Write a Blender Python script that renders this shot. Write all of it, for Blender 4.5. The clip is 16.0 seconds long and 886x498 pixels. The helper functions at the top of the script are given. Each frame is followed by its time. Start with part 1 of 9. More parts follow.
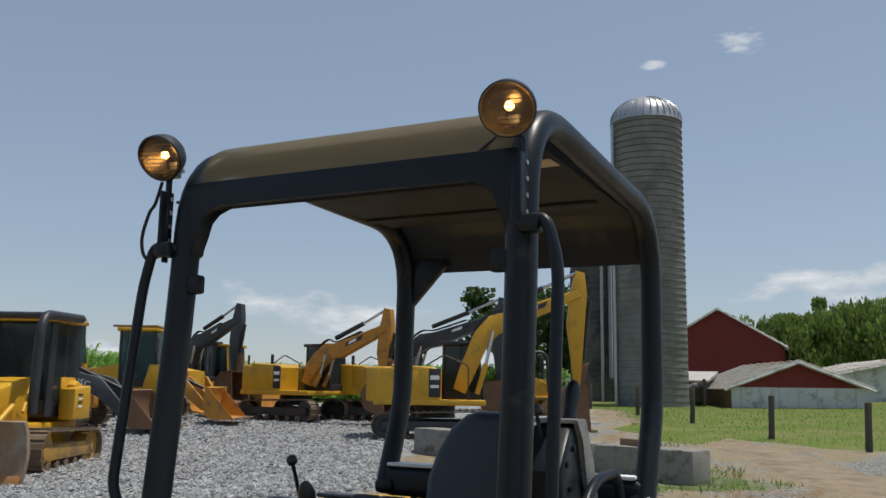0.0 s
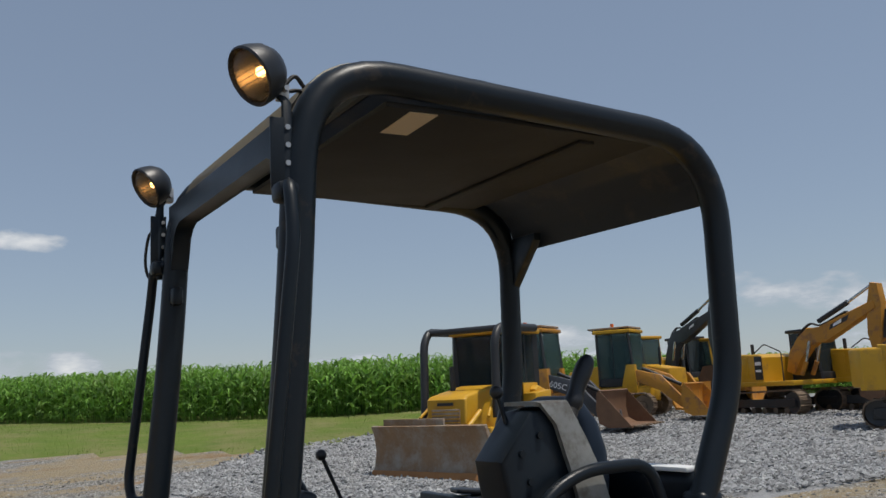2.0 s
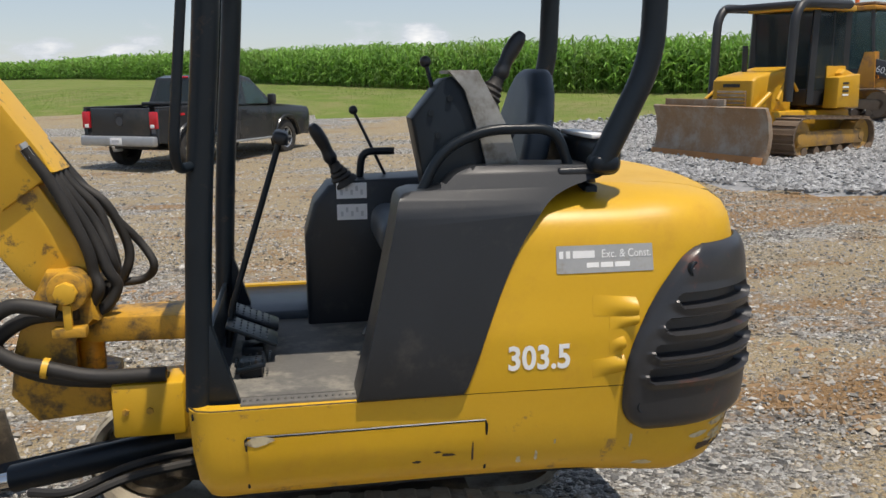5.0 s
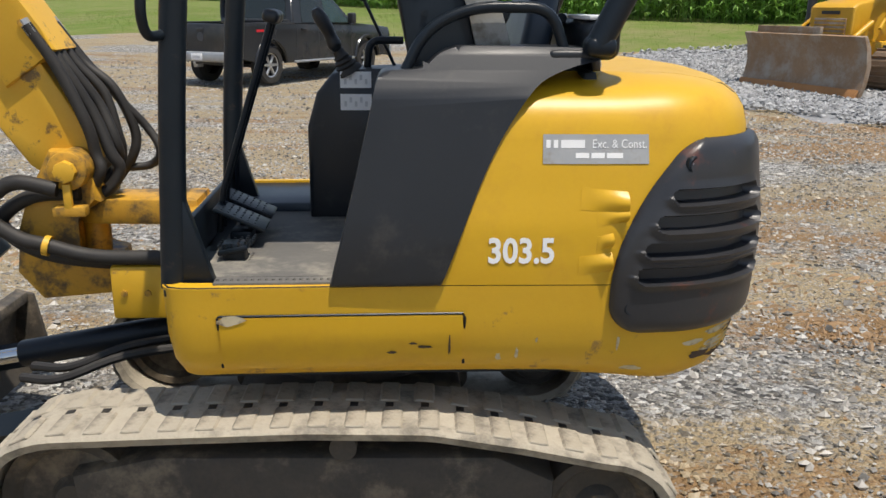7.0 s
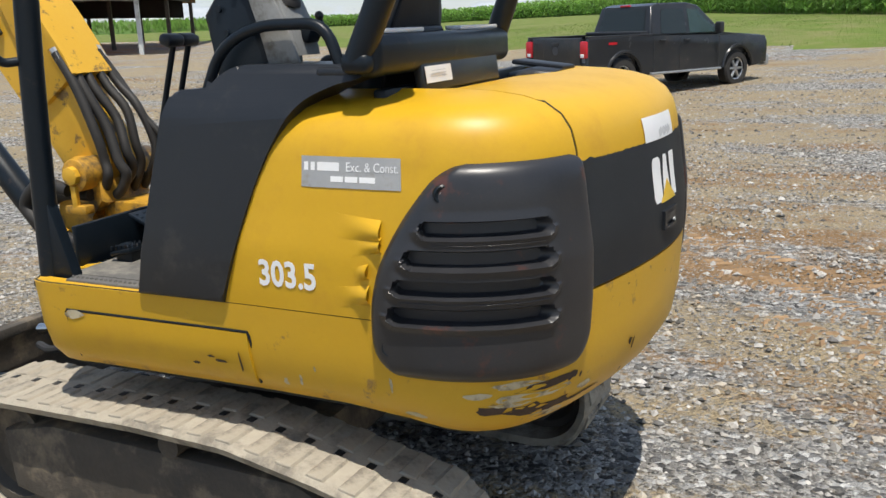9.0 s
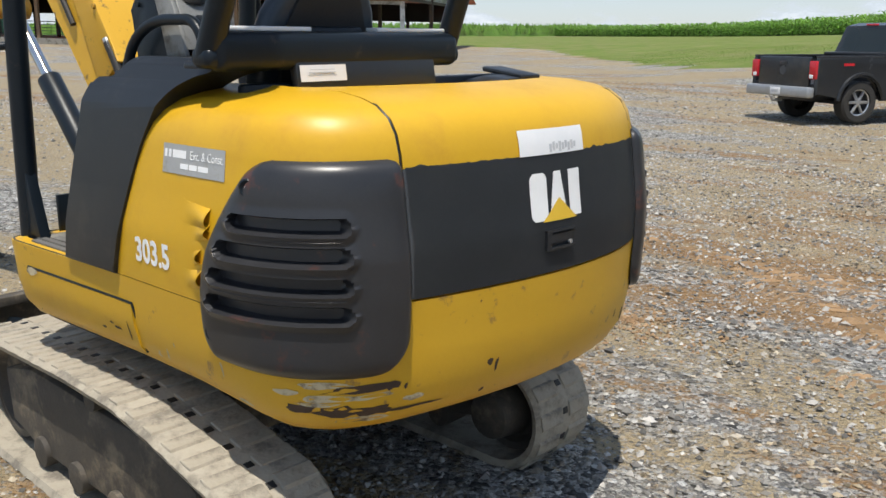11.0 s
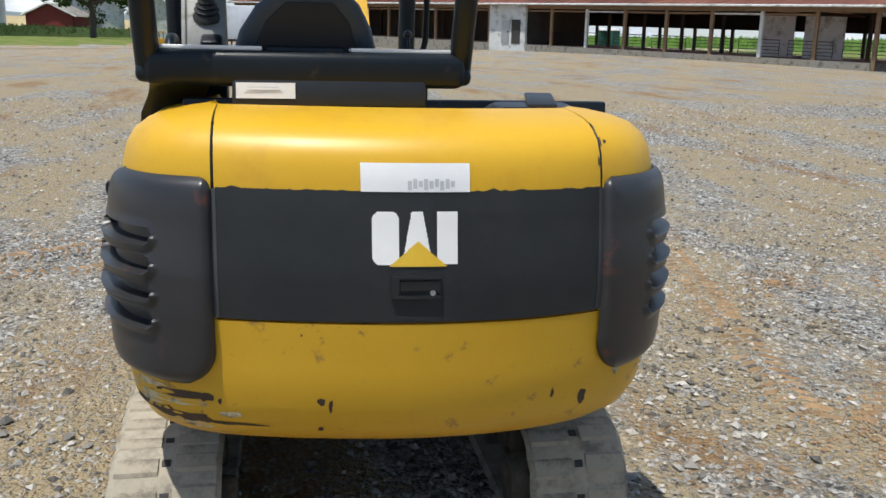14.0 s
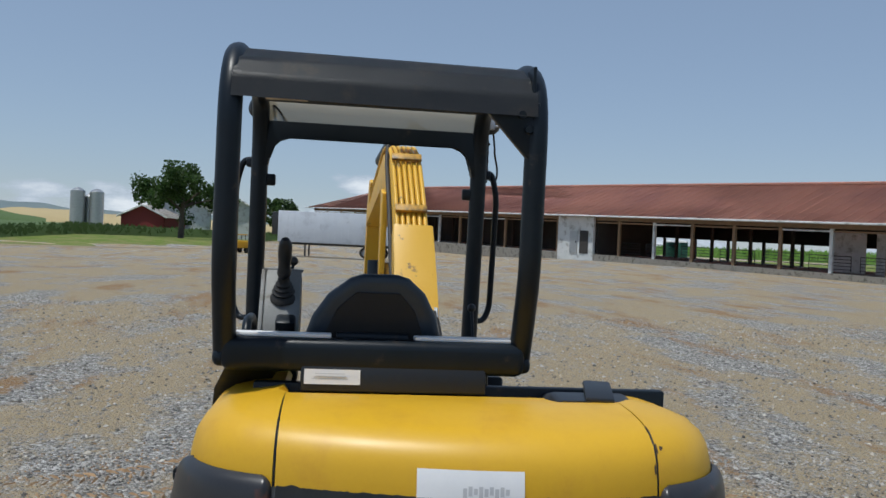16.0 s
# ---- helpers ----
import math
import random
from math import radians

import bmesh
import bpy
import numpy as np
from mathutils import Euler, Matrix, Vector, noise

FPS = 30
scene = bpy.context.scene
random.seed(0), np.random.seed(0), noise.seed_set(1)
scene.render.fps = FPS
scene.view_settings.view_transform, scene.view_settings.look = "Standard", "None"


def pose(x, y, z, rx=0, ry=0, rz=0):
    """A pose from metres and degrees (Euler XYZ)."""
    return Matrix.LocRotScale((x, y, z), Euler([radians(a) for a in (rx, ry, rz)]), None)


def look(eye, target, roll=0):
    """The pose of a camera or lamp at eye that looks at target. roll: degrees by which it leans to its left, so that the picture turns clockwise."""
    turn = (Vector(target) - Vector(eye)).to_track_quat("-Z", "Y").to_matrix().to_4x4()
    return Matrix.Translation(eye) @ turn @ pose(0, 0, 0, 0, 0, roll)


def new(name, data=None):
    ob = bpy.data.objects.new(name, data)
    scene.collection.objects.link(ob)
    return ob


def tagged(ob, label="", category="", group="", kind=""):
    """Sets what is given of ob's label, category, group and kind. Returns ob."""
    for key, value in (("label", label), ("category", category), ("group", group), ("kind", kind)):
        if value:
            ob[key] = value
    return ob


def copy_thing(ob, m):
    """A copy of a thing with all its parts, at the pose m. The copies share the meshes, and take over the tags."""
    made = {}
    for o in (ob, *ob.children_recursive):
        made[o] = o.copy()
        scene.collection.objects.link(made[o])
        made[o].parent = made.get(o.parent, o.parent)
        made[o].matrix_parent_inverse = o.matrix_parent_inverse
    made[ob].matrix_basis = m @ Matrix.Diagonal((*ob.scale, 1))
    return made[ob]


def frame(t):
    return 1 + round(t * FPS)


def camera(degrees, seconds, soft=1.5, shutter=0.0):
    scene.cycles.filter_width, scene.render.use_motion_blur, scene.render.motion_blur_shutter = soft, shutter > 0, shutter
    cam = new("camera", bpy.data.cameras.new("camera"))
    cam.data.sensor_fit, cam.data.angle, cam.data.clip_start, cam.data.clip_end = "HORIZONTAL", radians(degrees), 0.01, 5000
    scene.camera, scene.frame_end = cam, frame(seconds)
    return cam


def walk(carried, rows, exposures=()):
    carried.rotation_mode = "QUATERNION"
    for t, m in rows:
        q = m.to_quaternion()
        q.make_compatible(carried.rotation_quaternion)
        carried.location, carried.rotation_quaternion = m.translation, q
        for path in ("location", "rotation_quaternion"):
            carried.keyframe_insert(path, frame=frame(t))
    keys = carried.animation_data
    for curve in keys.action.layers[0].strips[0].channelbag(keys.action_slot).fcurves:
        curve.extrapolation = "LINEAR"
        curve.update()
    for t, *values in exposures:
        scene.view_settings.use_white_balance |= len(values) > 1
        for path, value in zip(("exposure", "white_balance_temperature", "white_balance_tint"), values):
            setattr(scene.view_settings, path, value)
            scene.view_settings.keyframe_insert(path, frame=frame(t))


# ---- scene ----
cam = camera(53.6, 16.0)
PATH = [
    (0, (-2.135, -1.357, 1.888), (-0.364, -0.48, 2.196), 0.8),
    (0.5, (-1.937, -1.571, 1.869), (-0.217, -0.597, 2.173), 0.4),
    (1, (-1.676, -1.829, 1.855), (-0.153, -0.567, 2.155), -1.7),
    (1.5, (-1.339, -2.032, 1.852), (-0.006, -0.573, 2.149), -3.4),
    (2, (-1.019, -2.293, 1.832), (0.01, -0.609, 2.154), -2.9),
    (2.5, (-0.715, -2.527, 1.861), (0.058, -0.709, 2.173), -3.2),
    (3, (-0.501, -2.645, 1.836), (0.109, -0.769, 2.164), -2.4),
    (3.5, (-0.365, -2.788, 1.809), (0.195, -0.877, 2.003), -2.0),
    (4, (-0.229, -2.995, 1.807), (0.185, -1.039, 1.746), -0.3),
    (4.5, (-0.173, -3.067, 1.783), (0.173, -1.11, 1.56), -0.2),
    (5, (-0.168, -3.081, 1.775), (0.153, -1.144, 1.394), -0.6),
    (7.3, (0.29, -3.026, 1.625), (0.329, -1.099, 1.092), 0.4),
    (7.5, (0.437, -3.004, 1.636), (0.376, -1.074, 1.114), -0.5),
    (8, (0.948, -2.94, 1.618), (0.559, -1.048, 1.1), -1.6),
    (8.5, (1.386, -2.858, 1.615), (0.79, -1.023, 1.09), -1.4),
    (9, (1.795, -2.618, 1.615), (0.991, -0.854, 1.121), -2.1),
    (9.2, (1.927, -2.559, 1.65), (1.041, -0.843, 1.133), -2.4),
    (11.3, (2.81, -1.877, 1.575), (1.425, -0.509, 1.117), 0.1),
    (11.5, (2.905, -1.749, 1.6), (1.434, -0.482, 1.118), -0.4),
    (12, (3.198, -1.377, 1.605), (1.592, -0.283, 1.132), 0.4),
    (12.5, (3.322, -1.079, 1.594), (1.61, -0.162, 1.117), 1.4),
    (13, (3.316, -0.75, 1.623), (1.494, -0.089, 1.132), 1.3),
    (13.5, (3.341, -0.569, 1.614), (1.497, 0.026, 1.12), 2.0),
    (14, (3.442, -0.383, 1.626), (1.54, 0.037, 1.175), 1.3),
    (14.5, (3.46, -0.338, 1.72), (1.499, -0.013, 1.499), 1.2),
    (15, (3.453, -0.339, 1.832), (1.486, -0.034, 1.646), 2.1),
    (15.5, (3.467, -0.363, 1.882), (1.495, -0.073, 1.715), 2.6),
    (16, (3.489, -0.377, 1.9), (1.506, -0.111, 1.897), 2.6),
]
walk(cam, [(t, look(eye, target, roll)) for t, eye, target, roll in PATH], [(0, -0.06, 6680, 9), (1.2, -0.14, 6680, 9), (2.0, -0.26, 6600, 10), (3.2, -0.32, 6700, 10), (4.0, -0.12, 6850, 10), (4.6, 0.12, 6900, 11), (5.2, 0.25, 6900, 12), (9, 0.4, 6600, 10), (13.8, 0.38, 6450, 9), (14.6, -0.02, 6250, 8), (16, -0.15, 6100, 8)])

# ---- world, sun ----
world = bpy.data.worlds.new("world")
scene.world = world
world.use_nodes = True
SUN = Vector((0.19, -0.26, 1.0)).normalized()
wn = world.node_tree
sky = wn.nodes.new("ShaderNodeTexSky")
sky.sky_type, sky.sun_disc = "NISHITA", False
sky.sun_elevation = math.asin(SUN.z)
sky.sun_rotation = math.atan2(SUN.x, SUN.y)
sky.air_density, sky.dust_density, sky.ozone_density = 1.0, 0.3, 1.2
haze = wn.nodes.new("ShaderNodeHueSaturation")
haze.inputs["Saturation"].default_value, haze.inputs["Value"].default_value = 0.80, 1.06
wn.links.new(sky.outputs["Color"], haze.inputs["Color"])
veil = wn.nodes.new("ShaderNodeMix")
veil.data_type = "RGBA"
veil.inputs["Factor"].default_value, veil.inputs["B"].default_value = 0.5, (2.45, 3.3, 4.7, 1)
wn.links.new(haze.outputs["Color"], veil.inputs["A"])
wn.links.new(veil.outputs["Result"], wn.nodes["Background"].inputs["Color"])
wn.nodes["Background"].inputs["Strength"].default_value = 0.108
sun = new("sun", bpy.data.lights.new("sun", "SUN"))
sun.data.energy, sun.data.angle, sun.data.color = 3.75, radians(0.53), (1.0, 0.95, 0.87)
sun.matrix_world = look(SUN * 100, (0, 0, 0))


# ---- materials ----
def surface(name, a, b, rough=0.6, metal=0.0, scale=6.0, fine=60.0, bump=0.15, c=None, cover=0.0, cscale=3.0, sharp=0.1, size=0.01, spec=0.5, rvar=0.12, rand=0.0):
    """Two tones mixed by broad and fine noise, a third tone c over part of it, and relief."""
    m = bpy.data.materials.new(name)
    m.use_nodes = True
    nt, new_node, link = m.node_tree, m.node_tree.nodes.new, m.node_tree.links.new
    p = nt.nodes["Principled BSDF"]
    tc = new_node("ShaderNodeTexCoord")

    def noise_node(s, detail, r=0.6):
        n = new_node("ShaderNodeTexNoise")
        n.inputs["Scale"].default_value, n.inputs["Detail"].default_value, n.inputs["Roughness"].default_value = s, detail, r
        link(tc.outputs["Object"], n.inputs["Vector"])
        return n

    broad, grain = noise_node(scale, 5), noise_node(fine, 4)
    mix = new_node("ShaderNodeMath")
    mix.operation, mix.use_clamp = "MULTIPLY_ADD", True
    link(grain.outputs["Fac"], mix.inputs[0])
    mix.inputs[1].default_value = 0.55
    half = new_node("ShaderNodeMapRange")
    half.inputs["From Min"].default_value, half.inputs["From Max"].default_value = 0.3, 0.7
    half.inputs["To Min"].default_value, half.inputs["To Max"].default_value = -0.05, 0.55
    link(broad.outputs["Fac"], half.inputs["Value"])
    link(half.outputs["Result"], mix.inputs[2])
    tone = new_node("ShaderNodeMix")
    tone.data_type = "RGBA"
    tone.inputs["A"].default_value, tone.inputs["B"].default_value = (*a, 1), (*b, 1)
    link(mix.outputs[0], tone.inputs["Factor"])
    out = tone.outputs["Result"]
    if c:
        spot = noise_node(cscale, 7, 0.68)
        edge = new_node("ShaderNodeMapRange")
        edge.interpolation_type = "SMOOTHSTEP"
        mid = 0.66 - 0.32 * cover
        edge.inputs["From Min"].default_value, edge.inputs["From Max"].default_value = mid - sharp, mid + sharp
        link(spot.outputs["Fac"], edge.inputs["Value"])
        over = new_node("ShaderNodeMix")
        over.data_type = "RGBA"
        link(edge.outputs["Result"], over.inputs["Factor"])
        link(out, over.inputs["A"])
        over.inputs["B"].default_value = (*c, 1)
        out = over.outputs["Result"]
    if rand:
        info, hsv = new_node("ShaderNodeObjectInfo"), new_node("ShaderNodeHueSaturation")
        isl = new_node("ShaderNodeNewGeometry")
        rr = new_node("ShaderNodeMapRange")
        rr.inputs["To Min"].default_value, rr.inputs["To Max"].default_value = 1 - rand, 1 + rand
        link(isl.outputs["Random Per Island"], rr.inputs["Value"])
        link(rr.outputs["Result"], hsv.inputs["Value"])
        link(out, hsv.inputs["Color"])
        out = hsv.outputs["Color"]
    link(out, p.inputs["Base Color"])
    rg = new_node("ShaderNodeMapRange")
    rg.inputs["To Min"].default_value, rg.inputs["To Max"].default_value = max(rough - rvar, 0.03), min(rough + rvar, 1)
    link(broad.outputs["Fac"], rg.inputs["Value"])
    link(rg.outputs["Result"], p.inputs["Roughness"])
    p.inputs["Metallic"].default_value = metal
    p.inputs["Specular IOR Level"].default_value = spec
    if bump:
        bn = new_node("ShaderNodeBump")
        bn.inputs["Strength"].default_value, bn.inputs["Distance"].default_value = bump, size
        link(grain.outputs["Fac"], bn.inputs["Height"])
        link(bn.outputs["Normal"], p.inputs["Normal"])
    return m


YELLOW = surface("yellow_paint", (0.60, 0.340, 0.012), (0.66, 0.388, 0.018), 0.40, scale=2.5, fine=90, bump=0.02, c=(0.54, 0.29, 0.02), cover=0.04, cscale=5, sharp=0.2, spec=0.45)
YELLOW_OLD = surface("worn_yellow_paint", (0.60, 0.340, 0.014), (0.66, 0.385, 0.022), 0.43, scale=4, fine=80, bump=0.05, c=(0.30, 0.17, 0.05), cover=0.03, cscale=12, sharp=0.05)
BOOM_YELLOW = surface("boom_yellow_paint", (0.66, 0.36, 0.02), (0.72, 0.42, 0.04), 0.45, scale=4, fine=90, bump=0.04, c=(0.20, 0.12, 0.04), cover=0.10, cscale=11, sharp=0.04)
DIRTY_YELLOW = surface("greasy_yellow_casting", (0.48, 0.25, 0.02), (0.58, 0.31, 0.03), 0.5, scale=6, fine=60, bump=0.15, c=(0.10, 0.065, 0.03), cover=0.42, cscale=9, sharp=0.10)
BLACK_PL = surface("black_plastic", (0.010, 0.012, 0.015), (0.016, 0.0185, 0.023), 0.42, scale=4, fine=140, bump=0.06, size=0.003, c=(0.040, 0.038, 0.036), cover=0.06, cscale=6)
GRILLE_PL = surface("scuffed_black_plastic", (0.018, 0.019, 0.022), (0.035, 0.035, 0.038), 0.36, scale=5, fine=140, bump=0.05, size=0.003, c=(0.085, 0.036, 0.028), cover=0.12, cscale=7, sharp=0.05)
BLACK_DOOR = surface("faded_black_paint", (0.039, 0.044, 0.050), (0.057, 0.062, 0.068), 0.5, scale=4, fine=120, bump=0.03, size=0.003, c=(0.062, 0.066, 0.070), cover=0.16, cscale=5, sharp=0.2)
BLACK_ST = surface("black_painted_steel", (0.005, 0.009, 0.014), (0.009, 0.014, 0.020), 0.38, scale=5, fine=110, bump=0.05, size=0.003, c=(0.034, 0.029, 0.026), cover=0.05, cscale=9, sharp=0.05, spec=0.3)
ROOF_ST = surface("sun_faded_black_steel", (0.030, 0.034, 0.040), (0.045, 0.048, 0.052), 0.42, scale=4, fine=90, bump=0.05, size=0.003, c=(0.075, 0.066, 0.055), cover=0.15, cscale=7)
LINER = surface("brown_black_roof_liner", (0.010, 0.0095, 0.0095), (0.017, 0.0155, 0.0145), 0.75, scale=6, fine=90, bump=0.1)
RUBBER = surface("hose_rubber", (0.014, 0.013, 0.012), (0.030, 0.027, 0.024), 0.62, scale=12, fine=120, bump=0.15, size=0.004)
TRACK_RB = surface("dusty_track_rubber", (0.30, 0.265, 0.205), (0.42, 0.375, 0.295), 0.88, scale=7, fine=70, bump=0.4, size=0.01, c=(0.17, 0.15, 0.12), cover=0.30, cscale=8, sharp=0.12)
TRACK_DK = surface("dark_undercarriage_steel", (0.035, 0.031, 0.027), (0.09, 0.076, 0.058), 0.75, scale=6, fine=70, bump=0.25, c=(0.20, 0.16, 0.11), cover=0.18, cscale=5)
MAT_FL = surface("dusty_rubber_mat", (0.085, 0.082, 0.076), (0.15, 0.142, 0.128), 0.8, scale=5, fine=80, bump=0.2, c=(0.27, 0.25, 0.205), cover=0.22, cscale=4)
SEAT_VY = surface("blue_black_seat_vinyl", (0.018, 0.028, 0.042), (0.032, 0.045, 0.060), 0.42, scale=6, fine=150, bump=0.12, size=0.003)
GREY_ST = surface("bare_grey_steel", (0.20, 0.205, 0.20), (0.30, 0.30, 0.285), 0.5, 0.25, scale=6, fine=100, bump=0.1, c=(0.13, 0.115, 0.095), cover=0.2, cscale=9)
WHITE_PT = surface("white_label", (0.74, 0.75, 0.76), (0.82, 0.82, 0.82), 0.4, scale=9, fine=90, bump=0.0)
SILVER_PL = surface("brushed_silver_sign", (0.36, 0.36, 0.36), (0.48, 0.48, 0.47), 0.4, 0.35, scale=7, fine=70, bump=0.03, c=(0.30, 0.24, 0.14), cover=0.12, cscale=9)
DECAL_WH = surface("white_vinyl_decal", (0.80, 0.80, 0.79), (0.86, 0.86, 0.85), 0.45, scale=9, fine=90, bump=0.0)
DECAL_YE = surface("yellow_vinyl_decal", (0.70, 0.44, 0.03), (0.76, 0.50, 0.05), 0.45, scale=9, fine=90, bump=0.0)
DECAL_BK = surface("black_print", (0.02, 0.02, 0.02), (0.04, 0.04, 0.04), 0.5, scale=9, fine=90, bump=0.0)
DECAL_GY = surface("faded_grey_print", (0.45, 0.46, 0.48), (0.62, 0.63, 0.64), 0.5, scale=9, fine=90, bump=0.0)
CHIP = surface("rust_chipped_primer", (0.030, 0.022, 0.018), (0.09, 0.055, 0.035), 0.75, scale=12, fine=90, bump=0.1)
SCRAPE = surface("scraped_pale_paint", (0.50, 0.42, 0.26), (0.62, 0.55, 0.38), 0.6, scale=14, fine=90, bump=0.1, c=(0.14, 0.09, 0.05), cover=0.35, cscale=16)
CHROME = surface("chromed_rod", (0.55, 0.55, 0.55), (0.62, 0.62, 0.62), 0.15, 1.0, scale=9, fine=90, bump=0.0)
STEEL = surface("galvanised_steel", (0.38, 0.39, 0.40), (0.50, 0.51, 0.52), 0.42, 0.7, scale=9, fine=90, bump=0.05)
REFLECTOR = surface("lamp_reflector", (0.28, 0.23, 0.16), (0.36, 0.30, 0.21), 0.25, 1.0, scale=9, fine=90, bump=0.0)


def leafy(m, share=0.4):
    """Let part of the light through, as thin leaves do."""
    nt = m.node_tree
    p, out = nt.nodes["Principled BSDF"], nt.nodes["Material Output"]
    tr, mix = nt.nodes.new("ShaderNodeBsdfTranslucent"), nt.nodes.new("ShaderNodeMixShader")
    nt.links.new(p.inputs["Base Color"].links[0].from_socket, tr.inputs["Color"])
    mix.inputs["Fac"].default_value = share
    nt.links.new(p.outputs[0], mix.inputs[1])
    nt.links.new(tr.outputs[0], mix.inputs[2])
    nt.links.new(mix.outputs[0], out.inputs["Surface"])


def plain(name, colour, rough=0.5, metal=0.0, emit=0.0):
    m = bpy.data.materials.new(name)
    m.use_nodes = True
    p = m.node_tree.nodes["Principled BSDF"]
    p.inputs["Base Color"].default_value, p.inputs["Roughness"].default_value, p.inputs["Metallic"].default_value = (*colour, 1), rough, metal
    if emit:
        p.inputs["Emission Color"].default_value, p.inputs["Emission Strength"].default_value = (*colour, 1), emit
    return m


def glass(name, tint, rough=0.05, clear=0.6):
    """Tinted sheet: part of the light passes, the rest is gloss and body colour."""
    m = bpy.data.materials.new(name)
    m.use_nodes = True
    nt = m.node_tree
    p, out = nt.nodes["Principled BSDF"], nt.nodes["Material Output"]
    p.inputs["Base Color"].default_value, p.inputs["Roughness"].default_value = (*tint, 1), rough
    tr, mix = nt.nodes.new("ShaderNodeBsdfTransparent"), nt.nodes.new("ShaderNodeMixShader")
    tr.inputs["Color"].default_value = (*[min(1, 0.45 + 0.8 * v) for v in tint], 1)
    mix.inputs["Fac"].default_value = clear
    nt.links.new(p.outputs[0], mix.inputs[1])
    nt.links.new(tr.outputs[0], mix.inputs[2])
    nt.links.new(mix.outputs[0], out.inputs["Surface"])
    return m




def milky(name, tint, through_tint, clear):
    """Weathered plastic sheet: mostly scatters the light that falls on either face."""
    m = glass(name, tint, 0.35, clear)
    nt = m.node_tree
    p = nt.nodes["Principled BSDF"]
    mix = next(n for n in nt.nodes if n.type == "MIX_SHADER")
    tl, both = nt.nodes.new("ShaderNodeBsdfTranslucent"), nt.nodes.new("ShaderNodeMixShader")
    tl.inputs["Color"].default_value = (*through_tint, 1)
    both.inputs["Fac"].default_value = 0.55
    nt.links.new(p.outputs[0], both.inputs[1])
    nt.links.new(tl.outputs[0], both.inputs[2])
    nt.links.new(both.outputs[0], mix.inputs[1])
    return m


AMBER_GLASS = milky("smoked_amber_polycarbonate", (0.14, 0.125, 0.09), (0.62, 0.56, 0.42), 0.22)
LAMP_GLASS = glass("ribbed_lamp_glass", (0.17, 0.14, 0.10), 0.22, 0.56)
BULB = plain("lit_bulb", (1.0, 0.56, 0.20), 0.4, 0.0, 20.0)
CAB_GLASS = glass("dark_cab_glass", (0.04, 0.055, 0.06), 0.05, 0.4)
TEAL_GLASS = glass("green_tinted_cab_glass", (0.10, 0.17, 0.17), 0.05, 0.62)


# ---- mesh helpers ----
def empty(name, label, category, group="", m=None):
    ob = new(name)
    ob.empty_display_size = 0.2
    if m is not None:
        ob.matrix_basis = m
    return tagged(ob, label, category, group)


def solid(name, bm, material, smooth=38):
    """A bmesh as one linked mesh object."""
    bmesh.ops.recalc_face_normals(bm, faces=bm.faces)
    me = bpy.data.meshes.new(name)
    bm.to_mesh(me)
    bm.free()
    if smooth:
        me.polygons.foreach_set("use_smooth", [True] * len(me.polygons))
        me.set_sharp_from_angle(angle=radians(smooth))
    me.materials.append(material)
    return new(name, me)


def part(name, bm, material, parent, label="", smooth=38):
    ob = solid(name, bm, material, smooth)
    ob.parent = parent
    if label:
        ob["label"] = label
    return ob


def B():
    return bmesh.new()


def box(bm, c, s, bev=0.0, rot=None, seg=2):
    geom = bmesh.ops.create_cube(bm, size=1.0)["verts"]
    m = Matrix.Translation(c) @ (pose(0, 0, 0, *rot) if rot else Matrix()) @ Matrix.Diagonal((*s, 1))
    bmesh.ops.transform(bm, matrix=m, verts=geom)
    if bev:
        edges = list({e for v in geom for e in v.link_edges})
        bmesh.ops.bevel(bm, geom=edges, offset=bev, segments=seg, affect="EDGES", profile=0.5)
    return bm


def cyl(bm, a, b, r, r2=None, n=18, bev=0.0):
    a, b = Vector(a), Vector(b)
    q = (b - a).to_track_quat("Z", "Y").to_matrix().to_4x4()
    got = bmesh.ops.create_cone(bm, cap_ends=True, segments=n, radius1=r, radius2=r if r2 is None else r2, depth=(b - a).length)["verts"]
    bmesh.ops.transform(bm, matrix=Matrix.Translation((a + b) / 2) @ q, verts=got)
    if bev:
        caps = [e for e in {e for v in got for e in v.link_edges} if len(e.link_faces) == 2 and any(len(f.verts) > 4 for f in e.link_faces)]
        bmesh.ops.bevel(bm, geom=caps, offset=bev, segments=2, affect="EDGES", profile=0.5)
    return bm


def rounded(pts, rad, k=6):
    """A polyline whose inner corners are rounded."""
    pts = [Vector(p) for p in pts]
    out = [pts[0]]
    for i in range(1, len(pts) - 1):
        r = rad[i - 1] if isinstance(rad, (list, tuple)) else rad
        d0, d1 = pts[i - 1] - pts[i], pts[i + 1] - pts[i]
        r = min(r, d0.length * 0.49, d1.length * 0.49)
        p0, p1 = pts[i] + d0.normalized() * r, pts[i] + d1.normalized() * r
        for j in range(k + 1):
            t = j / k
            out.append((1 - t) ** 2 * p0 + 2 * t * (1 - t) * pts[i] + t * t * p1)
    out.append(pts[-1])
    return out


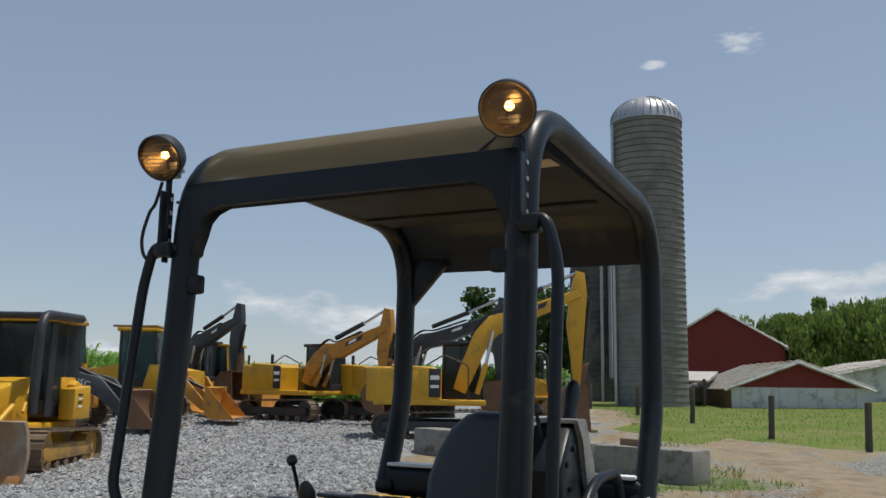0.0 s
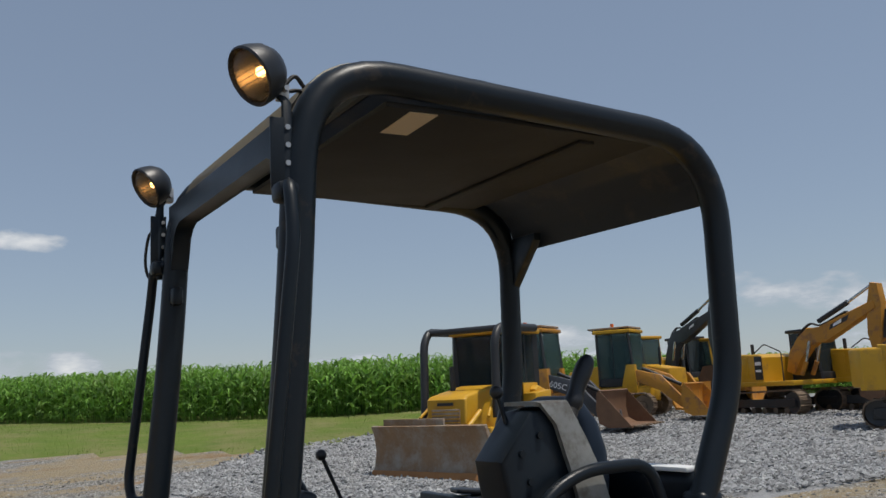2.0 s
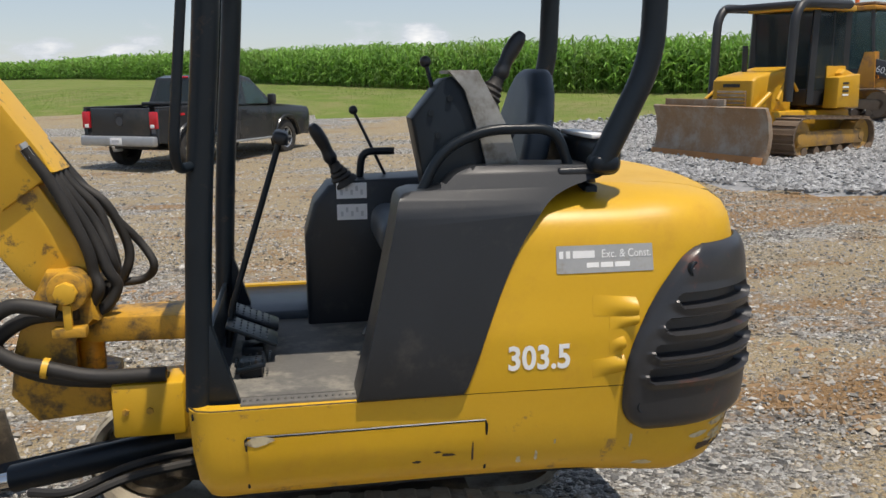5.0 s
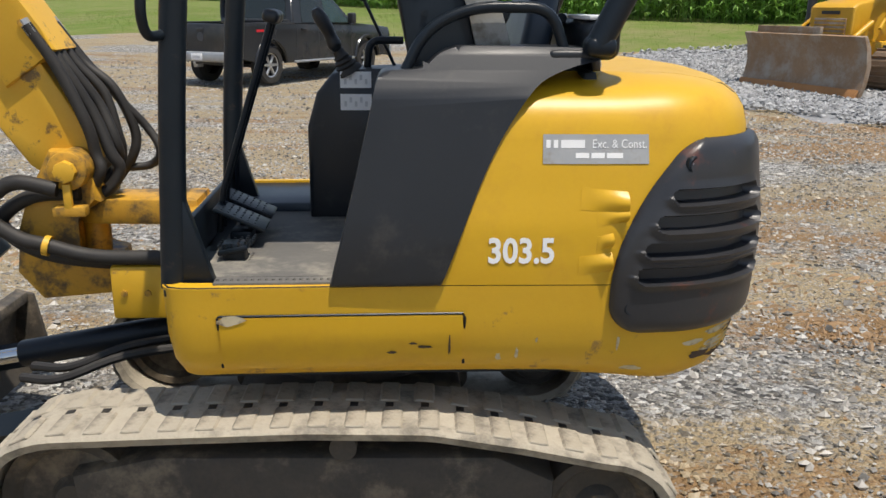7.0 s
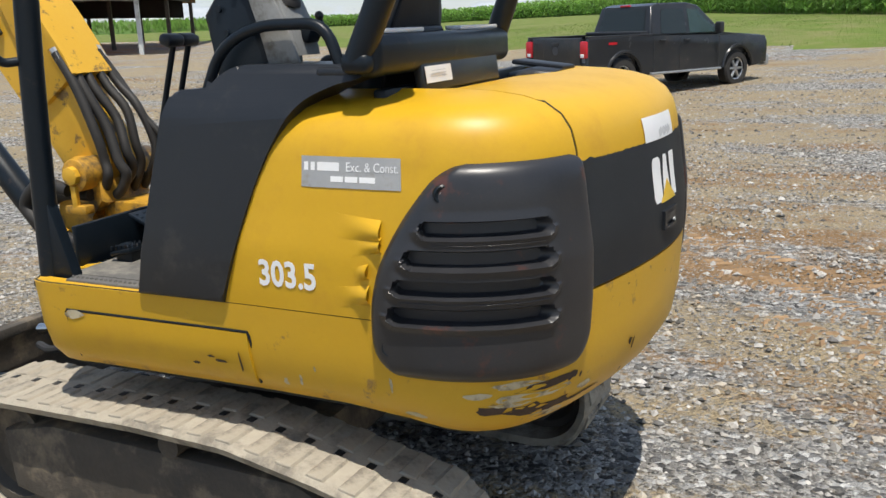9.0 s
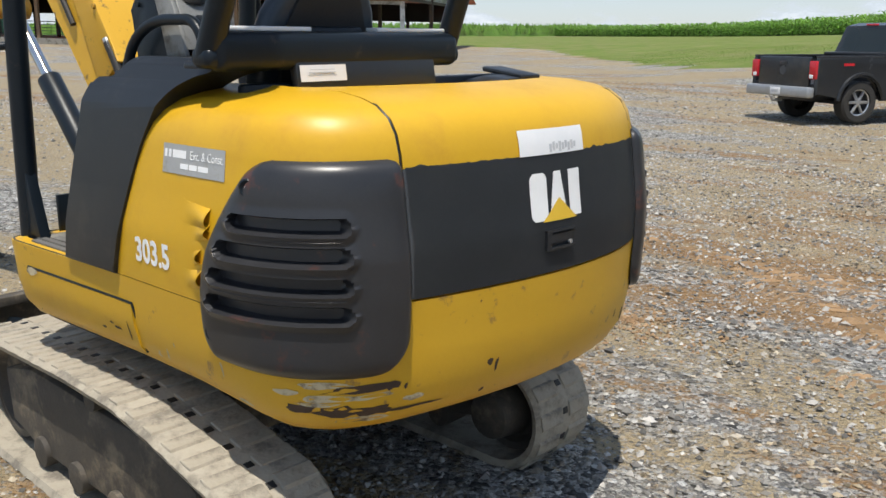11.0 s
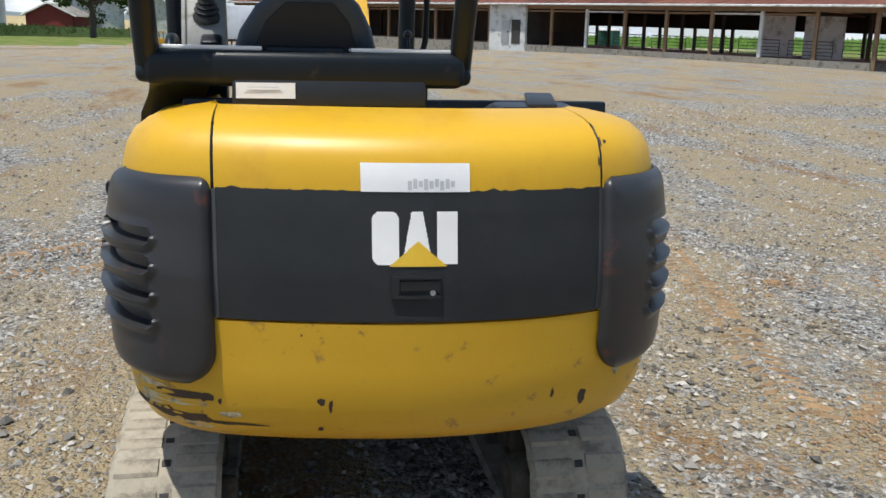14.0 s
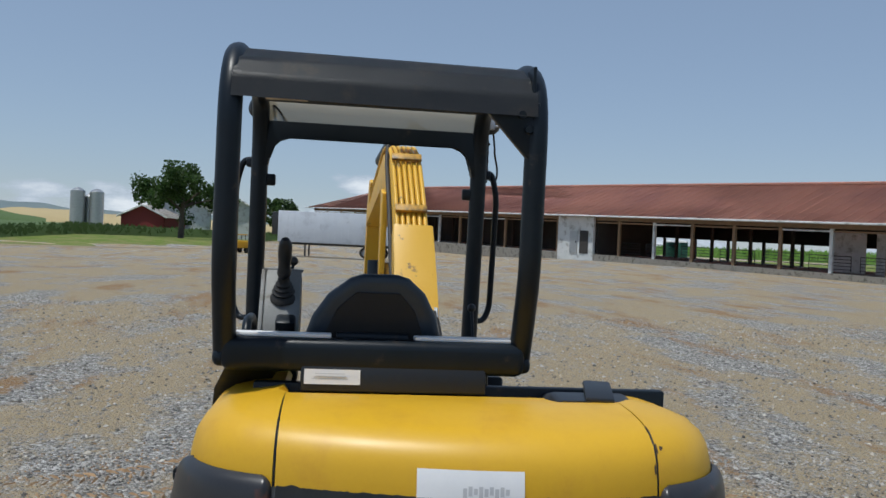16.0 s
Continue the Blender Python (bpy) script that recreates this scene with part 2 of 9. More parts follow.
def tube(bm, pts, r, n=12, flat=1.0, caps=True):
    """Sweeps a round (or flattened) section along a polyline."""
    pts = [Vector(p) for p in pts]
    rings, up = [], None
    for i, p in enumerate(pts):
        d = (pts[min(i + 1, len(pts) - 1)] - pts[max(i - 1, 0)]).normalized()
        if up is None:
            up = Vector((0, 1, 0)) if abs(d.y) < 0.9 else Vector((1, 0, 0))
        up = (up - d * up.dot(d)).normalized()
        side = d.cross(up)
        rr = r[i] if isinstance(r, (list, tuple)) else r
        rings.append([bm.verts.new(p + rr * (math.cos(a) * side + flat * math.sin(a) * up)) for a in (2 * math.pi * j / n for j in range(n))])
    for a, b in zip(rings, rings[1:]):
        for j in range(n):
            bm.faces.new((a[j], a[(j + 1) % n], b[(j + 1) % n], b[j]))
    if caps:
        bm.faces.new(rings[0][::-1])
        bm.faces.new(rings[-1])
    return bm


def curve_points(pts, k=8):
    """A smooth Catmull-Rom line through the points."""
    pts = [Vector(p) for p in pts]
    ext = [2 * pts[0] - pts[1]] + pts + [2 * pts[-1] - pts[-2]]
    out = []
    for i in range(1, len(ext) - 2):
        a, b, c, d = ext[i - 1 : i + 3]
        for j in range(k):
            t = j / k
            out.append(0.5 * (2 * b + (c - a) * t + (2 * a - 5 * b + 4 * c - d) * t * t + (3 * b - a - 3 * c + d) * t ** 3))
    return out + [pts[-1]]


AXIS = {"y": lambda u, v, w: (u, w, v), "x": lambda u, v, w: (w, u, v), "z": lambda u, v, w: (u, v, w)}


def prism(bm, poly, axis, lo, hi, bev=0.0, seg=2):
    """A polygon drawn in the plane across an axis, drawn out along it."""
    f = AXIS[axis]
    a = [bm.verts.new(f(u, v, lo)) for u, v in poly]
    b = [bm.verts.new(f(u, v, hi)) for u, v in poly]
    n = len(poly)
    faces = [bm.faces.new(a), bm.faces.new(b[::-1])]
    faces += [bm.faces.new((a[i], b[i], b[(i + 1) % n], a[(i + 1) % n])) for i in range(n)]
    if bev:
        edges = list({e for fc in faces[:2] for e in fc.edges})
        bmesh.ops.bevel(bm, geom=edges, offset=bev, segments=seg, affect="EDGES", profile=0.5)
    return bm


def lathe(bm, prof, origin, axis, n=24):
    """Turns a profile of (along, radius) about an axis through origin."""
    axis = Vector(axis).normalized()
    q = axis.to_track_quat("Z", "Y")
    rings = []
    for z, r in prof:
        rings.append([bm.verts.new(Vector(origin) + q @ Vector((r * math.cos(2 * math.pi * j / n), r * math.sin(2 * math.pi * j / n), z))) for j in range(n)] if r > 1e-6 else [bm.verts.new(Vector(origin) + axis * z)])
    for a, b in zip(rings, rings[1:]):
        for j in range(n):
            k = (j + 1) % n
            if len(a) == 1 and len(b) > 1:
                bm.faces.new((a[0], b[j], b[k]))
            elif len(b) == 1 and len(a) > 1:
                bm.faces.new((a[j], a[k], b[0]))
            elif len(a) > 1:
                bm.faces.new((a[j], a[k], b[k], b[j]))
    return bm


def shell(bm, f, us, vs, thick, keep=None):
    """A curved sheet f(u, v) with thickness, over the cells that keep(u, v) allows."""
    nu, nv = len(us), len(vs)
    grid = [[Vector(f(u, v)) for v in vs] for u in us]
    norm = [[None] * nv for _ in us]
    for i in range(nu):
        for j in range(nv):
            du = grid[min(i + 1, nu - 1)][j] - grid[max(i - 1, 0)][j]
            dv = grid[i][min(j + 1, nv - 1)] - grid[i][max(j - 1, 0)]
            nn = du.cross(dv)
            norm[i][j] = nn.normalized() if nn.length > 1e-9 else Vector((0, 0, 1))
    outer, inner = {}, {}

    def vert(store, i, j, off):
        if (i, j) not in store:
            store[i, j] = bm.verts.new(grid[i][j] + norm[i][j] * off)
        return store[i, j]

    cells = {(i, j) for i in range(nu - 1) for j in range(nv - 1) if keep is None or keep((us[i] + us[i + 1]) / 2, (vs[j] + vs[j + 1]) / 2)}
    for i, j in cells:
        ring = ((i, j), (i + 1, j), (i + 1, j + 1), (i, j + 1))
        bm.faces.new([vert(outer, *k, 0) for k in ring])
        bm.faces.new([vert(inner, *k, -thick) for k in ring[::-1]])
        for (p, q), nb in zip(((ring[0], ring[1]), (ring[1], ring[2]), (ring[2], ring[3]), (ring[3], ring[0])), ((i, j - 1), (i + 1, j), (i, j + 1), (i - 1, j))):
            if nb not in cells:
                bm.faces.new((vert(outer, *p, 0), vert(inner, *p, -thick), vert(inner, *q, -thick), vert(outer, *q, 0)))
    return bm


def span(a, b, n):
    return [a + (b - a) * i / (n - 1) for i in range(n)]


def lettering(name, text, size, m, material, parent, label="", extrude=0.001, bold=0.0):
    """Text in the built-in font as a thin mesh."""
    cu = bpy.data.curves.new(name, "FONT")
    cu.body, cu.size, cu.extrude, cu.offset = text, size, extrude, bold
    cu.align_x, cu.align_y, cu.resolution_u = "CENTER", "CENTER", 3
    tmp = bpy.data.objects.new(name, cu)
    me = bpy.data.meshes.new_from_object(tmp)
    bpy.data.objects.remove(tmp)
    me.transform(m)
    me.materials.append(material)
    ob = new(name, me)
    ob.parent = parent
    if label:
        ob["label"] = label
    return ob


# ---- ground ----
def land(x, y):
    """Height of the yard and the fields round it."""
    r = math.hypot(x, y)
    h = -0.06 + 0.020 * max(0.0, r - 3.0) - 0.012 * max(0.0, r - 70.0)
    if y > 0 and r > 18:
        a = math.degrees(math.atan2(y, x))
        h += 0.6 * max(0, min(1, (r - 21) / 10)) * max(0, min(1, (a - 40) / 15)) * max(0, min(1, (118 - a) / 15))
    h -= 0.15 * math.exp(-((x + 2) ** 2 + (y - 16.8) ** 2) / 30)
    h -= 0.5 * math.exp(-((x + 40) ** 2 + (y - 42) ** 2) / 320)
    if x < -25:
        h -= 0.8 * min(1, (-25 - x) / 35) * max(0, min(1, (22 - y) / 14)) * max(0, min(1, (100 - r) / 14))
    if r > 6:
        h += 0.10 * noise.noise((x * 0.06, y * 0.06, 0.3)) * min(1, (r - 6) / 20)
    return h


def ground_material():
    m = bpy.data.materials.new("gravel_and_clay")
    m.use_nodes = True
    nt, N, L = m.node_tree, m.node_tree.nodes.new, m.node_tree.links.new
    p = nt.nodes["Principled BSDF"]
    tc = N("ShaderNodeTexCoord")

    def nz(scale, detail, rough=0.6, stretch=None):
        n = N("ShaderNodeTexNoise")
        n.inputs["Scale"].default_value, n.inputs["Detail"].default_value, n.inputs["Roughness"].default_value = scale, detail, rough
        if stretch:
            mp = N("ShaderNodeMapping")
            mp.inputs["Scale"].default_value, mp.inputs["Rotation"].default_value = stretch, (0, 0, radians(-24))
            L(tc.outputs["Object"], mp.inputs["Vector"])
            L(mp.outputs["Vector"], n.inputs["Vector"])
        else:
            L(tc.outputs["Object"], n.inputs["Vector"])
        return n.outputs["Fac"]

    def ramp(v, lo, hi):
        r = N("ShaderNodeMapRange")
        r.interpolation_type = "SMOOTHSTEP"
        r.inputs["From Min"].default_value, r.inputs["From Max"].default_value = lo, hi
        L(v, r.inputs["Value"])
        return r.outputs["Result"]

    def blend(f, a, b, mode="MIX"):
        x = N("ShaderNodeMix")
        x.data_type, x.blend_type = "RGBA", mode
        for key, v in (("Factor", f), ("A", a), ("B", b)):
            if isinstance(v, (tuple, float)):
                x.inputs[key].default_value = (*v, 1) if isinstance(v, tuple) else v
            else:
                L(v, x.inputs[key])
        return x.outputs["Result"]

    def cell(scale):
        v = N("ShaderNodeTexVoronoi")
        v.inputs["Scale"].default_value = scale
        warp = N("ShaderNodeMix")
        warp.data_type = "VECTOR"
        warp.inputs["Factor"].default_value = 0.012
        wn_ = N("ShaderNodeTexNoise")
        wn_.inputs["Scale"].default_value = scale * 0.6
        L(tc.outputs["Object"], wn_.inputs["Vector"])
        L(tc.outputs["Object"], warp.inputs["A"])
        L(wn_.outputs["Color"], warp.inputs["B"])
        L(warp.outputs["Result"], v.inputs["Vector"])
        sp = N("ShaderNodeSeparateColor")
        L(v.outputs["Color"], sp.inputs["Color"])
        return v.outputs["Distance"], sp.outputs["Red"], sp.outputs["Green"]

    def calc(op, a, b):
        x = N("ShaderNodeMath")
        x.operation = op
        for i, v in enumerate((a, b)):
            if isinstance(v, float):
                x.inputs[i].default_value = v
            else:
                L(v, x.inputs[i])
        return x.outputs[0]

    d1, r1, g1 = cell(29)
    d2, r2, g2 = cell(72)
    # grey stones of two sizes, a fine tan dust, and red-brown clay where wheels have turned it up
    big = blend(calc("POWER", r1, 1.5), (0.06, 0.058, 0.055), (0.68, 0.67, 0.64))
    fine = blend(r2, (0.09, 0.085, 0.077), (0.52, 0.50, 0.455))
    stone = blend(ramp(g1, 0.45, 0.6), fine, big)
    dust = blend(nz(7, 6, 0.7), (0.29, 0.220, 0.125), (0.50, 0.405, 0.260))
    dust = blend(ramp(r2, 0.70, 0.86), dust, blend(g2, (0.15, 0.135, 0.11), (0.46, 0.42, 0.35)))
    clay = blend(nz(6, 7, 0.7), (0.22, 0.125, 0.056), (0.39, 0.255, 0.130))
    clay = blend(ramp(r2, 0.82, 0.93), clay, (0.36, 0.31, 0.25))
    rough_edge = calc("ADD", calc("MULTIPLY", nz(7, 6, 0.7), 0.28), calc("MULTIPLY", nz(42, 3, 0.6), 0.16))
    where_dust = calc("ADD", nz(0.55, 6, 0.62, (0.45, 1.0, 1)), rough_edge)
    far = N("ShaderNodeVectorMath")
    far.operation = "DISTANCE"
    L(tc.outputs["Object"], far.inputs[0])
    far.inputs[1].default_value = (4.2, 4.0, 0)
    churned = N("ShaderNodeMapRange")
    churned.interpolation_type = "SMOOTHSTEP"
    for key, v in (("From Min", 1.5), ("From Max", 7.5), ("To Min", 0.10), ("To Max", 0.0)):
        churned.inputs[key].default_value = v
    L(far.outputs["Value"], churned.inputs["Value"])
    where_clay = calc("ADD", calc("ADD", nz(1.0, 7, 0.62, (0.20, 0.80, 1)), rough_edge), churned.outputs["Result"])
    col = blend(ramp(where_dust, 0.645, 0.75), stone, dust)
    col = blend(ramp(where_clay, 0.765, 0.875), col, clay)
    shade = N("ShaderNodeHueSaturation")
    shade.inputs["Value"].default_value, shade.inputs["Saturation"].default_value = 1.10, 1.0
    L(col, shade.inputs["Color"])
    L(shade.outputs["Color"], p.inputs["Base Color"])
    p.inputs["Roughness"].default_value = 0.92
    p.inputs["Specular IOR Level"].default_value = 0.2
    rise = calc("ADD", calc("MULTIPLY", d1, -0.9), calc("MULTIPLY", d2, -0.45))
    b = N("ShaderNodeBump")
    b.inputs["Strength"].default_value, b.inputs["Distance"].default_value = 1.0, 0.045
    L(calc("ADD", rise, calc("MULTIPLY", nz(14, 6, 0.7), 1.3)), b.inputs["Height"])
    L(b.outputs["Normal"], p.inputs["Normal"])
    return m


GROUND = ground_material()
GRASS_SOIL = surface("mown_grass_ground", (0.085, 0.135, 0.022), (0.145, 0.20, 0.038), 0.95, scale=0.5, fine=14, bump=0.5, size=0.05, c=(0.21, 0.195, 0.085), cover=0.32, cscale=0.6, sharp=0.18, spec=0.15)


def ground_sheet():
    """One sheet, fine near the machine and coarse towards the horizon."""
    rings = [0.0] + [0.35 * 1.085 ** k for k in range(112)]
    rings = [r for r in rings if r < 2600]
    n = 144
    verts, faces = [(0.3, 0, land(0.3, 0))], []
    for r in rings[1:]:
        for j in range(n):
            a = 2 * math.pi * j / n
            x, y = 0.3 + r * math.cos(a), r * math.sin(a)
            bump = 0.012 * noise.noise((x * 1.3, y * 1.3, 2)) + 0.006 * noise.noise((x * 5, y * 5, 4)) if r < 25 else 0
            verts.append((x, y, land(x, y) + bump))
    for j in range(n):
        faces.append((0, 1 + j, 1 + (j + 1) % n))
    for i in range(len(rings) - 2):
        a, b = 1 + i * n, 1 + (i + 1) * n
        faces += [(a + j, b + j, b + (j + 1) % n, a + (j + 1) % n) for j in range(n)]
    me = bpy.data.meshes.new("ground")
    me.from_pydata(verts, [], faces)
    me.polygons.foreach_set("use_smooth", [True] * len(me.polygons))
    me.materials.append(GROUND)
    return tagged(new("ground", me), "gravel and clay yard with wheel ruts", "ground", kind="structure")


ground_sheet()

# ---- the mini excavator ----
mini = empty("mini_excavator", "yellow and black mini excavator with open canopy on rubber tracks", "excavator")

# plan of the upper body at bumper height, from the front of the left side round the back
PLAN = curve_points([(-0.405, -0.50, 0), (-0.474, -0.58, 0), (-0.489, -0.66, 0), (-0.476, -0.722, 0), (-0.43, -0.746, 0), (-0.30, -0.747, 0), (0.0, -0.744, 0), (0.3, -0.742, 0), (0.78, -0.752, 0), (0.98, -0.735, 0), (1.12, -0.655, 0), (1.205, -0.52, 0), (1.275, -0.3, 0), (1.325, -0.05, 0), (1.34, 0.15, 0), (1.33, 0.34, 0), (1.285, 0.525, 0), (1.20, 0.68, 0), (1.07, 0.78, 0), (0.9, 0.815, 0), (0.3, 0.815, 0), (-0.485, 0.81, 0)], 10)
ARC = [0.0]
for pa, pb in zip(PLAN, PLAN[1:]):
    ARC.append(ARC[-1] + (pb - pa).length)


def on_plan(u):
    """A point of the plan u metres along it, and the way inward."""
    i = max(0, min(len(ARC) - 2, sum(1 for a in ARC if a <= u) - 1))
    t = (u - ARC[i]) / (ARC[i + 1] - ARC[i])
    p = PLAN[i].lerp(PLAN[i + 1], t)
    q = Vector((max(-0.33, min(p.x, 0.76)), max(-0.47, min(0.52, p.y)), 0))
    return p, q


def arc_at(x=None, y=None, right=False):
    """How far along the plan a given x (on the left or right side) or y (on the back) lies."""
    best = None
    for p, a in zip(PLAN, ARC):
        if x is not None and (p.y > 0) == right:
            d = abs(p.x - x)
        elif y is not None and p.x > 1.0:
            d = abs(p.y - y)
        else:
            continue
        if best is None or d < best[0]:
            best = (d, a)
    return best[1]


BODY = ((0.60, 0.16), (0.612, 0.10), (0.635, 0.055), (0.68, 0.018), (0.75, 0.0), (0.95, -0.012), (1.05, -0.012), (1.2, 0.006), (1.30, 0.02), (1.36, 0.034), (1.405, 0.058), (1.438, 0.1), (1.456, 0.16), (1.468, 0.24), (1.475, 0.34))


def body_point(u, z, proud=0.0):
    """The outer skin of the body; above 1.475 z runs on over the top to the anchor line (1.475 to 1.575)."""
    p, q = on_plan(u)
    way = q - p
    length = way.length
    if z <= 1.475:
        for (z0, i0), (z1, i1) in zip(BODY, BODY[1:]):
            if z <= z1 or z1 == 1.475:
                t = min(max((z - z0) / (z1 - z0), 0), 1)
                t = t * t * (3 - 2 * t) * 0.3 + t * 0.7
                inset = i0 + (i1 - i0) * t
                break
        frac, zz = min(inset / length, 0.95), z
    else:
        t = (z - 1.475) / 0.1
        f0 = min(0.34 / length, 0.95)
        frac, zz = f0 + (1 - f0) * t, 1.475 - 0.020 * t
    s = p + way * frac - way.normalized() * proud
    low = min(max((zz - 1.30) / 0.15, 0), 1)
    foot = max(0.0, (0.76 - zz) / 0.16) * (0.022 + 0.026 * min(1, max(0, (s.x - 0.6) / 0.35)))
    return (s.x, s.y, zz - foot - 0.02 * low * low * (3 - 2 * low) + (proud if z > 1.44 else 0))


U_LF, U_L0, U_LG, U_SL, U_SR = 0.0, arc_at(x=0.22), arc_at(x=0.74), arc_at(y=-0.482), arc_at(y=0.522)
U_RG, U_R0, U_END = arc_at(x=0.76, right=True), arc_at(x=0.25, right=True), ARC[-1]
U_H0, U_H1 = arc_at(x=-0.345), arc_at(x=0.347)
Z_TOP = [1.30, 1.33, 1.36, 1.38, 1.405, 1.42, 1.438, 1.447, 1.456, 1.462, 1.468, 1.475, 1.49, 1.51, 1.54, 1.575]

# lower body: front part of the skirt with its hatch, and the cast counterweight behind
skirt = part("side_skirt", shell(B(), body_point, span(U_LF, arc_at(x=0.885), 70), [0.60, 0.605, 0.612, 0.622, 0.635, 0.655, 0.68, 0.71, 0.75, 0.8, 0.86, 0.884, 0.89], 0.05), YELLOW_OLD, mini, "yellow side skirt with scratches")
part("side_skirt", shell(B(), body_point, span(arc_at(x=0.895, right=True), U_END, 24), [0.60, 0.612, 0.635, 0.68, 0.75, 0.86, 0.89], 0.05), YELLOW_OLD, mini)
weight = part("counterweight", shell(B(), body_point, span(arc_at(x=0.892), arc_at(x=0.89, right=True), 70), [0.60, 0.605, 0.612, 0.622, 0.635, 0.655, 0.68, 0.71, 0.75, 0.8, 0.86, 0.90, 0.925, 0.932], 0.07), YELLOW_OLD, mini, "yellow counterweight with scraped lower corner")
hatch = part("hatch_cover", shell(B(), lambda u, v: body_point(u, v, 0.006), span(U_H0 + 0.005, U_H1 - 0.006, 20), span(0.655, 0.806, 8), 0.012), YELLOW, mini)
# floor pan under the body
bm = B()
prism(bm, [(p.x * 0.93, p.y * 0.9) for p in PLAN[::5]], "z", 0.60, 0.64)
part("floor_pan", bm, BLACK_ST, mini)
part("slew_ring", cyl(B(), (0, 0.03, 0.40), (0, 0.03, 0.61), 0.34, n=32), TRACK_DK, mini)

# side panels wrap round to the back seams and over the top
part("side_panel", shell(B(), body_point, span(U_L0, U_SL - 0.006, 50), span(0.893, 1.29, 16) + Z_TOP, 0.02), YELLOW, mini, "yellow engine side panel with pressed intake steps")
part("side_panel", shell(B(), body_point, span(U_SR + 0.006, arc_at(x=0.72, right=True), 40), span(0.893, 1.29, 10) + Z_TOP, 0.02), YELLOW, mini)
door = part("engine_door", shell(B(), body_point, span(U_SL + 0.003, U_SR - 0.003, 40), span(0.938, 1.29, 14) + Z_TOP, 0.02), YELLOW, mini, "yellow rear engine door")


def band_edge(u):
    return 1.271 + 0.014 * max(0, noise.noise((u * 26, 1, 0))) + 0.006 * max(0, noise.noise((u * 70, 3, 0))) - 0.014 * max(0, noise.noise((u * 9, 5, 0)) - 0.1)


us = span(U_SL + 0.004, U_SR - 0.004, 160)
bm = B()
rows = [[bm.verts.new(body_point(u, 0.9385 + (band_edge(u) - 0.9385) * k / 12, 0.0016)) for k in range(13)] for u in us]
for ra, rb in zip(rows, rows[1:]):
    for k in range(12):
        bm.faces.new((ra[k], rb[k], rb[k + 1], ra[k + 1]))
bmesh.ops.solidify(bm, geom=list(bm.faces), thickness=0.001)
part("paint_band", bm, BLACK_DOOR, door, "faded black band with chipped edge")


def on_skin(name, u0, u1, z0, z1, material, parent, proud=0.002, label="", n=10, m=4):
    return part(name, shell(B(), lambda u, v: body_point(u, v, proud), span(u0, u1, n), span(z0, z1, m), 0.001), material, parent, label)


U_MID = arc_at(y=-0.007)
for ua, ub in ((U_SL - 0.020, U_SL + 0.007), (U_SR - 0.007, U_SR + 0.016)):
    on_skin("dark_edge", ua, ub, 0.940, 1.268, BLACK_DOOR, mini, 0.0034, "dark strip beside the engine door", 4, 14)
on_skin("label", arc_at(y=-0.131), arc_at(y=0.152), 1.270, 1.345, WHITE_PT, door, 0.004, "white worn paper label")
for k in range(9):
    on_skin("print", U_MID + 0.0 + 0.0135 * k, U_MID + 0.010 + 0.0135 * k, 1.275 + 0.004 * (k % 3), 1.298 + 0.005 * (k % 2), DECAL_GY, door, 0.0048, n=3, m=3)
# maker's mark as three white blocks over a yellow triangle
U_C = arc_at(y=0.014)


def mark_piece(name, inside, u0, u1, z0, z1, material, proud, label):
    """A flat vinyl shape on the skin, cut out of a fine sheet."""
    return part(name, shell(B(), lambda u, v: body_point(u, v, proud), span(U_C + u0, U_C + u1, 40), span(z0, z1, 40), 0.0008, lambda u, v: inside(u - U_C, v)), material, door, label)


mark_piece("mark_block", lambda a, z: max(0, abs(a + 0.077) - 0.012) ** 2 + max(0, abs(z - 1.155) - 0.045) ** 2 < 0.022 ** 2, -0.115, -0.04, 1.085, 1.225, DECAL_WH, 0.003, "white block of the maker's mark")
mark_piece("mark_block", lambda a, z: abs(a - 0.002) < 0.014 + 0.024 * (1.222 - z) / 0.13, -0.05, 0.05, 1.095, 1.222, DECAL_WH, 0.003, "white block of the maker's mark")
mark_piece("mark_block", lambda a, z: abs(a - 0.078) < 0.026, 0.04, 0.118, 1.090, 1.222, DECAL_WH, 0.003, "white block of the maker's mark")
mark_piece("mark_triangle", lambda a, z: abs(a - 0.004) < 0.072 * (1.148 - z) / 0.062, -0.072, 0.08, 1.085, 1.148, DECAL_YE, 0.0046, "yellow triangle of the maker's mark")
# latch of the engine door
latch = part("latch", shell(B(), lambda u, v: body_point(u, v, 0.012), span(arc_at(y=-0.040), arc_at(y=0.078), 26), span(1.004, 1.062, 18), 0.012, lambda u, v: not (arc_at(y=-0.032) < u < arc_at(y=0.070) and 1.011 < v < 1.055)), BLACK_PL, door, "black latch frame")
on_skin("latch_handle", arc_at(y=-0.028), arc_at(y=0.064), 1.024, 1.048, BLACK_PL, door, 0.008)
part("lock", cyl(B(), Vector(body_point(arc_at(y=0.056), 1.018, 0.004)), Vector(body_point(arc_at(y=0.056), 1.018, 0.012)), 0.007), STEEL, door)


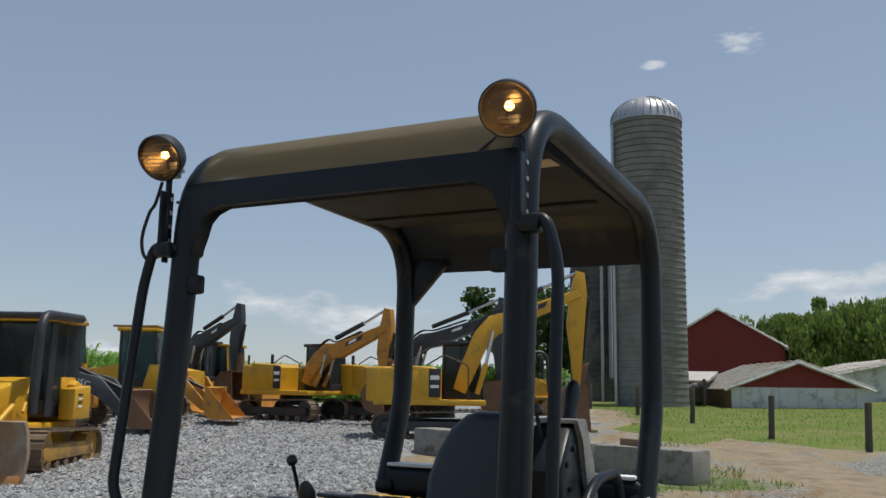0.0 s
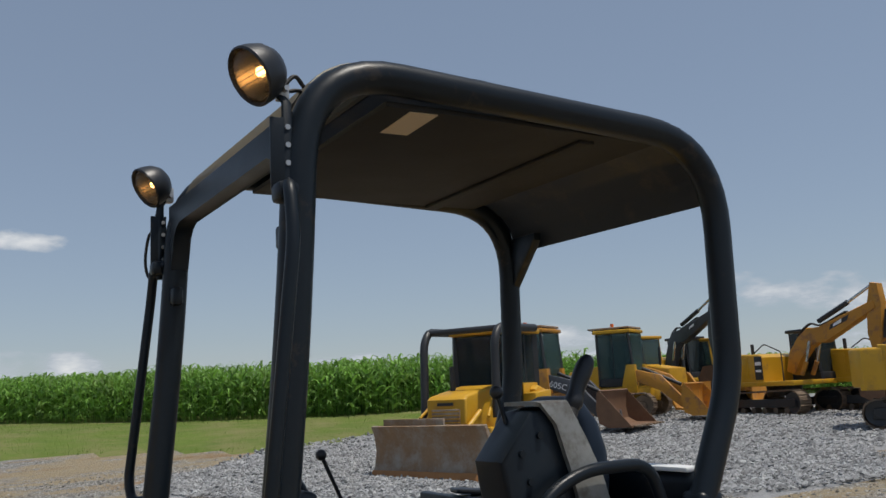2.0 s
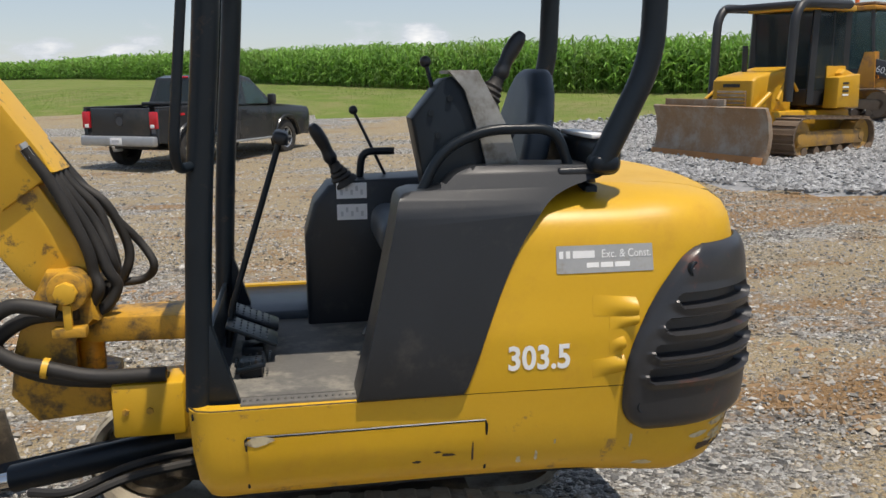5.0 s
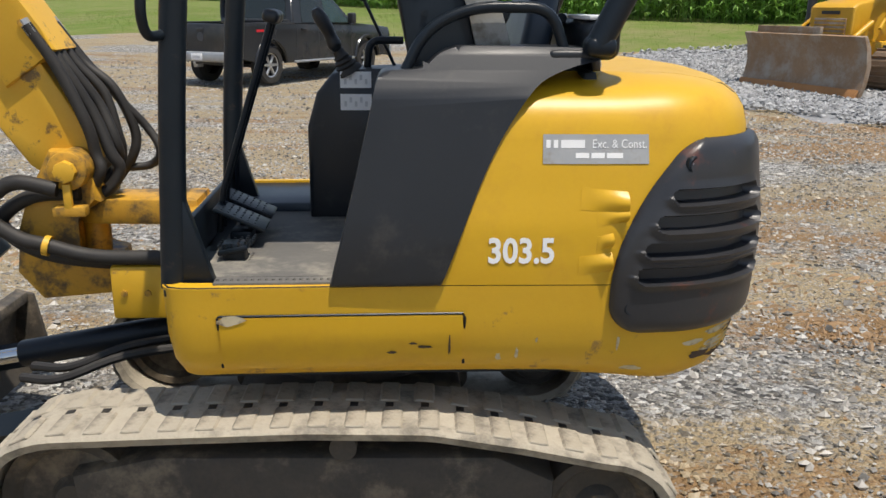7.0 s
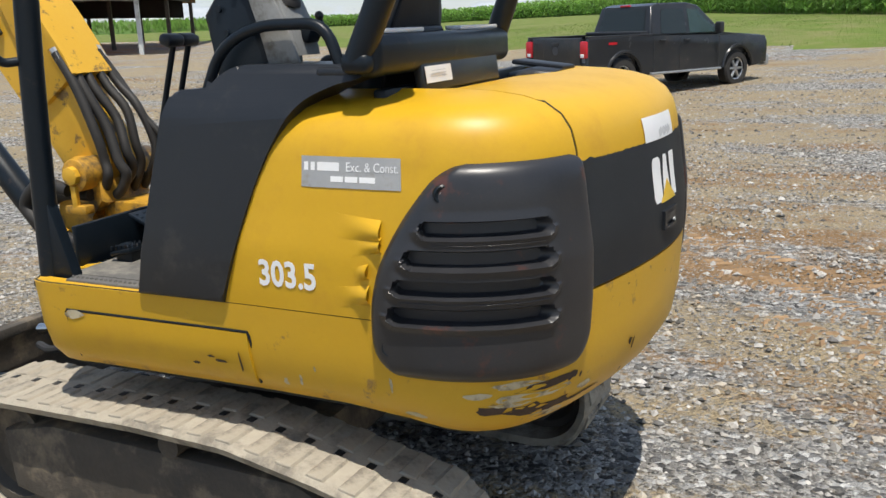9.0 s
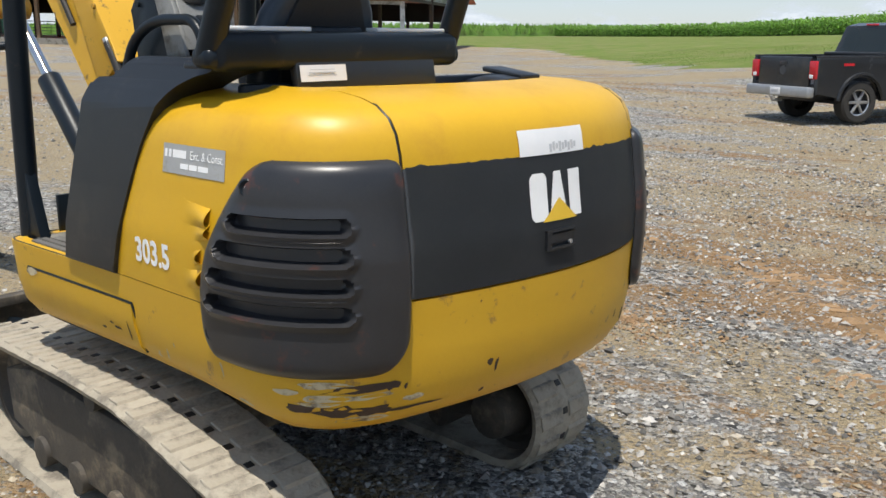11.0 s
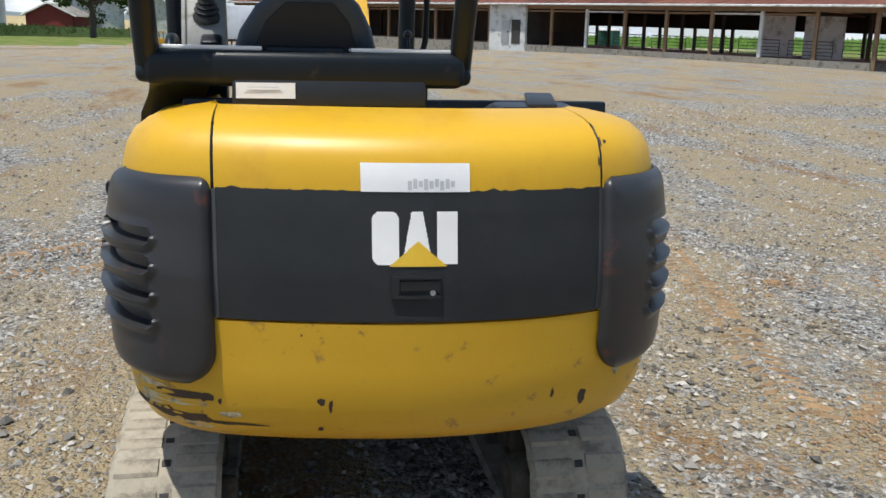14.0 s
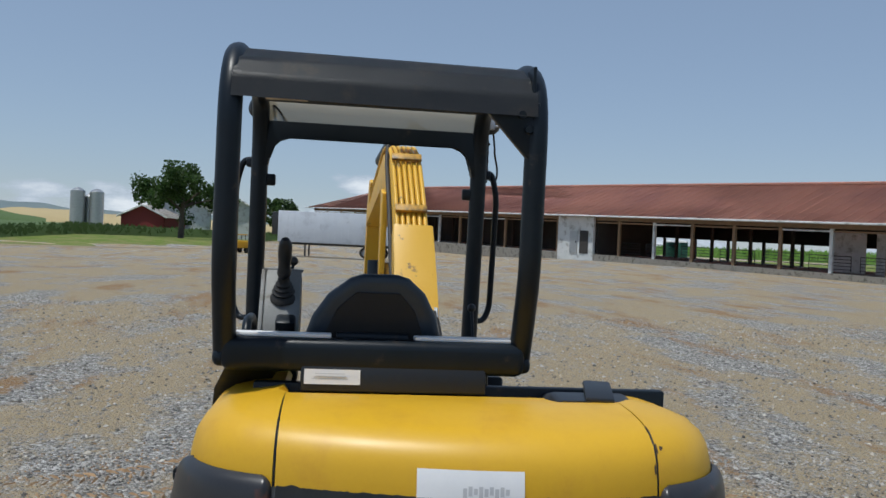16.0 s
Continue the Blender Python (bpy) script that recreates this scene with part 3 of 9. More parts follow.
def corner_grille(u0, u1, sign):
    """Moulded corner cover with five slots."""
    zc = (0.750, 1.295)

    def lean(v):
        # the front edge leans back towards the top
        return 0.20 * max(0, (v - 0.85) / 0.43) ** 2.2

    w = u1 - u0

    def limits(v):
        """How far the cover runs at one height, with its rounded corners."""
        def nick(r, d):
            return r - math.sqrt(max(0.0, r * r - max(0.0, r - d) ** 2))
        lo, hi = v - zc[0], zc[1] - v
        return lean(v) + nick(0.09, lo) + nick(0.05, hi), w - 0.001 - nick(0.10, lo) - nick(0.035, hi)

    def f(s, v):
        left, right = limits(v)
        x = left + (right - left) * (s if sign > 0 else 1 - s)
        edge = min(x - left, right - x, v - zc[0], zc[1] - v)
        out = 0.006 + 0.030 * (1 - math.exp(-max(edge, 0) / 0.014))
        for k in range(4):
            z = 0.925 + 0.0725 * k
            d = math.hypot(max(lean(z) + 0.075 - x, 0, x - w * 0.70), v - z)
            r = 0.021
            if d < r:
                out -= 0.050 * min(1, (r - d) / r * 3.0)
            elif d < r * 2.1:
                out += (0.014 if v < z else 0.004) * (1 - (d - r) / (1.1 * r))
        return body_point(u0 + x if sign > 0 else u1 - x, v, max(out, 0.003))

    bm = shell(B(), f, span(0, 1, 90), span(zc[0], zc[1], 110), 0.012)
    g = part("corner_grille", bm, GRILLE_PL, mini, "scuffed black corner grille with four slots")
    for s, z in ((0.055, 0.832), (0.20, 1.228)):
        u = u0 + s if sign > 0 else u1 - s
        a, b = Vector(body_point(u, z, 0.018)), Vector(body_point(u, z, 0.036))
        part("screw_cup", lathe(B(), [(0.0, 0.010), (0.012, 0.012), (0.016, 0.020), (0.012, 0.024), (0.0, 0.024)], a, b - a, 20), BLACK_ST, g)
        part("screw", cyl(B(), a, a + (b - a) * 0.75, 0.009, n=6), STEEL, g)
    return g


corner_grille(U_LG, U_SL - 0.004, 1)
corner_grille(U_SR + 0.004, U_RG, -1)

# magnetic sign, number and pressed steps on the left panel
sign_u = arc_at(x=0.535)
sign = on_skin("magnetic_sign", sign_u, sign_u + 0.290, 1.228, 1.306, SILVER_PL, mini, 0.002, "brushed silver magnetic sign")


def skin_lettering(name, text, size, u, z, material, parent, label="", proud=0.003, bold=0.0, wide=1.0):
    """Text laid onto the skin of the left panel."""
    ob = lettering(name, text, size, Matrix(), material, parent, label, 0.0004, bold)
    for v in ob.data.vertices:
        v.co = body_point(u + v.co.x * wide, z + v.co.y, proud + v.co.z)
    return ob


skin_lettering("sign_words", "Exc. & Const.", 0.033, sign_u + 0.208, 1.280, DECAL_WH, sign, wide=0.84)
for a, b, z0, z1 in ((0.008, 0.020, 1.270, 1.291), (0.028, 0.040, 1.270, 1.291), (0.048, 0.112, 1.270, 1.291), (0.088, 0.124, 1.243, 1.257), (0.130, 0.166, 1.243, 1.257), (0.172, 0.216, 1.243, 1.257)):
    on_skin("sign_bar", sign_u + a, sign_u + b, z0, z1, DECAL_WH, sign, 0.0028, n=3, m=3)
skin_lettering("model_number", "303.5", 0.098, arc_at(x=0.478), 0.988, DECAL_WH, mini, "white model number decal", 0.002, 0.0026, 0.86)

# pressed intake steps in the side panel: a scooped hollow with three ledges
for zc, dz, x0, x1 in ((1.135, 0.030, 0.655, 0.775), (1.080, 0.020, 0.695, 0.768), (1.010, 0.020, 0.685, 0.758), (0.948, 0.026, 0.63, 0.748)):
    ua, ub = arc_at(x=x0), arc_at(x=x1)

    def ledge(u, v, ua=ua, ub=ub, zc=zc, dz=dz):
        s, w = (u - ua) / (ub - ua), (v - zc) / dz
        return body_point(u, v - 0.012 * s * (1 if zc > 1.1 else -1), 0.0008 + 0.022 * max(0, s) ** 1.8 * max(0, 1 - w * w) ** 1.2)

    part("intake_step", shell(B(), ledge, span(ua, ub, 14), span(zc - dz, zc + dz, 12), 0.001), YELLOW, mini)
# scrapes and chips on the body
def fleck(u, z, w, h, material, parent, seed, proud=0.0012):
    """A ragged flake lying on the skin."""
    bm = B()
    n = 14
    ring = []
    for j in range(n):
        a = 2 * math.pi * j / n
        k = 0.55 + 0.75 * abs(noise.noise((seed * 3.1, math.cos(a) * 1.7, math.sin(a) * 1.7)))
        ring.append(bm.verts.new(body_point(u + w * k * math.cos(a), z + h * k * math.sin(a), proud)))
    mid = bm.verts.new(body_point(u, z, proud))
    for j in range(n):
        bm.faces.new((mid, ring[j], ring[(j + 1) % n]))
    return part("paint_chip", bm, material, parent)


UW = arc_at(y=-0.5)
for k, (du, z, w, h, mt) in enumerate(((-0.10, 0.722, 0.13, 0.014, CHIP), (-0.20, 0.735, 0.10, 0.012, SCRAPE), (-0.02, 0.722, 0.035, 0.012, CHIP), (-0.12, 0.703, 0.15, 0.008, SCRAPE), (-0.22, 0.69, 0.07, 0.006, SCRAPE), (0.29, 0.725, 0.016, 0.012, CHIP), (0.315, 0.715, 0.007, 0.02, CHIP), (0.29, 0.655, 0.01, 0.009, CHIP), (0.06, 0.66, 0.12, 0.006, CHIP), (0.02, 0.715, 0.008, 0.008, CHIP), (0.92, 0.72, 0.006, 0.014, CHIP), (1.15, 0.75, 0.03, 0.02, SCRAPE), (0.24, 0.90, 0.004, 0.004, CHIP), (-0.16, 0.672, 0.10, 0.020, CHIP), (-0.06, 0.668, 0.07, 0.017, CHIP), (-0.27, 0.680, 0.06, 0.015, CHIP), (-0.20, 0.705, 0.09, 0.012, SCRAPE), (-0.08, 0.648, 0.10, 0.010, SCRAPE), (0.05, 0.685, 0.05, 0.009, SCRAPE), (-0.31, 0.715, 0.05, 0.010, SCRAPE), (1.02, 0.70, 0.02, 0.03, CHIP))):
    fleck(UW + du, z, w, h, mt, weight, k + 1)
for k, (x, z, w, h, mt) in enumerate(((0.29, 0.72, 0.004, 0.045, CHIP), (0.24, 0.715, 0.03, 0.006, CHIP), (0.13, 0.70, 0.018, 0.005, CHIP), (0.19, 0.725, 0.02, 0.004, CHIP), (0.43, 0.68, 0.01, 0.016, SCRAPE), (0.49, 0.69, 0.006, 0.018, SCRAPE), (0.56, 0.73, 0.004, 0.012, SCRAPE), (0.78, 0.72, 0.006, 0.03, SCRAPE), (0.83, 0.65, 0.05, 0.01, SCRAPE), (-0.30, 0.80, 0.05, 0.02, SCRAPE))):
    fleck(arc_at(x=x), z, w, h, mt, skirt, k + 31, 0.0085 if x < 0.34 and z > 0.66 else 0.0012)
for k, (du, z, w, h) in enumerate(((0.02, 1.44, 0.008, 0.012), (0.028, 1.40, 0.005, 0.018), (0.045, 1.40, 0.009, 0.008), (0.012, 1.34, 0.005, 0.02))):
    fleck(U_SR + du - 0.02, z, w, h, CHIP, door, k + 61, 0.002)
# dark seams between the panels
for u in (U_SL, U_SR):
    part("seam_gap", tube(B(), [body_point(u, z, -0.006) for z in span(0.95, 1.29, 12) + Z_TOP[:13]], 0.005, 6), BLACK_ST, mini)
part("seam_gap", tube(B(), [body_point(u, 0.889, -0.006) for u in span(0.02, arc_at(x=0.9), 40)], 0.004, 6), BLACK_ST, mini)
part("seam_gap", tube(B(), [body_point(arc_at(x=0.889), z, -0.006) for z in (0.615, 0.64, 0.68, 0.75, 0.8)], 0.004, 6), BLACK_ST, mini)
part("seam_gap", tube(B(), [body_point(u, z, 0.003) for u, z in [(U_H0, 0.66), (U_H0, 0.804)] + [(u, 0.810) for u in span(U_H0 + 0.005, U_H1 - 0.006, 14)] + [(U_H1, 0.796), (U_H1, 0.66)]], 0.004, 6), BLACK_ST, hatch)

# black fender beside the seat
FENDER = [(p.x, p.z) for p in curve_points([(x, 0, z) for x, z in ((0.714, 1.510), (0.690, 1.493), (0.632, 1.480), (0.564, 1.453), (0.520, 1.420), (0.473, 1.357), (0.425, 1.275), (0.377, 1.168), (0.328, 1.039), (0.274, 0.893))], 5)]
FENDER += [(-0.03, 0.893), (0.033, 1.138)] + [(p.x, p.z) for p in curve_points([(x, 0, z) for x, z in ((0.088, 1.372), (0.104, 1.442), (0.128, 1.467), (0.200, 1.471), (0.234, 1.480), (0.266, 1.508), (0.306, 1.526), (0.362, 1.532), (0.654, 1.528), (0.702, 1.523))], 4)]
bm = prism(B(), FENDER, "y", -0.768, -0.60, 0.014, 4)
for z in (0.96, 1.02, 1.09, 1.16, 1.23, 1.30, 1.36, 1.40, 1.43, 1.47, 1.50):
    bmesh.ops.bisect_plane(bm, geom=bm.verts[:] + bm.edges[:] + bm.faces[:], plane_co=(0, 0, z), plane_no=(0, 0, 1))
for v in bm.verts:
    v.co.y += 0.12 * max(0.0, v.co.z - 1.02) + 0.40 * max(0.0, v.co.z - 1.40)
part("fender", bm, BLACK_PL, mini, "moulded black plastic fender")
part("fender_step", prism(B(), [(0.0, 0.893), (0.06, 1.15), (0.11, 1.40), (0.135, 1.43), (0.22, 1.43), (0.22, 0.893)], "y", -0.63, -0.50, 0.02, 3), BLACK_PL, mini)
part("fender_arm", box(B(), (0.63, -0.56, 1.508), (0.13, 0.22, 0.030), 0.012, seg=3), BLACK_PL, mini)

# platform
part("floor_plate", prism(B(), [(-0.48, -0.735), (0.32, -0.735), (0.32, 0.79), (-0.48, 0.79)], "z", 0.862, 0.884, 0.004), BLACK_ST, mini)
part("floor_mat", prism(B(), [(-0.40, -0.66), (0.30, -0.66), (0.30, 0.30), (-0.40, 0.30)], "z", 0.8845, 0.897, 0.005), MAT_FL, mini, "dusty ribbed rubber floor mat")
step = part("step_tread", box(B(), (-0.18, -0.70, 0.892), (0.34, 0.055, 0.014), 0.003), MAT_FL, mini, "serrated metal step edge")
for k in range(18):
    part("tooth", cyl(B(), (-0.34 + 0.019 * k, -0.705, 0.898), (-0.34 + 0.019 * k, -0.705, 0.904), 0.006, 0.004, 6), MAT_FL, step)
part("tool_box", box(B(), (-0.24, 0.30, 0.905), (0.42, 0.30, 0.05), 0.012), SEAT_VY, mini)
# pedals
for y, w in ((-0.47, 0.10), (-0.31, 0.15), (-0.13, 0.15)):
    ped = part("pedal", box(B(), (-0.33, y, 0.99 if w > 0.12 else 0.93), (0.17 if w > 0.12 else 0.09, w * 0.9, 0.014), 0.004, (0, 24 if w > 0.12 else -12, 0)), BLACK_ST, mini)
    for i in range(4):
        for j in range(6):
            part("cleat", box(B(), (-0.385 + 0.02 * j + (0.012 if w < 0.12 else 0), y - w * 0.33 + w * 0.22 * i, (1.018 - 0.0089 * j) if w > 0.12 else 0.939 + 0.003 * j), (0.007, 0.007, 0.012)), BLACK_ST, ped)
    part("pedal_base", box(B(), (-0.33, y, 0.92), (0.07, w * 0.6, 0.06), 0.01), BLACK_ST, mini)
part("front_kick_plate", box(B(), (-0.455, -0.1, 0.955), (0.02, 0.95, 0.14), 0.006), BLACK_ST, mini)

# right console with joystick, levers and two instruction labels
con = part("right_console", prism(B(), [(-0.150, 0.885), (-0.150, 1.22), (-0.115, 1.34), (-0.06, 1.405), (0.01, 1.418), (0.30, 1.43), (0.32, 0.885)], "y", 0.060, 0.30, 0.02, 3), BLACK_PL, mini, "black right control console")
for z in (1.385, 1.308):
    lab = part("label", box(B(), (0.022, 0.0565, z), (0.108, 0.003, 0.056)), WHITE_PT, con, "white instruction label")
    for k in range(5):
        part("print", box(B(), (-0.014 + 0.018 * k, 0.0545, z + (0.008 if k % 2 else -0.006)), (0.009, 0.0015, 0.018)), DECAL_GY, con)


def joystick(base, top, parent_label):
    """Control lever with a ribbed boot and a shaped grip."""
    base, top = Vector(base), Vector(top)
    d = (top - base).normalized()
    n = (top - base).length
    prof = [(0, 0.05)]
    for k in range(4):
        prof += [(0.012 + 0.016 * k, 0.046 - 0.006 * k), (0.02 + 0.016 * k, 0.036 - 0.005 * k)]
    prof += [(0.085, 0.02), (0.09, 0.0)]
    boot = part("joystick_boot", lathe(B(), prof, base, d), RUBBER, mini, parent_label)
    bend = base + d * n * 0.65 + Vector((0.0, 0.0, 0.008))
    part("joystick_grip", tube(B(), curve_points([base + d * 0.07, base + d * n * 0.45, bend, top], 6), [0.015, 0.015, 0.016, 0.018, 0.021, 0.024, 0.025, 0.024, 0.022, 0.021, 0.021, 0.022, 0.023, 0.024, 0.024, 0.024, 0.023, 0.02, 0.012], 14), BLACK_PL, boot, "black plastic grip")


def knob_lever(a, b, r=0.006, knob=0.017):
    lev = part("lever", tube(B(), [a, b], r, 8), BLACK_ST, mini)
    bm = B()
    bmesh.ops.create_uvsphere(bm, u_segments=14, v_segments=10, radius=knob)
    bmesh.ops.translate(bm, vec=b, verts=bm.verts)
    part("knob", bm, BLACK_PL, lev, "black ball knob")


joystick((0.0, 0.09, 1.41), (-0.112, 0.05, 1.622), "ribbed rubber joystick boot")
knob_lever((0.16, 0.215, 1.42), (0.046, 0.21, 1.665))
part("grab_handle", tube(B(), rounded([(0.06, 0.17, 1.42), (0.07, 0.17, 1.515), (0.19, 0.17, 1.515)], 0.04), 0.014, 10), BLACK_ST, mini)
for y in (-0.275, -0.20):
    lev = part("travel_lever", tube(B(), [(-0.41, y, 0.93), (-0.392, y, 1.06), (-0.30, y, 1.34), (-0.218, y, 1.59)], 0.010, 10), BLACK_ST, mini)
    part("knob", box(B(), (-0.215, y - 0.01, 1.60), (0.05, 0.085, 0.04), 0.016, (0, 15, 0), 3), BLACK_PL, lev)

# left console, tipped up, with joystick, bracket and loop rail
LCY = (-0.590, -0.455)
lcon = part("left_console", prism(B(), [(0.158, 1.665), (0.25, 1.775), (0.31, 1.785), (0.40, 1.56), (0.40, 1.40), (0.22, 1.40), (0.195, 1.47)], "y", LCY[0] + 0.012, LCY[1], 0.012, 2), BLACK_ST, mini, "tipped-up black control console")
for x, z in ((0.215, 1.68), (0.235, 1.615), (0.27, 1.72), (0.215, 1.50)):
    part("screw", cyl(B(), (x, LCY[0] + 0.012, z), (x, LCY[0] + 0.004, z), 0.009, n=10), BLACK_ST, lcon)
part("bracket", prism(B(), [(0.262, 1.797), (0.352, 1.797), (0.405, 1.70), (0.445, 1.62), (0.48, 1.50), (0.388, 1.47), (0.352, 1.62), (0.315, 1.745)], "y", LCY[0] - 0.004, LCY[0] + 0.010, 0.003), GREY_ST, mini, "bare grey steel console bracket")
part("bracket_top", prism(B(), [(0.262, 1.789), (0.352, 1.789), (0.352, 1.799), (0.262, 1.799)], "y", LCY[0], LCY[1] + 0.004, 0.002), GREY_ST, mini)
part("console_end", prism(B(), [(0.352, 1.795), (0.405, 1.70), (0.445, 1.62), (0.455, 1.55), (0.43, 1.55), (0.34, 1.76)], "y", LCY[0] + 0.012, LCY[1], 0.006), GREY_ST, mini)
joystick((0.385, -0.515, 1.70), (0.50, -0.510, 1.905), "ribbed rubber joystick boot")
knob_lever((0.235, -0.50, 1.74), (0.215, -0.49, 1.825))
part("hydraulic_valve", box(B(), (0.44, -0.50, 1.615), (0.07, 0.07, 0.05), 0.012, (0, 25, 0)), BLACK_ST, mini)
part("loop_rail", tube(B(), rounded([(0.165, -0.62, 1.43), (0.235, -0.62, 1.575), (0.36, -0.62, 1.632), (0.575, -0.62, 1.632), (0.615, -0.62, 1.515)], [0.12, 0.12, 0.06]), 0.0155, 12), BLACK_ST, mini, "black tubular loop handrail")

# seat
seat_back = [(-0.435, 1.36), (-0.435, 1.58), (-0.41, 1.66), (-0.36, 1.735), (-0.29, 1.79), (-0.25, 1.803), (-0.14, 1.805), (-0.10, 1.793), (-0.045, 1.745), (-0.005, 1.67), (0.02, 1.58), (0.02, 1.36)]
bm = prism(B(), seat_back, "x", -0.045, 0.045, 0.032, 4)
bmesh.ops.transform(bm, matrix=Matrix.Translation((0.56, 0, 0)) @ Matrix.Shear("XY", 4, (0, 0)), verts=bm.verts)
for v in bm.verts:
    v.co.x += (v.co.z - 1.5) * 0.22
seat = part("seat_backrest", bm, SEAT_VY, mini, "blue-black vinyl seat backrest")
bm = prism(B(), [(-0.37, 1.44), (-0.37, 1.60), (-0.33, 1.69), (-0.27, 1.745), (-0.13, 1.745), (-0.08, 1.69), (-0.045, 1.60), (-0.045, 1.44)], "x", 0.0, 0.02, 0.008)
for v in bm.verts:
    v.co.x += 0.597 + (v.co.z - 1.5) * 0.22
part("seat_shell", bm, LINER, mini, "brown-black moulded seat shell")
part("seat_cushion", box(B(), (0.33, -0.21, 1.27), (0.50, 0.46, 0.13), 0.05, (0, 4, 0), 4), SEAT_VY, mini, "blue-black vinyl seat cushion")
part("seat_pedestal", box(B(), (0.37, -0.21, 1.05), (0.42, 0.40, 0.34), 0.02), BLACK_ST, mini)
part("seat_pivot_bar", tube(B(), [(0.66, -0.33, 1.60), (0.66, -0.10, 1.60)], 0.016, 10), BLACK_ST, mini)
part("seat_lever", tube(B(), [(0.10, -0.30, 1.08), (0.02, -0.36, 0.97)], 0.008, 8), BLACK_ST, mini)
part("bulkhead", box(B(), (0.70, 0.0875, 1.20), (0.04, 1.335, 0.52), 0.01), BLACK_ST, mini)
part("right_cover", prism(B(), [(-0.1, 1.25), (0.0, 1.35), (0.60, 1.42), (0.80, 1.462), (0.90, 1.452), (0.90, 1.25)], "y", 0.33, 0.60, 0.03, 3), BLACK_PL, mini, "black plastic tank cover")
part("fuel_cap", box(B(), (0.80, 0.50, 1.466), (0.22, 0.09, 0.018), 0.008, (0, 6, -14)), BLACK_PL, mini)

# canopy
def rail_y(x, right):
    return (0.284 - 0.020 * (x + 0.4)) if right else -0.673


def rail(right):
    back = -0.034 if right else 0.0
    line = rounded([(-0.466, 0, 0.872), (-0.432, 0, 1.47), (-0.380, 0, 1.97), (-0.348, 0, 2.525), (0.856 + back, 0, 2.478), (0.836 + back, 0, 1.82), (0.694, 0, 1.535)], [0.3, 0.3, 0.23, 0.25, 0.10], 9)
    return [Vector((p.x, rail_y(p.x, right), p.z)) for p in line]


canopy = part("canopy_rail", tube(B(), rail(False), 0.036, 16), BLACK_ST, mini, "black tubular canopy rail")
part("canopy_rail", tube(B(), rail(True), 0.036, 16), BLACK_ST, mini)
for right in (False, True):
    s = 1 if right else -1
    part("foot_gusset", prism(B(), [(-0.45, 0.885), (-0.35, 0.885), (-0.42, 1.12), (-0.45, 1.12)], "y", rail_y(-0.4, right) - 0.02, rail_y(-0.4, right) + 0.02, 0.004), BLACK_ST, mini)


def across(t, w):
    """Roof section: t runs back over the top, w from the left rail to the right one."""
    sec = ROOF_SEC[min(int(t), len(ROOF_SEC) - 2)]
    nxt = ROOF_SEC[min(int(t) + 1, len(ROOF_SEC) - 1)]
    k = t - min(int(t), len(ROOF_SEC) - 2)
    x, z = sec[0] + (nxt[0] - sec[0]) * k, sec[1] + (nxt[1] - sec[1]) * k
    a, b = rail_y(x, False) + 0.004, rail_y(x, True) - 0.004
    x -= 0.034 * w * max(0.0, min(1.0, (x - 0.1) / 0.6))
    return (x, a + (b - a) * w, z)


ROOF_SEC = [(-0.135, 2.552), (0.1, 2.550), (0.5, 2.522), (0.62, 2.510), (0.735, 2.484), (0.812, 2.442), (0.864, 2.382), (0.884, 2.315)]
bm = B()
vs = [[bm.verts.new(across(t, w)) for w in span(0, 1, 9)] for t in span(0, len(ROOF_SEC) - 1, 36)]
for ra, rb in zip(vs, vs[1:]):
    for k in range(8):
        bm.faces.new((ra[k], rb[k], rb[k + 1], ra[k + 1]))
bmesh.ops.solidify(bm, geom=list(bm.faces), thickness=-0.012)
part("roof", bm, ROOF_ST, mini, "sun-faded black steel canopy roof")
part("roof_liner", prism(B(), [(-0.14, -0.645), (0.68, -0.645), (0.66, 0.235), (-0.14, 0.25)], "z", 2.462, 2.476, 0.003), LINER, mini, "dark brown roof lining")
part("roof_beam", box(B(), (0.48, -0.18, 2.458), (0.05, 0.84, 0.012), 0.004, (0, 0, -1)), LINER, mini)
# thin tan rectangle just below the roof lining
part("roof_label", box(B(), (-0.035, -0.555, 2.4605), (0.072, 0.165, 0.002), 0, (0, 0, -3)), surface("flat_tan", (0.55, 0.42, 0.28), (0.62, 0.5, 0.34), 0.7, bump=0.0), mini, "tan rectangle under the roof")
# smoked front panel and arched front beam
bm = B()
FRONT = rounded([(-0.135, 0, 2.552), (-0.225, 0, 2.553), (-0.322, 0, 2.505), (-0.362, 0, 2.392)], 0.08, 5)
vs = []
for p in FRONT:
    a, b = rail_y(p.x, False) + 0.02, rail_y(p.x, True) - 0.02
    vs.append([bm.verts.new((p.x, a + (b - a) * w, p.z)) for w in span(0, 1, 7)])
for ra, rb in zip(vs, vs[1:]):
    for k in range(6):
        bm.faces.new((ra[k], rb[k], rb[k + 1], ra[k + 1]))
bmesh.ops.solidify(bm, geom=list(bm.faces), thickness=-0.005)
pane = part("front_roof_panel", bm, AMBER_GLASS, mini, "smoked amber see-through front roof panel")
pane.visible_shadow = False
y0, y1 = rail_y(-0.36, False), rail_y(-0.36, True)
arch = [(y0, 2.412), (y0, 2.20), (y0 + 0.036, 2.22), (y0 + 0.042, 2.27), (y0 + 0.055, 2.31), (y0 + 0.080, 2.335), (y0 + 0.12, 2.350), (y1 - 0.12, 2.350), (y1 - 0.080, 2.335), (y1 - 0.055, 2.31), (y1 - 0.042, 2.27), (y1 - 0.036, 2.22), (y1, 2.20), (y1, 2.412)]
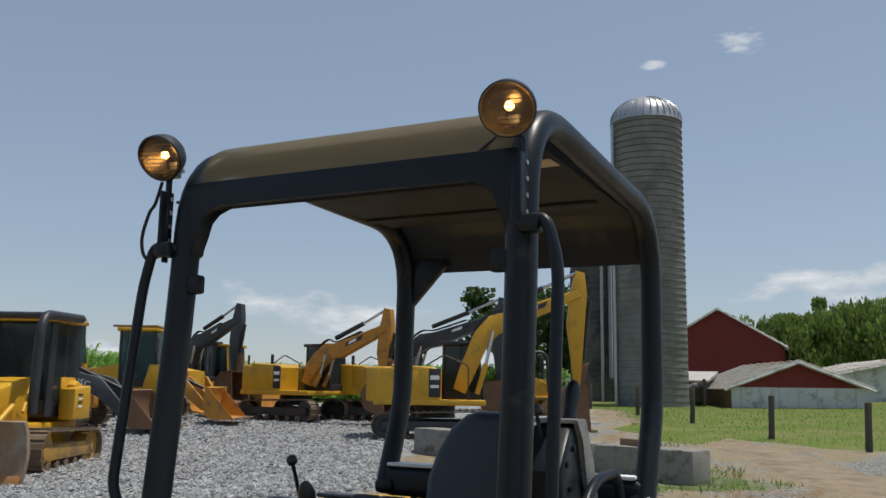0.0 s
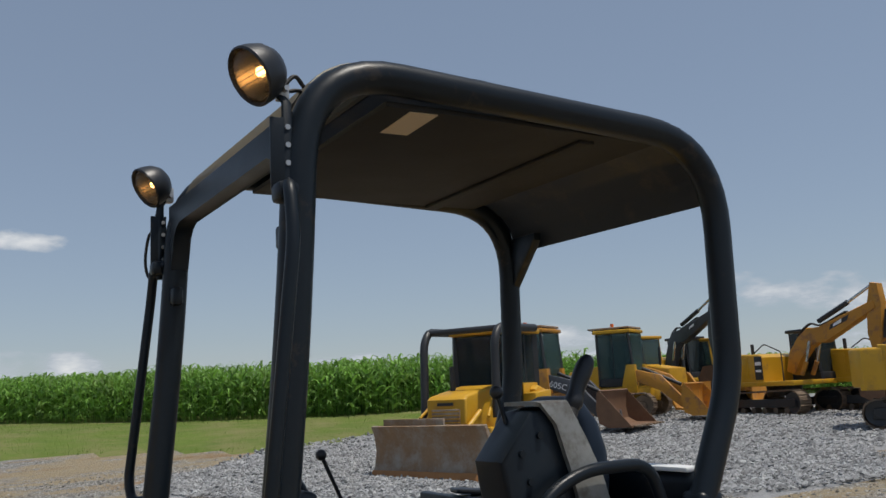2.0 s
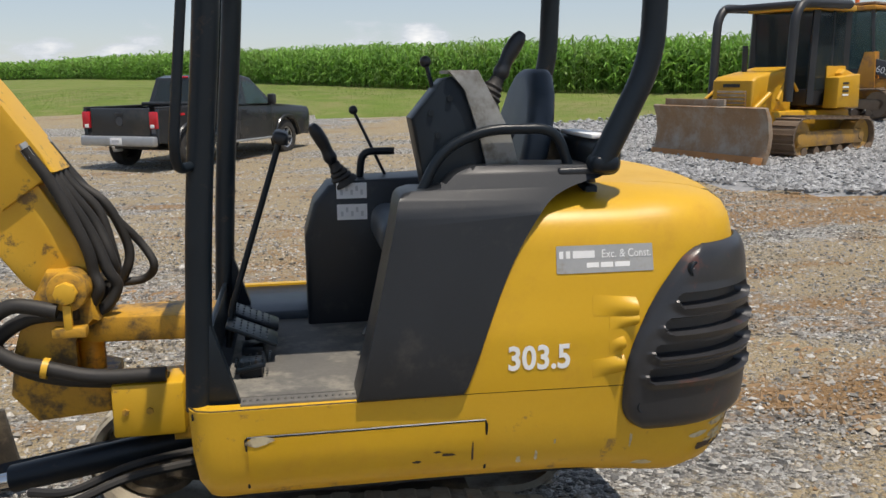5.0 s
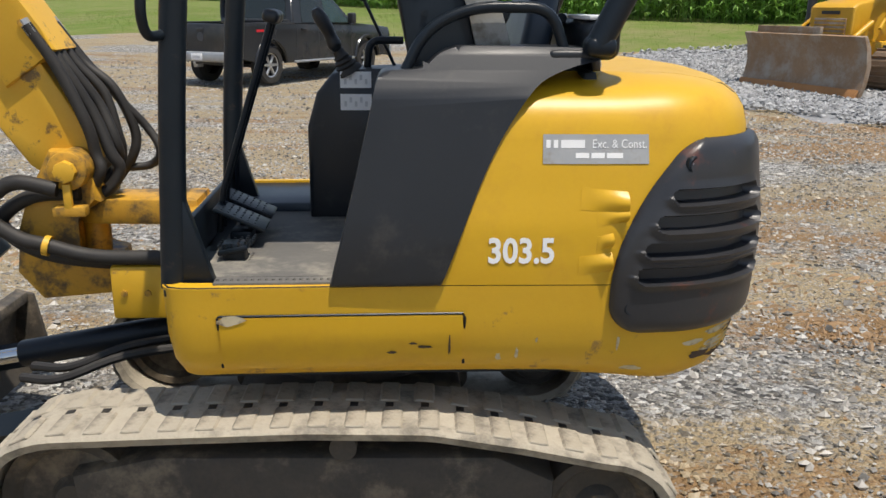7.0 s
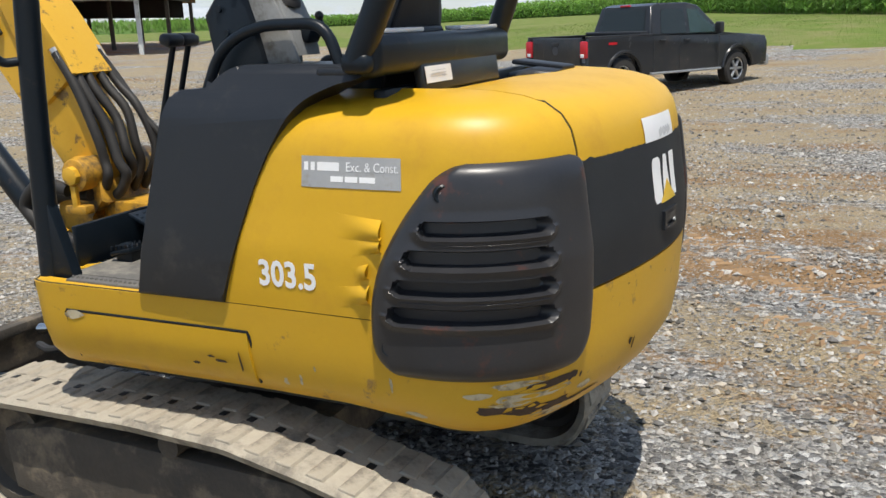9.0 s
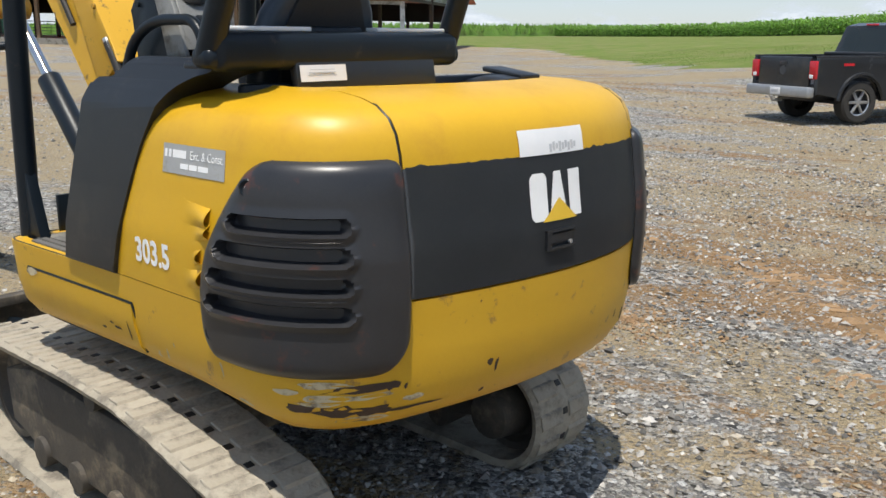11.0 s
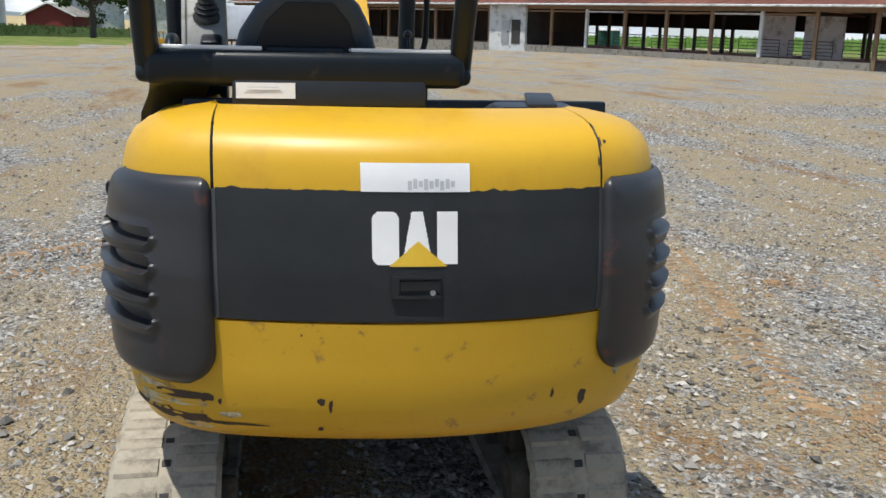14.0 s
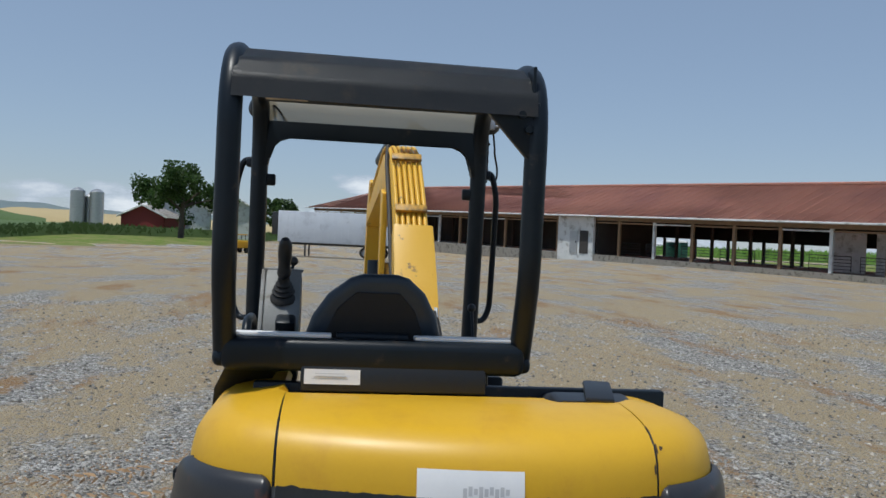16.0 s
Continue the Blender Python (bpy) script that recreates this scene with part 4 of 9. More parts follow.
part("front_beam", prism(B(), arch, "x", -0.386, -0.336, 0.006), BLACK_ST, mini)
part("front_beam_lip", tube(B(), [(-0.364, y0 + 0.02, 2.400), (-0.364, y1 - 0.02, 2.400)], 0.016, 10), BLACK_ST, mini)
part("glazing_strip", tube(B(), [(-0.15, y0 + 0.01, 2.522), (-0.15, y1 - 0.03, 2.522)], 0.014, 8), BLACK_ST, mini)
gus = part("corner_gusset", prism(B(), [(0.262, 2.36), (0.262, 2.18), (0.235, 2.18), (0.09, 2.335), (0.09, 2.36)], "x", 0.806, 0.838, 0.005), BLACK_ST, mini)
for y, z in ((0.205, 2.32), (0.228, 2.275)):
    part("bolt", cyl(B(), (0.837, y, z), (0.851, y, z), 0.015, 0.012, 12), BLACK_ST, gus)
part("corner_gusset", prism(B(), [(0.820, 2.475), (0.57, 2.475)] + [(0.58 + 0.21 * math.sin(a), 2.24 + 0.235 * math.cos(a)) for a in span(0, 1.5, 9)] + [(0.820, 2.20)], "y", rail_y(0.8, True) - 0.02, rail_y(0.8, True) - 0.008, 0.003), BLACK_ST, mini)
# lower back frame with the pale sill, vent panel and label
part("back_bar", box(B(), (0.715, -0.205, 1.548), (0.085, 0.955, 0.105), 0.030, (0, 0, 0), 4), BLACK_ST, mini)
for y, w in ((-0.498, 0.305), (0.082, 0.33)):
    part("sill", box(B(), (0.70, y, 1.607), (0.055, w, 0.013), 0.004), WHITE_PT, mini, "pale weathered sill strip")
vent = part("back_panel", box(B(), (0.745, -0.145, 1.484), (0.03, 0.58, 0.092), 0.008, (0, -8, 0)), BLACK_PL, mini)
part("label", box(B(), (0.7635, -0.338, 1.486), (0.002, 0.172, 0.046), 0, (0, -8, 0)), WHITE_PT, vent, "white safety label")
for k in range(4):
    part("print", box(B(), (0.765 + 0.0006 * k, -0.345, 1.472 + 0.008 * k), (0.001, 0.12 - 0.01 * k, 0.002), 0, (0, -8, 0)), DECAL_GY, vent)
for y, s in ((-0.668, 1), (0.255, 1)):
    part("post_socket", box(B(), (0.700, y, 1.532), (0.085, 0.080, 0.055), 0.022, (0, 0, 0), 3), BLACK_ST, mini)
part("support_leg", tube(B(), [(0.70, 0.15, 1.44), (0.70, 0.15, 1.50)], 0.012, 8), BLACK_ST, mini)


# front handrails and their clamps
for right, z0 in ((False, 1.56), (True, 1.58)):
    s = 1 if right else -1
    yo = rail_y(-0.42, right)
    o = 0.095 if right else 0.10
    line = rounded([(-0.39, yo, 2.235), (-0.410, yo + s * o * 0.7, 2.250), (-0.414, yo + s * o, 2.14), (-0.474, yo + s * o, z0 + 0.05), (-0.470, yo + s * o * 0.7, z0 - 0.01), (-0.428, yo, z0)], [0.04, 0.05, 0.05, 0.03], 6)
    part("handrail", tube(B(), line, 0.0135, 12), BLACK_ST, mini, "thin black front handrail")
    part("handrail_clamp", box(B(), (-0.405, yo + s * 0.035, 2.232), (0.045, 0.05, 0.04), 0.01), BLACK_ST, mini)
    part("door_catch", box(B(), (-0.375, yo - s * 0.045, 2.16 - (0.02 if right else 0)), (0.03, 0.05, 0.05), 0.008), BLACK_ST, mini)


def work_lamp(lens, axis, foot):
    """Round work lamp on an upright strap, lit."""
    lens, axis = Vector(lens), Vector(axis).normalized()
    back = lens - axis * 0.075
    bm = lathe(B(), [(0.0, 0.0), (0.004, 0.022), (0.016, 0.042), (0.036, 0.056), (0.06, 0.062), (0.078, 0.0635), (0.082, 0.060), (0.078, 0.057), (0.055, 0.054), (0.03, 0.046), (0.014, 0.03), (0.012, 0.0)], back, axis, 32)
    lamp = part("work_lamp", bm, BLACK_PL, mini, "black round work lamp, switched on")
    part("reflector", lathe(B(), [(0.016, 0.0), (0.018, 0.03), (0.034, 0.045), (0.058, 0.053), (0.072, 0.0555)], back, axis, 32), REFLECTOR, lamp, "bright reflector bowl")
    bm = B()
    bmesh.ops.create_uvsphere(bm, u_segments=12, v_segments=8, radius=0.011)
    bmesh.ops.translate(bm, vec=back + axis * 0.048, verts=bm.verts)
    part("bulb", bm, BULB, lamp, "glowing warm bulb")
    gl = part("lens", lathe(B(), [(0.072, 0.0565), (0.079, 0.045), (0.083, 0.025), (0.084, 0.0)], back, axis, 32), LAMP_GLASS, lamp, "ribbed glass lens")
    gl.visible_shadow = False
    q = axis.to_track_quat("Z", "Y")
    for k in range(-4, 5):
        h = 0.011 * k
        w = math.sqrt(max(0.0, 0.055 ** 2 - h * h))
        part("lens_rib", tube(B(), [back + axis * (0.083 - 0.10 * (h * h + (w * t) ** 2) ** 0.5 * 0.9) + q @ Vector((w * t, h, 0)) for t in span(-1, 1, 7)], 0.0012, 4), LAMP_GLASS, lamp)
    foot = Vector(foot)
    knee = back + axis * 0.02 - Vector((0, 0, 0.05))
    part("lamp_strap", tube(B(), [foot, Vector((foot.x, foot.y, knee.z - 0.03)), knee + Vector((0.01, 0, 0))], 0.011, 8, 0.5), BLACK_ST, lamp)
    part("lamp_bracket", box(B(), knee + Vector((0.022, 0, 0.005)), (0.022, 0.03, 0.045), 0.004), STEEL, lamp, "galvanised pivot bracket")
    part("bolt", cyl(B(), knee + Vector((0.022, -0.03, 0.0)), knee + Vector((0.022, 0.03, 0.0)), 0.006, n=8), STEEL, lamp)
    return lamp


work_lamp((-0.460, -0.676, 2.474), (-0.84, -0.16, -0.52), (-0.392, -0.690, 2.24))
work_lamp((-0.440, 0.325, 2.474), (-0.84, -0.16, -0.52), (-0.40, 0.325, 2.20))
for y in (-0.690, 0.325):
    pl = part("hinge_plate", box(B(), (-0.405, y, 2.315), (0.045, 0.008, 0.15), 0.002), BLACK_ST, mini)
    for k in range(4):
        part("rivet", cyl(B(), (-0.392, y - 0.007, 2.26 + 0.037 * k), (-0.392, y + 0.007, 2.26 + 0.037 * k), 0.006, n=8), STEEL, pl)
for pts in ([(-0.39, -0.645, 2.46), (-0.33, -0.62, 2.475), (-0.36, -0.57, 2.42), (-0.37, -0.53, 2.37), (-0.36, -0.51, 2.36)], [(-0.40, 0.35, 2.42), (-0.41, 0.36, 2.36), (-0.425, 0.365, 2.33), (-0.43, 0.38, 2.26), (-0.42, 0.37, 2.21), (-0.40, 0.33, 2.22)], [(-0.36, 0.33, 2.37), (-0.375, 0.23, 2.375), (-0.37, 0.11, 2.378)], [(-0.40, -0.68, 2.45), (-0.37, -0.68, 2.485), (-0.345, -0.67, 2.47)]):
    part("lamp_cable", tube(B(), curve_points(pts, 8), 0.0045, 8), RUBBER, mini)

# ---- swing post, boom, stick and bucket ----
def arm_y(x):
    return 0.110 + 0.030 * (x + 0.9)


before_arm = set(mini.children)


post = part("swing_casting", prism(B(), [(-0.60, 0.50), (-0.60, 0.66), (-0.54, 0.70), (-0.54, 0.92), (-0.44, 0.94), (-0.44, 0.50)], "y", -0.04, 0.26, 0.015), DIRTY_YELLOW, mini, "greasy yellow front casting")
for z, t in ((0.905, 0.045), (0.66, 0.04)):
    part("hinge_ear", prism(B(), [(-0.50, 0.0), (-0.86, 0.02), (-0.93, 0.06), (-0.95, 0.11), (-0.93, 0.16), (-0.86, 0.2), (-0.50, 0.22)], "z", z - t, z + t, 0.008), DIRTY_YELLOW, mini)
part("lower_bracket", box(B(), (-0.665, -0.02, 0.650), (0.24, 0.20, 0.19), 0.012), YELLOW_OLD, mini)
for x in (-0.66, -0.74):
    part("bolt", cyl(B(), (x, -0.118, 0.65), (x, -0.128, 0.65), 0.012, n=6), DIRTY_YELLOW, mini)
part("swing_post", prism(B(), [(-0.80, 0.62), (-1.05, 0.60), (-1.13, 0.70), (-1.10, 0.86), (-1.06, 0.98), (-0.98, 1.13), (-0.88, 1.13), (-0.84, 1.03), (-0.82, 0.95), (-0.92, 0.90), (-0.92, 0.76), (-0.80, 0.74)], "y", -0.03, 0.23, 0.018), DIRTY_YELLOW, mini, "greasy yellow swing post")
part("swing_pin", cyl(B(), (-0.88, 0.10, 0.60), (-0.88, 0.10, 0.985), 0.045, n=20, bev=0.006), DIRTY_YELLOW, mini)
boss = part("pin_boss", cyl(B(), (-0.90, -0.10, 1.07), (-0.90, 0.32, 1.07), 0.066, n=24, bev=0.008), DIRTY_YELLOW, mini)
part("pin", cyl(B(), (-0.90, -0.125, 1.07), (-0.90, -0.09, 1.07), 0.038, n=8, bev=0.004), BOOM_YELLOW, boss)
part("pin_lock", box(B(), (-0.90, -0.105, 0.985), (0.028, 0.02, 0.09), 0.005), BOOM_YELLOW, boss)
part("grease_plate", box(B(), (-0.90, -0.09, 0.935), (0.11, 0.05, 0.035), 0.006), DIRTY_YELLOW, boss)

BOOM_TOP = [(-0.83, 1.10), (-0.87, 1.22), (-1.02, 1.47), (-1.22, 1.75), (-1.50, 2.10), (-1.78, 2.36), (-2.05, 2.47), (-2.35, 2.48), (-3.55, 2.16)]
BOOM_BOT = [(-3.58, 2.02), (-2.45, 2.26), (-2.15, 2.25), (-1.92, 2.14), (-1.68, 1.90), (-1.42, 1.58), (-1.20, 1.28), (-1.06, 1.07), (-0.97, 1.00), (-0.87, 1.00)]
bm = prism(B(), BOOM_TOP + BOOM_BOT, "y", -0.088, 0.088, 0.01)
for v in bm.verts:
    v.co.y += arm_y(v.co.x)
boom = part("boom", bm, BOOM_YELLOW, mini, "yellow boom with steel pipes along its back")
bm = prism(B(), [(-0.968, 1.53), (-1.088, 1.71), (-1.292, 1.995), (-1.36, 1.94), (-1.10, 1.335), (-0.925, 1.460)], "y", -0.112, 0.112, 0.01)
for v in bm.verts:
    v.co.y += arm_y(v.co.x)
guard = part("hose_guard", bm, BOOM_YELLOW, boom, "bolted yellow hose guard")
for x, z in ((-1.06, 1.57), (-1.12, 1.72)):
    part("bolt", cyl(B(), (x, arm_y(x) - 0.110, z), (x, arm_y(x) - 0.122, z), 0.012, n=6), DIRTY_YELLOW, guard)
for k in range(6):
    off = -0.080 + 0.032 * k
    line = rounded([(-1.10, 0, 1.60), (-1.20, 0, 1.775), (-1.50, 0, 2.145), (-1.79, 0, 2.405), (-2.06, 0, 2.51), (-2.40, 0, 2.51), (-3.3, 0, 2.26)], 0.14, 5)
    part("steel_pipe", tube(B(), [(p.x, arm_y(p.x) + off, p.z) for p in line], 0.0135, 10), BOOM_YELLOW, boom)
for x, z in ((-1.42, 2.05), (-1.75, 2.37)):
    part("pipe_clamp", box(B(), (x, arm_y(x), z + 0.04), (0.05, 0.18, 0.02), 0.003, (0, 48, 0)), DIRTY_YELLOW, boom)
part("boom_light_bracket", box(B(), (-1.9, arm_y(-1.9) + 0.02, 2.53), (0.10, 0.12, 0.04), 0.008), DIRTY_YELLOW, boom)
part("side_hose", tube(B(), curve_points([(-1.3, arm_y(-1.3) - 0.102, 1.62), (-1.5, arm_y(-1.5) - 0.102, 1.92), (-1.7, arm_y(-1.7) - 0.102, 2.16), (-1.9, arm_y(-1.9) - 0.102, 2.38), (-2.0, arm_y(-2.0) - 0.09, 2.50)], 6), 0.014, 8), RUBBER, boom)
# hoses from the guard down to the swing post
HOSES = [
    (0.05, 0.020, [(-1.13, 1.352), (-1.02, 1.24), (-0.903, 1.175), (-0.831, 1.113), (-0.817, 1.051), (-0.876, 0.986), (-0.973, 0.996)]),
    (0.09, 0.021, [(-1.09, 1.366), (-0.975, 1.281), (-0.869, 1.21), (-0.791, 1.115), (-0.767, 1.053), (-0.816, 0.978), (-0.91, 0.97)]),
    (0.14, 0.020, [(-1.064, 1.402), (-0.945, 1.308), (-0.851, 1.236), (-0.786, 1.149), (-0.784, 1.071), (-0.841, 0.995), (-0.923, 0.968)]),
    (0.20, 0.019, [(-1.035, 1.432), (-0.928, 1.345), (-0.84, 1.265), (-0.795, 1.169), (-0.789, 1.09), (-0.823, 0.995), (-0.886, 0.958)]),
    (0.25, 0.018, [(-1.02, 1.445), (-0.91, 1.37), (-0.81, 1.28), (-0.75, 1.17), (-0.76, 1.08), (-0.83, 0.98)]),
    (0.26, 0.0155, [(-0.94, 1.33), (-0.87, 1.275), (-0.795, 1.243), (-0.71, 1.176), (-0.663, 1.094), (-0.704, 1.039), (-0.80, 1.03), (-0.88, 1.02)]),
]
for k, (y, r, pts) in enumerate(HOSES):
    y -= 0.05
    # each hose leaves the end of the guard and lies on the back of the boom
    pts = [(-1.010 + 0.004 * k, 1.540), (-0.930 + 0.006 * k, 1.405)] + [(max(pts[2][0], -0.850 + 0.006 * k), pts[2][1] + 0.04)] + pts[3:]
    h = part("hydraulic_hose", tube(B(), curve_points([(x, y + 0.01 * math.sin(3 * j + k), z) for j, (x, z) in enumerate(pts)], 8), r, 12), RUBBER, mini, "black hydraulic hose" if k == 0 else "")
    a_, b_ = Vector((pts[0][0], y, pts[0][1])), Vector((pts[1][0], y, pts[1][1]))
    part("fitting", cyl(B(), a_ + (a_ - b_) * 0.12, a_ + (b_ - a_) * 0.22, r * 0.98, n=8), STEEL, h)
for y, r, pts in ((-0.105, 0.026, [(-0.932, 1.01), (-1.064, 1.035), (-1.146, 0.989), (-1.178, 0.925), (-1.081, 0.847), (-0.991, 0.82), (-0.833, 0.779), (-0.60, 0.772)]), (-0.045, 0.025, [(-0.88, 0.985), (-1.039, 0.976), (-1.15, 0.90), (-1.12, 0.835), (-1.016, 0.775), (-0.85, 0.745), (-0.60, 0.735)])):
    part("hydraulic_hose", tube(B(), curve_points([(x, y, z) for x, z in pts], 8), r, 12), RUBBER, mini)
part("hose_clip", lathe(B(), [(-0.01, 0.035), (0.01, 0.035), (0.01, 0.029), (-0.01, 0.029), (-0.01, 0.035)], (-0.985, -0.105, 0.817), (1, 0, -0.25), 16), BOOM_YELLOW, mini)
# boom cylinder in front
cylr = part("boom_cylinder", cyl(B(), (-1.24, arm_y(-1.2), 0.72), (-1.78, arm_y(-1.8), 1.36), 0.058, n=20, bev=0.006), BLACK_ST, mini, "dark boom cylinder")
part("rod", cyl(B(), (-1.78, arm_y(-1.8), 1.36), (-2.06, arm_y(-2.05), 1.69), 0.03, n=16), CHROME, cylr)
part("rod_eye", cyl(B(), (-2.08, arm_y(-2.08) - 0.07, 1.71), (-2.08, arm_y(-2.08) + 0.07, 1.71), 0.055, n=16), DIRTY_YELLOW, cylr)
part("boom_lug", prism(B(), [(-1.98, 2.2), (-2.02, 1.70), (-2.10, 1.65), (-2.16, 1.72), (-2.22, 2.24)], "y", arm_y(-2.08) - 0.11, arm_y(-2.08) - 0.075, 0.004), BOOM_YELLOW, boom)
# stick, bucket linkage and bucket
SX = -3.82
SY = arm_y(SX)
stick = part("stick", prism(B(), [(SX + 0.42, 2.36), (SX + 0.22, 2.40), (SX - 0.02, 2.20), (SX - 0.09, 1.7), (SX - 0.05, 0.62), (SX + 0.05, 0.60), (SX + 0.10, 1.6), (SX + 0.16, 1.98)], "y", SY - 0.07, SY + 0.07, 0.01), BOOM_YELLOW, mini, "yellow stick")
stc = part("bucket_cylinder", cyl(B(), (SX + 0.22, SY, 1.75), (SX + 0.19, SY, 1.05), 0.055, n=18, bev=0.006), BLACK_ST, mini, "dark bucket cylinder")
part("rod", cyl(B(), (SX + 0.19, SY, 1.05), (SX + 0.17, SY, 0.80), 0.028, n=14), CHROME, stc)
part("stick_cylinder", cyl(B(), (-2.5, arm_y(-2.5), 2.60), (SX + 0.6, SY, 2.52), 0.05, n=18), BLACK_ST, mini)
part("bucket_link", prism(B(), [(SX - 0.02, 0.80), (SX + 0.22, 0.82), (SX + 0.28, 0.76), (SX + 0.20, 0.60), (SX - 0.02, 0.56)], "y", SY - 0.11, SY + 0.11, 0.01), DIRTY_YELLOW, mini)
part("quick_coupler", prism(B(), [(SX - 0.12, 0.62), (SX + 0.24, 0.62), (SX + 0.22, 0.47), (SX - 0.12, 0.45)], "y", SY - 0.12, SY + 0.12, 0.012), TRACK_DK, mini)
BUCK = [(SX - 0.15, 0.48), (SX + 0.26, 0.47), (SX + 0.30, 0.36), (SX + 0.27, 0.18), (SX + 0.16, 0.04), (SX - 0.02, -0.03), (SX - 0.34, -0.04)]
bm = B()
inner = [(x * 0.97 + (SX - 0.05) * 0.03, z * 0.93 + 0.02) for x, z in BUCK]
prism(bm, BUCK + inner[::-1], "y", SY - 0.24, SY + 0.24, 0.003)
bucket = part("bucket", bm, TRACK_DK, mini, "worn steel digging bucket")
for s in (-0.24, 0.225):
    part("bucket_side", prism(B(), BUCK, "y", SY + s, SY + s + 0.015, 0.002), TRACK_DK, bucket)
for k in range(4):
    part("tooth", prism(B(), [(SX - 0.34, -0.055), (SX - 0.46, -0.045), (SX - 0.34, -0.01)], "y", SY - 0.22 + 0.13 * k, SY - 0.15 + 0.13 * k, 0.004), TRACK_DK, bucket)

# the arm hangs on the swing post a little ahead of the platform
for ob in set(mini.children) - before_arm:
    for piece in (ob, *ob.children):
        piece.data.transform(Matrix.Translation((-0.036, 0.0, 0.024)))

# ---- tracks, dozer blade ----
def track_line(n=110):
    """Side view of the belt: idler, flat foot, sprocket, sagging top."""
    pts = []
    for a in span(90, 270, 14):
        pts.append(Vector((-0.82 + 0.25 * math.cos(radians(a)), 0, 0.195 + 0.25 * math.sin(radians(a)))))
    for a in span(-90, 90, 14):
        pts.append(Vector((0.765 + 0.215 * math.cos(radians(a)), 0, 0.16 + 0.215 * math.sin(radians(a)))))
    pts += [Vector((0.52, 0, 0.425)), Vector((0.25, 0, 0.468)), Vector((-0.1, 0, 0.472)), Vector((-0.5, 0, 0.458))]
    pts.append(pts[0].copy())
    total = [0.0]
    for a, b in zip(pts, pts[1:]):
        total.append(total[-1] + (b - a).length)
    out = []
    for k in range(n):
        s = total[-1] * k / n
        i = max(j for j in range(len(total)) if total[j] <= s)
        i = min(i, len(pts) - 2)
        out.append(pts[i].lerp(pts[i + 1], (s - total[i]) / max(1e-6, total[i + 1] - total[i])))
    return out


LINE = track_line()
N_LUG = 44
lug = prism(B(), [(-0.036, 0.0), (-0.026, 0.0095), (0.022, 0.0105), (0.034, 0.0)], "y", 0.022, 0.152, 0.004)
lug_mesh = bpy.data.meshes.new("tread_lug")
prism(lug, [(-0.048, 0.0), (-0.038, 0.0105), (0.010, 0.0095), (0.022, 0.0)], "y", -0.152, -0.022, 0.004)
for f in lug.faces:
    f.material_index = 0
hole_faces = set(lug.faces)
# raised dark slab in place of a drive hole, its shade painted in
prism(lug, [(-0.014, 0.002), (-0.014, 0.0062), (0.010, 0.0062), (0.010, 0.002)], "y", -0.014, 0.012)
for f in lug.faces:
    if f not in hole_faces:
        f.material_index = 1
bmesh.ops.recalc_face_normals(lug, faces=lug.faces)
lug.to_mesh(lug_mesh)
lug.free()
lug_mesh.materials.append(TRACK_RB)
lug_mesh.materials.append(RUBBER)
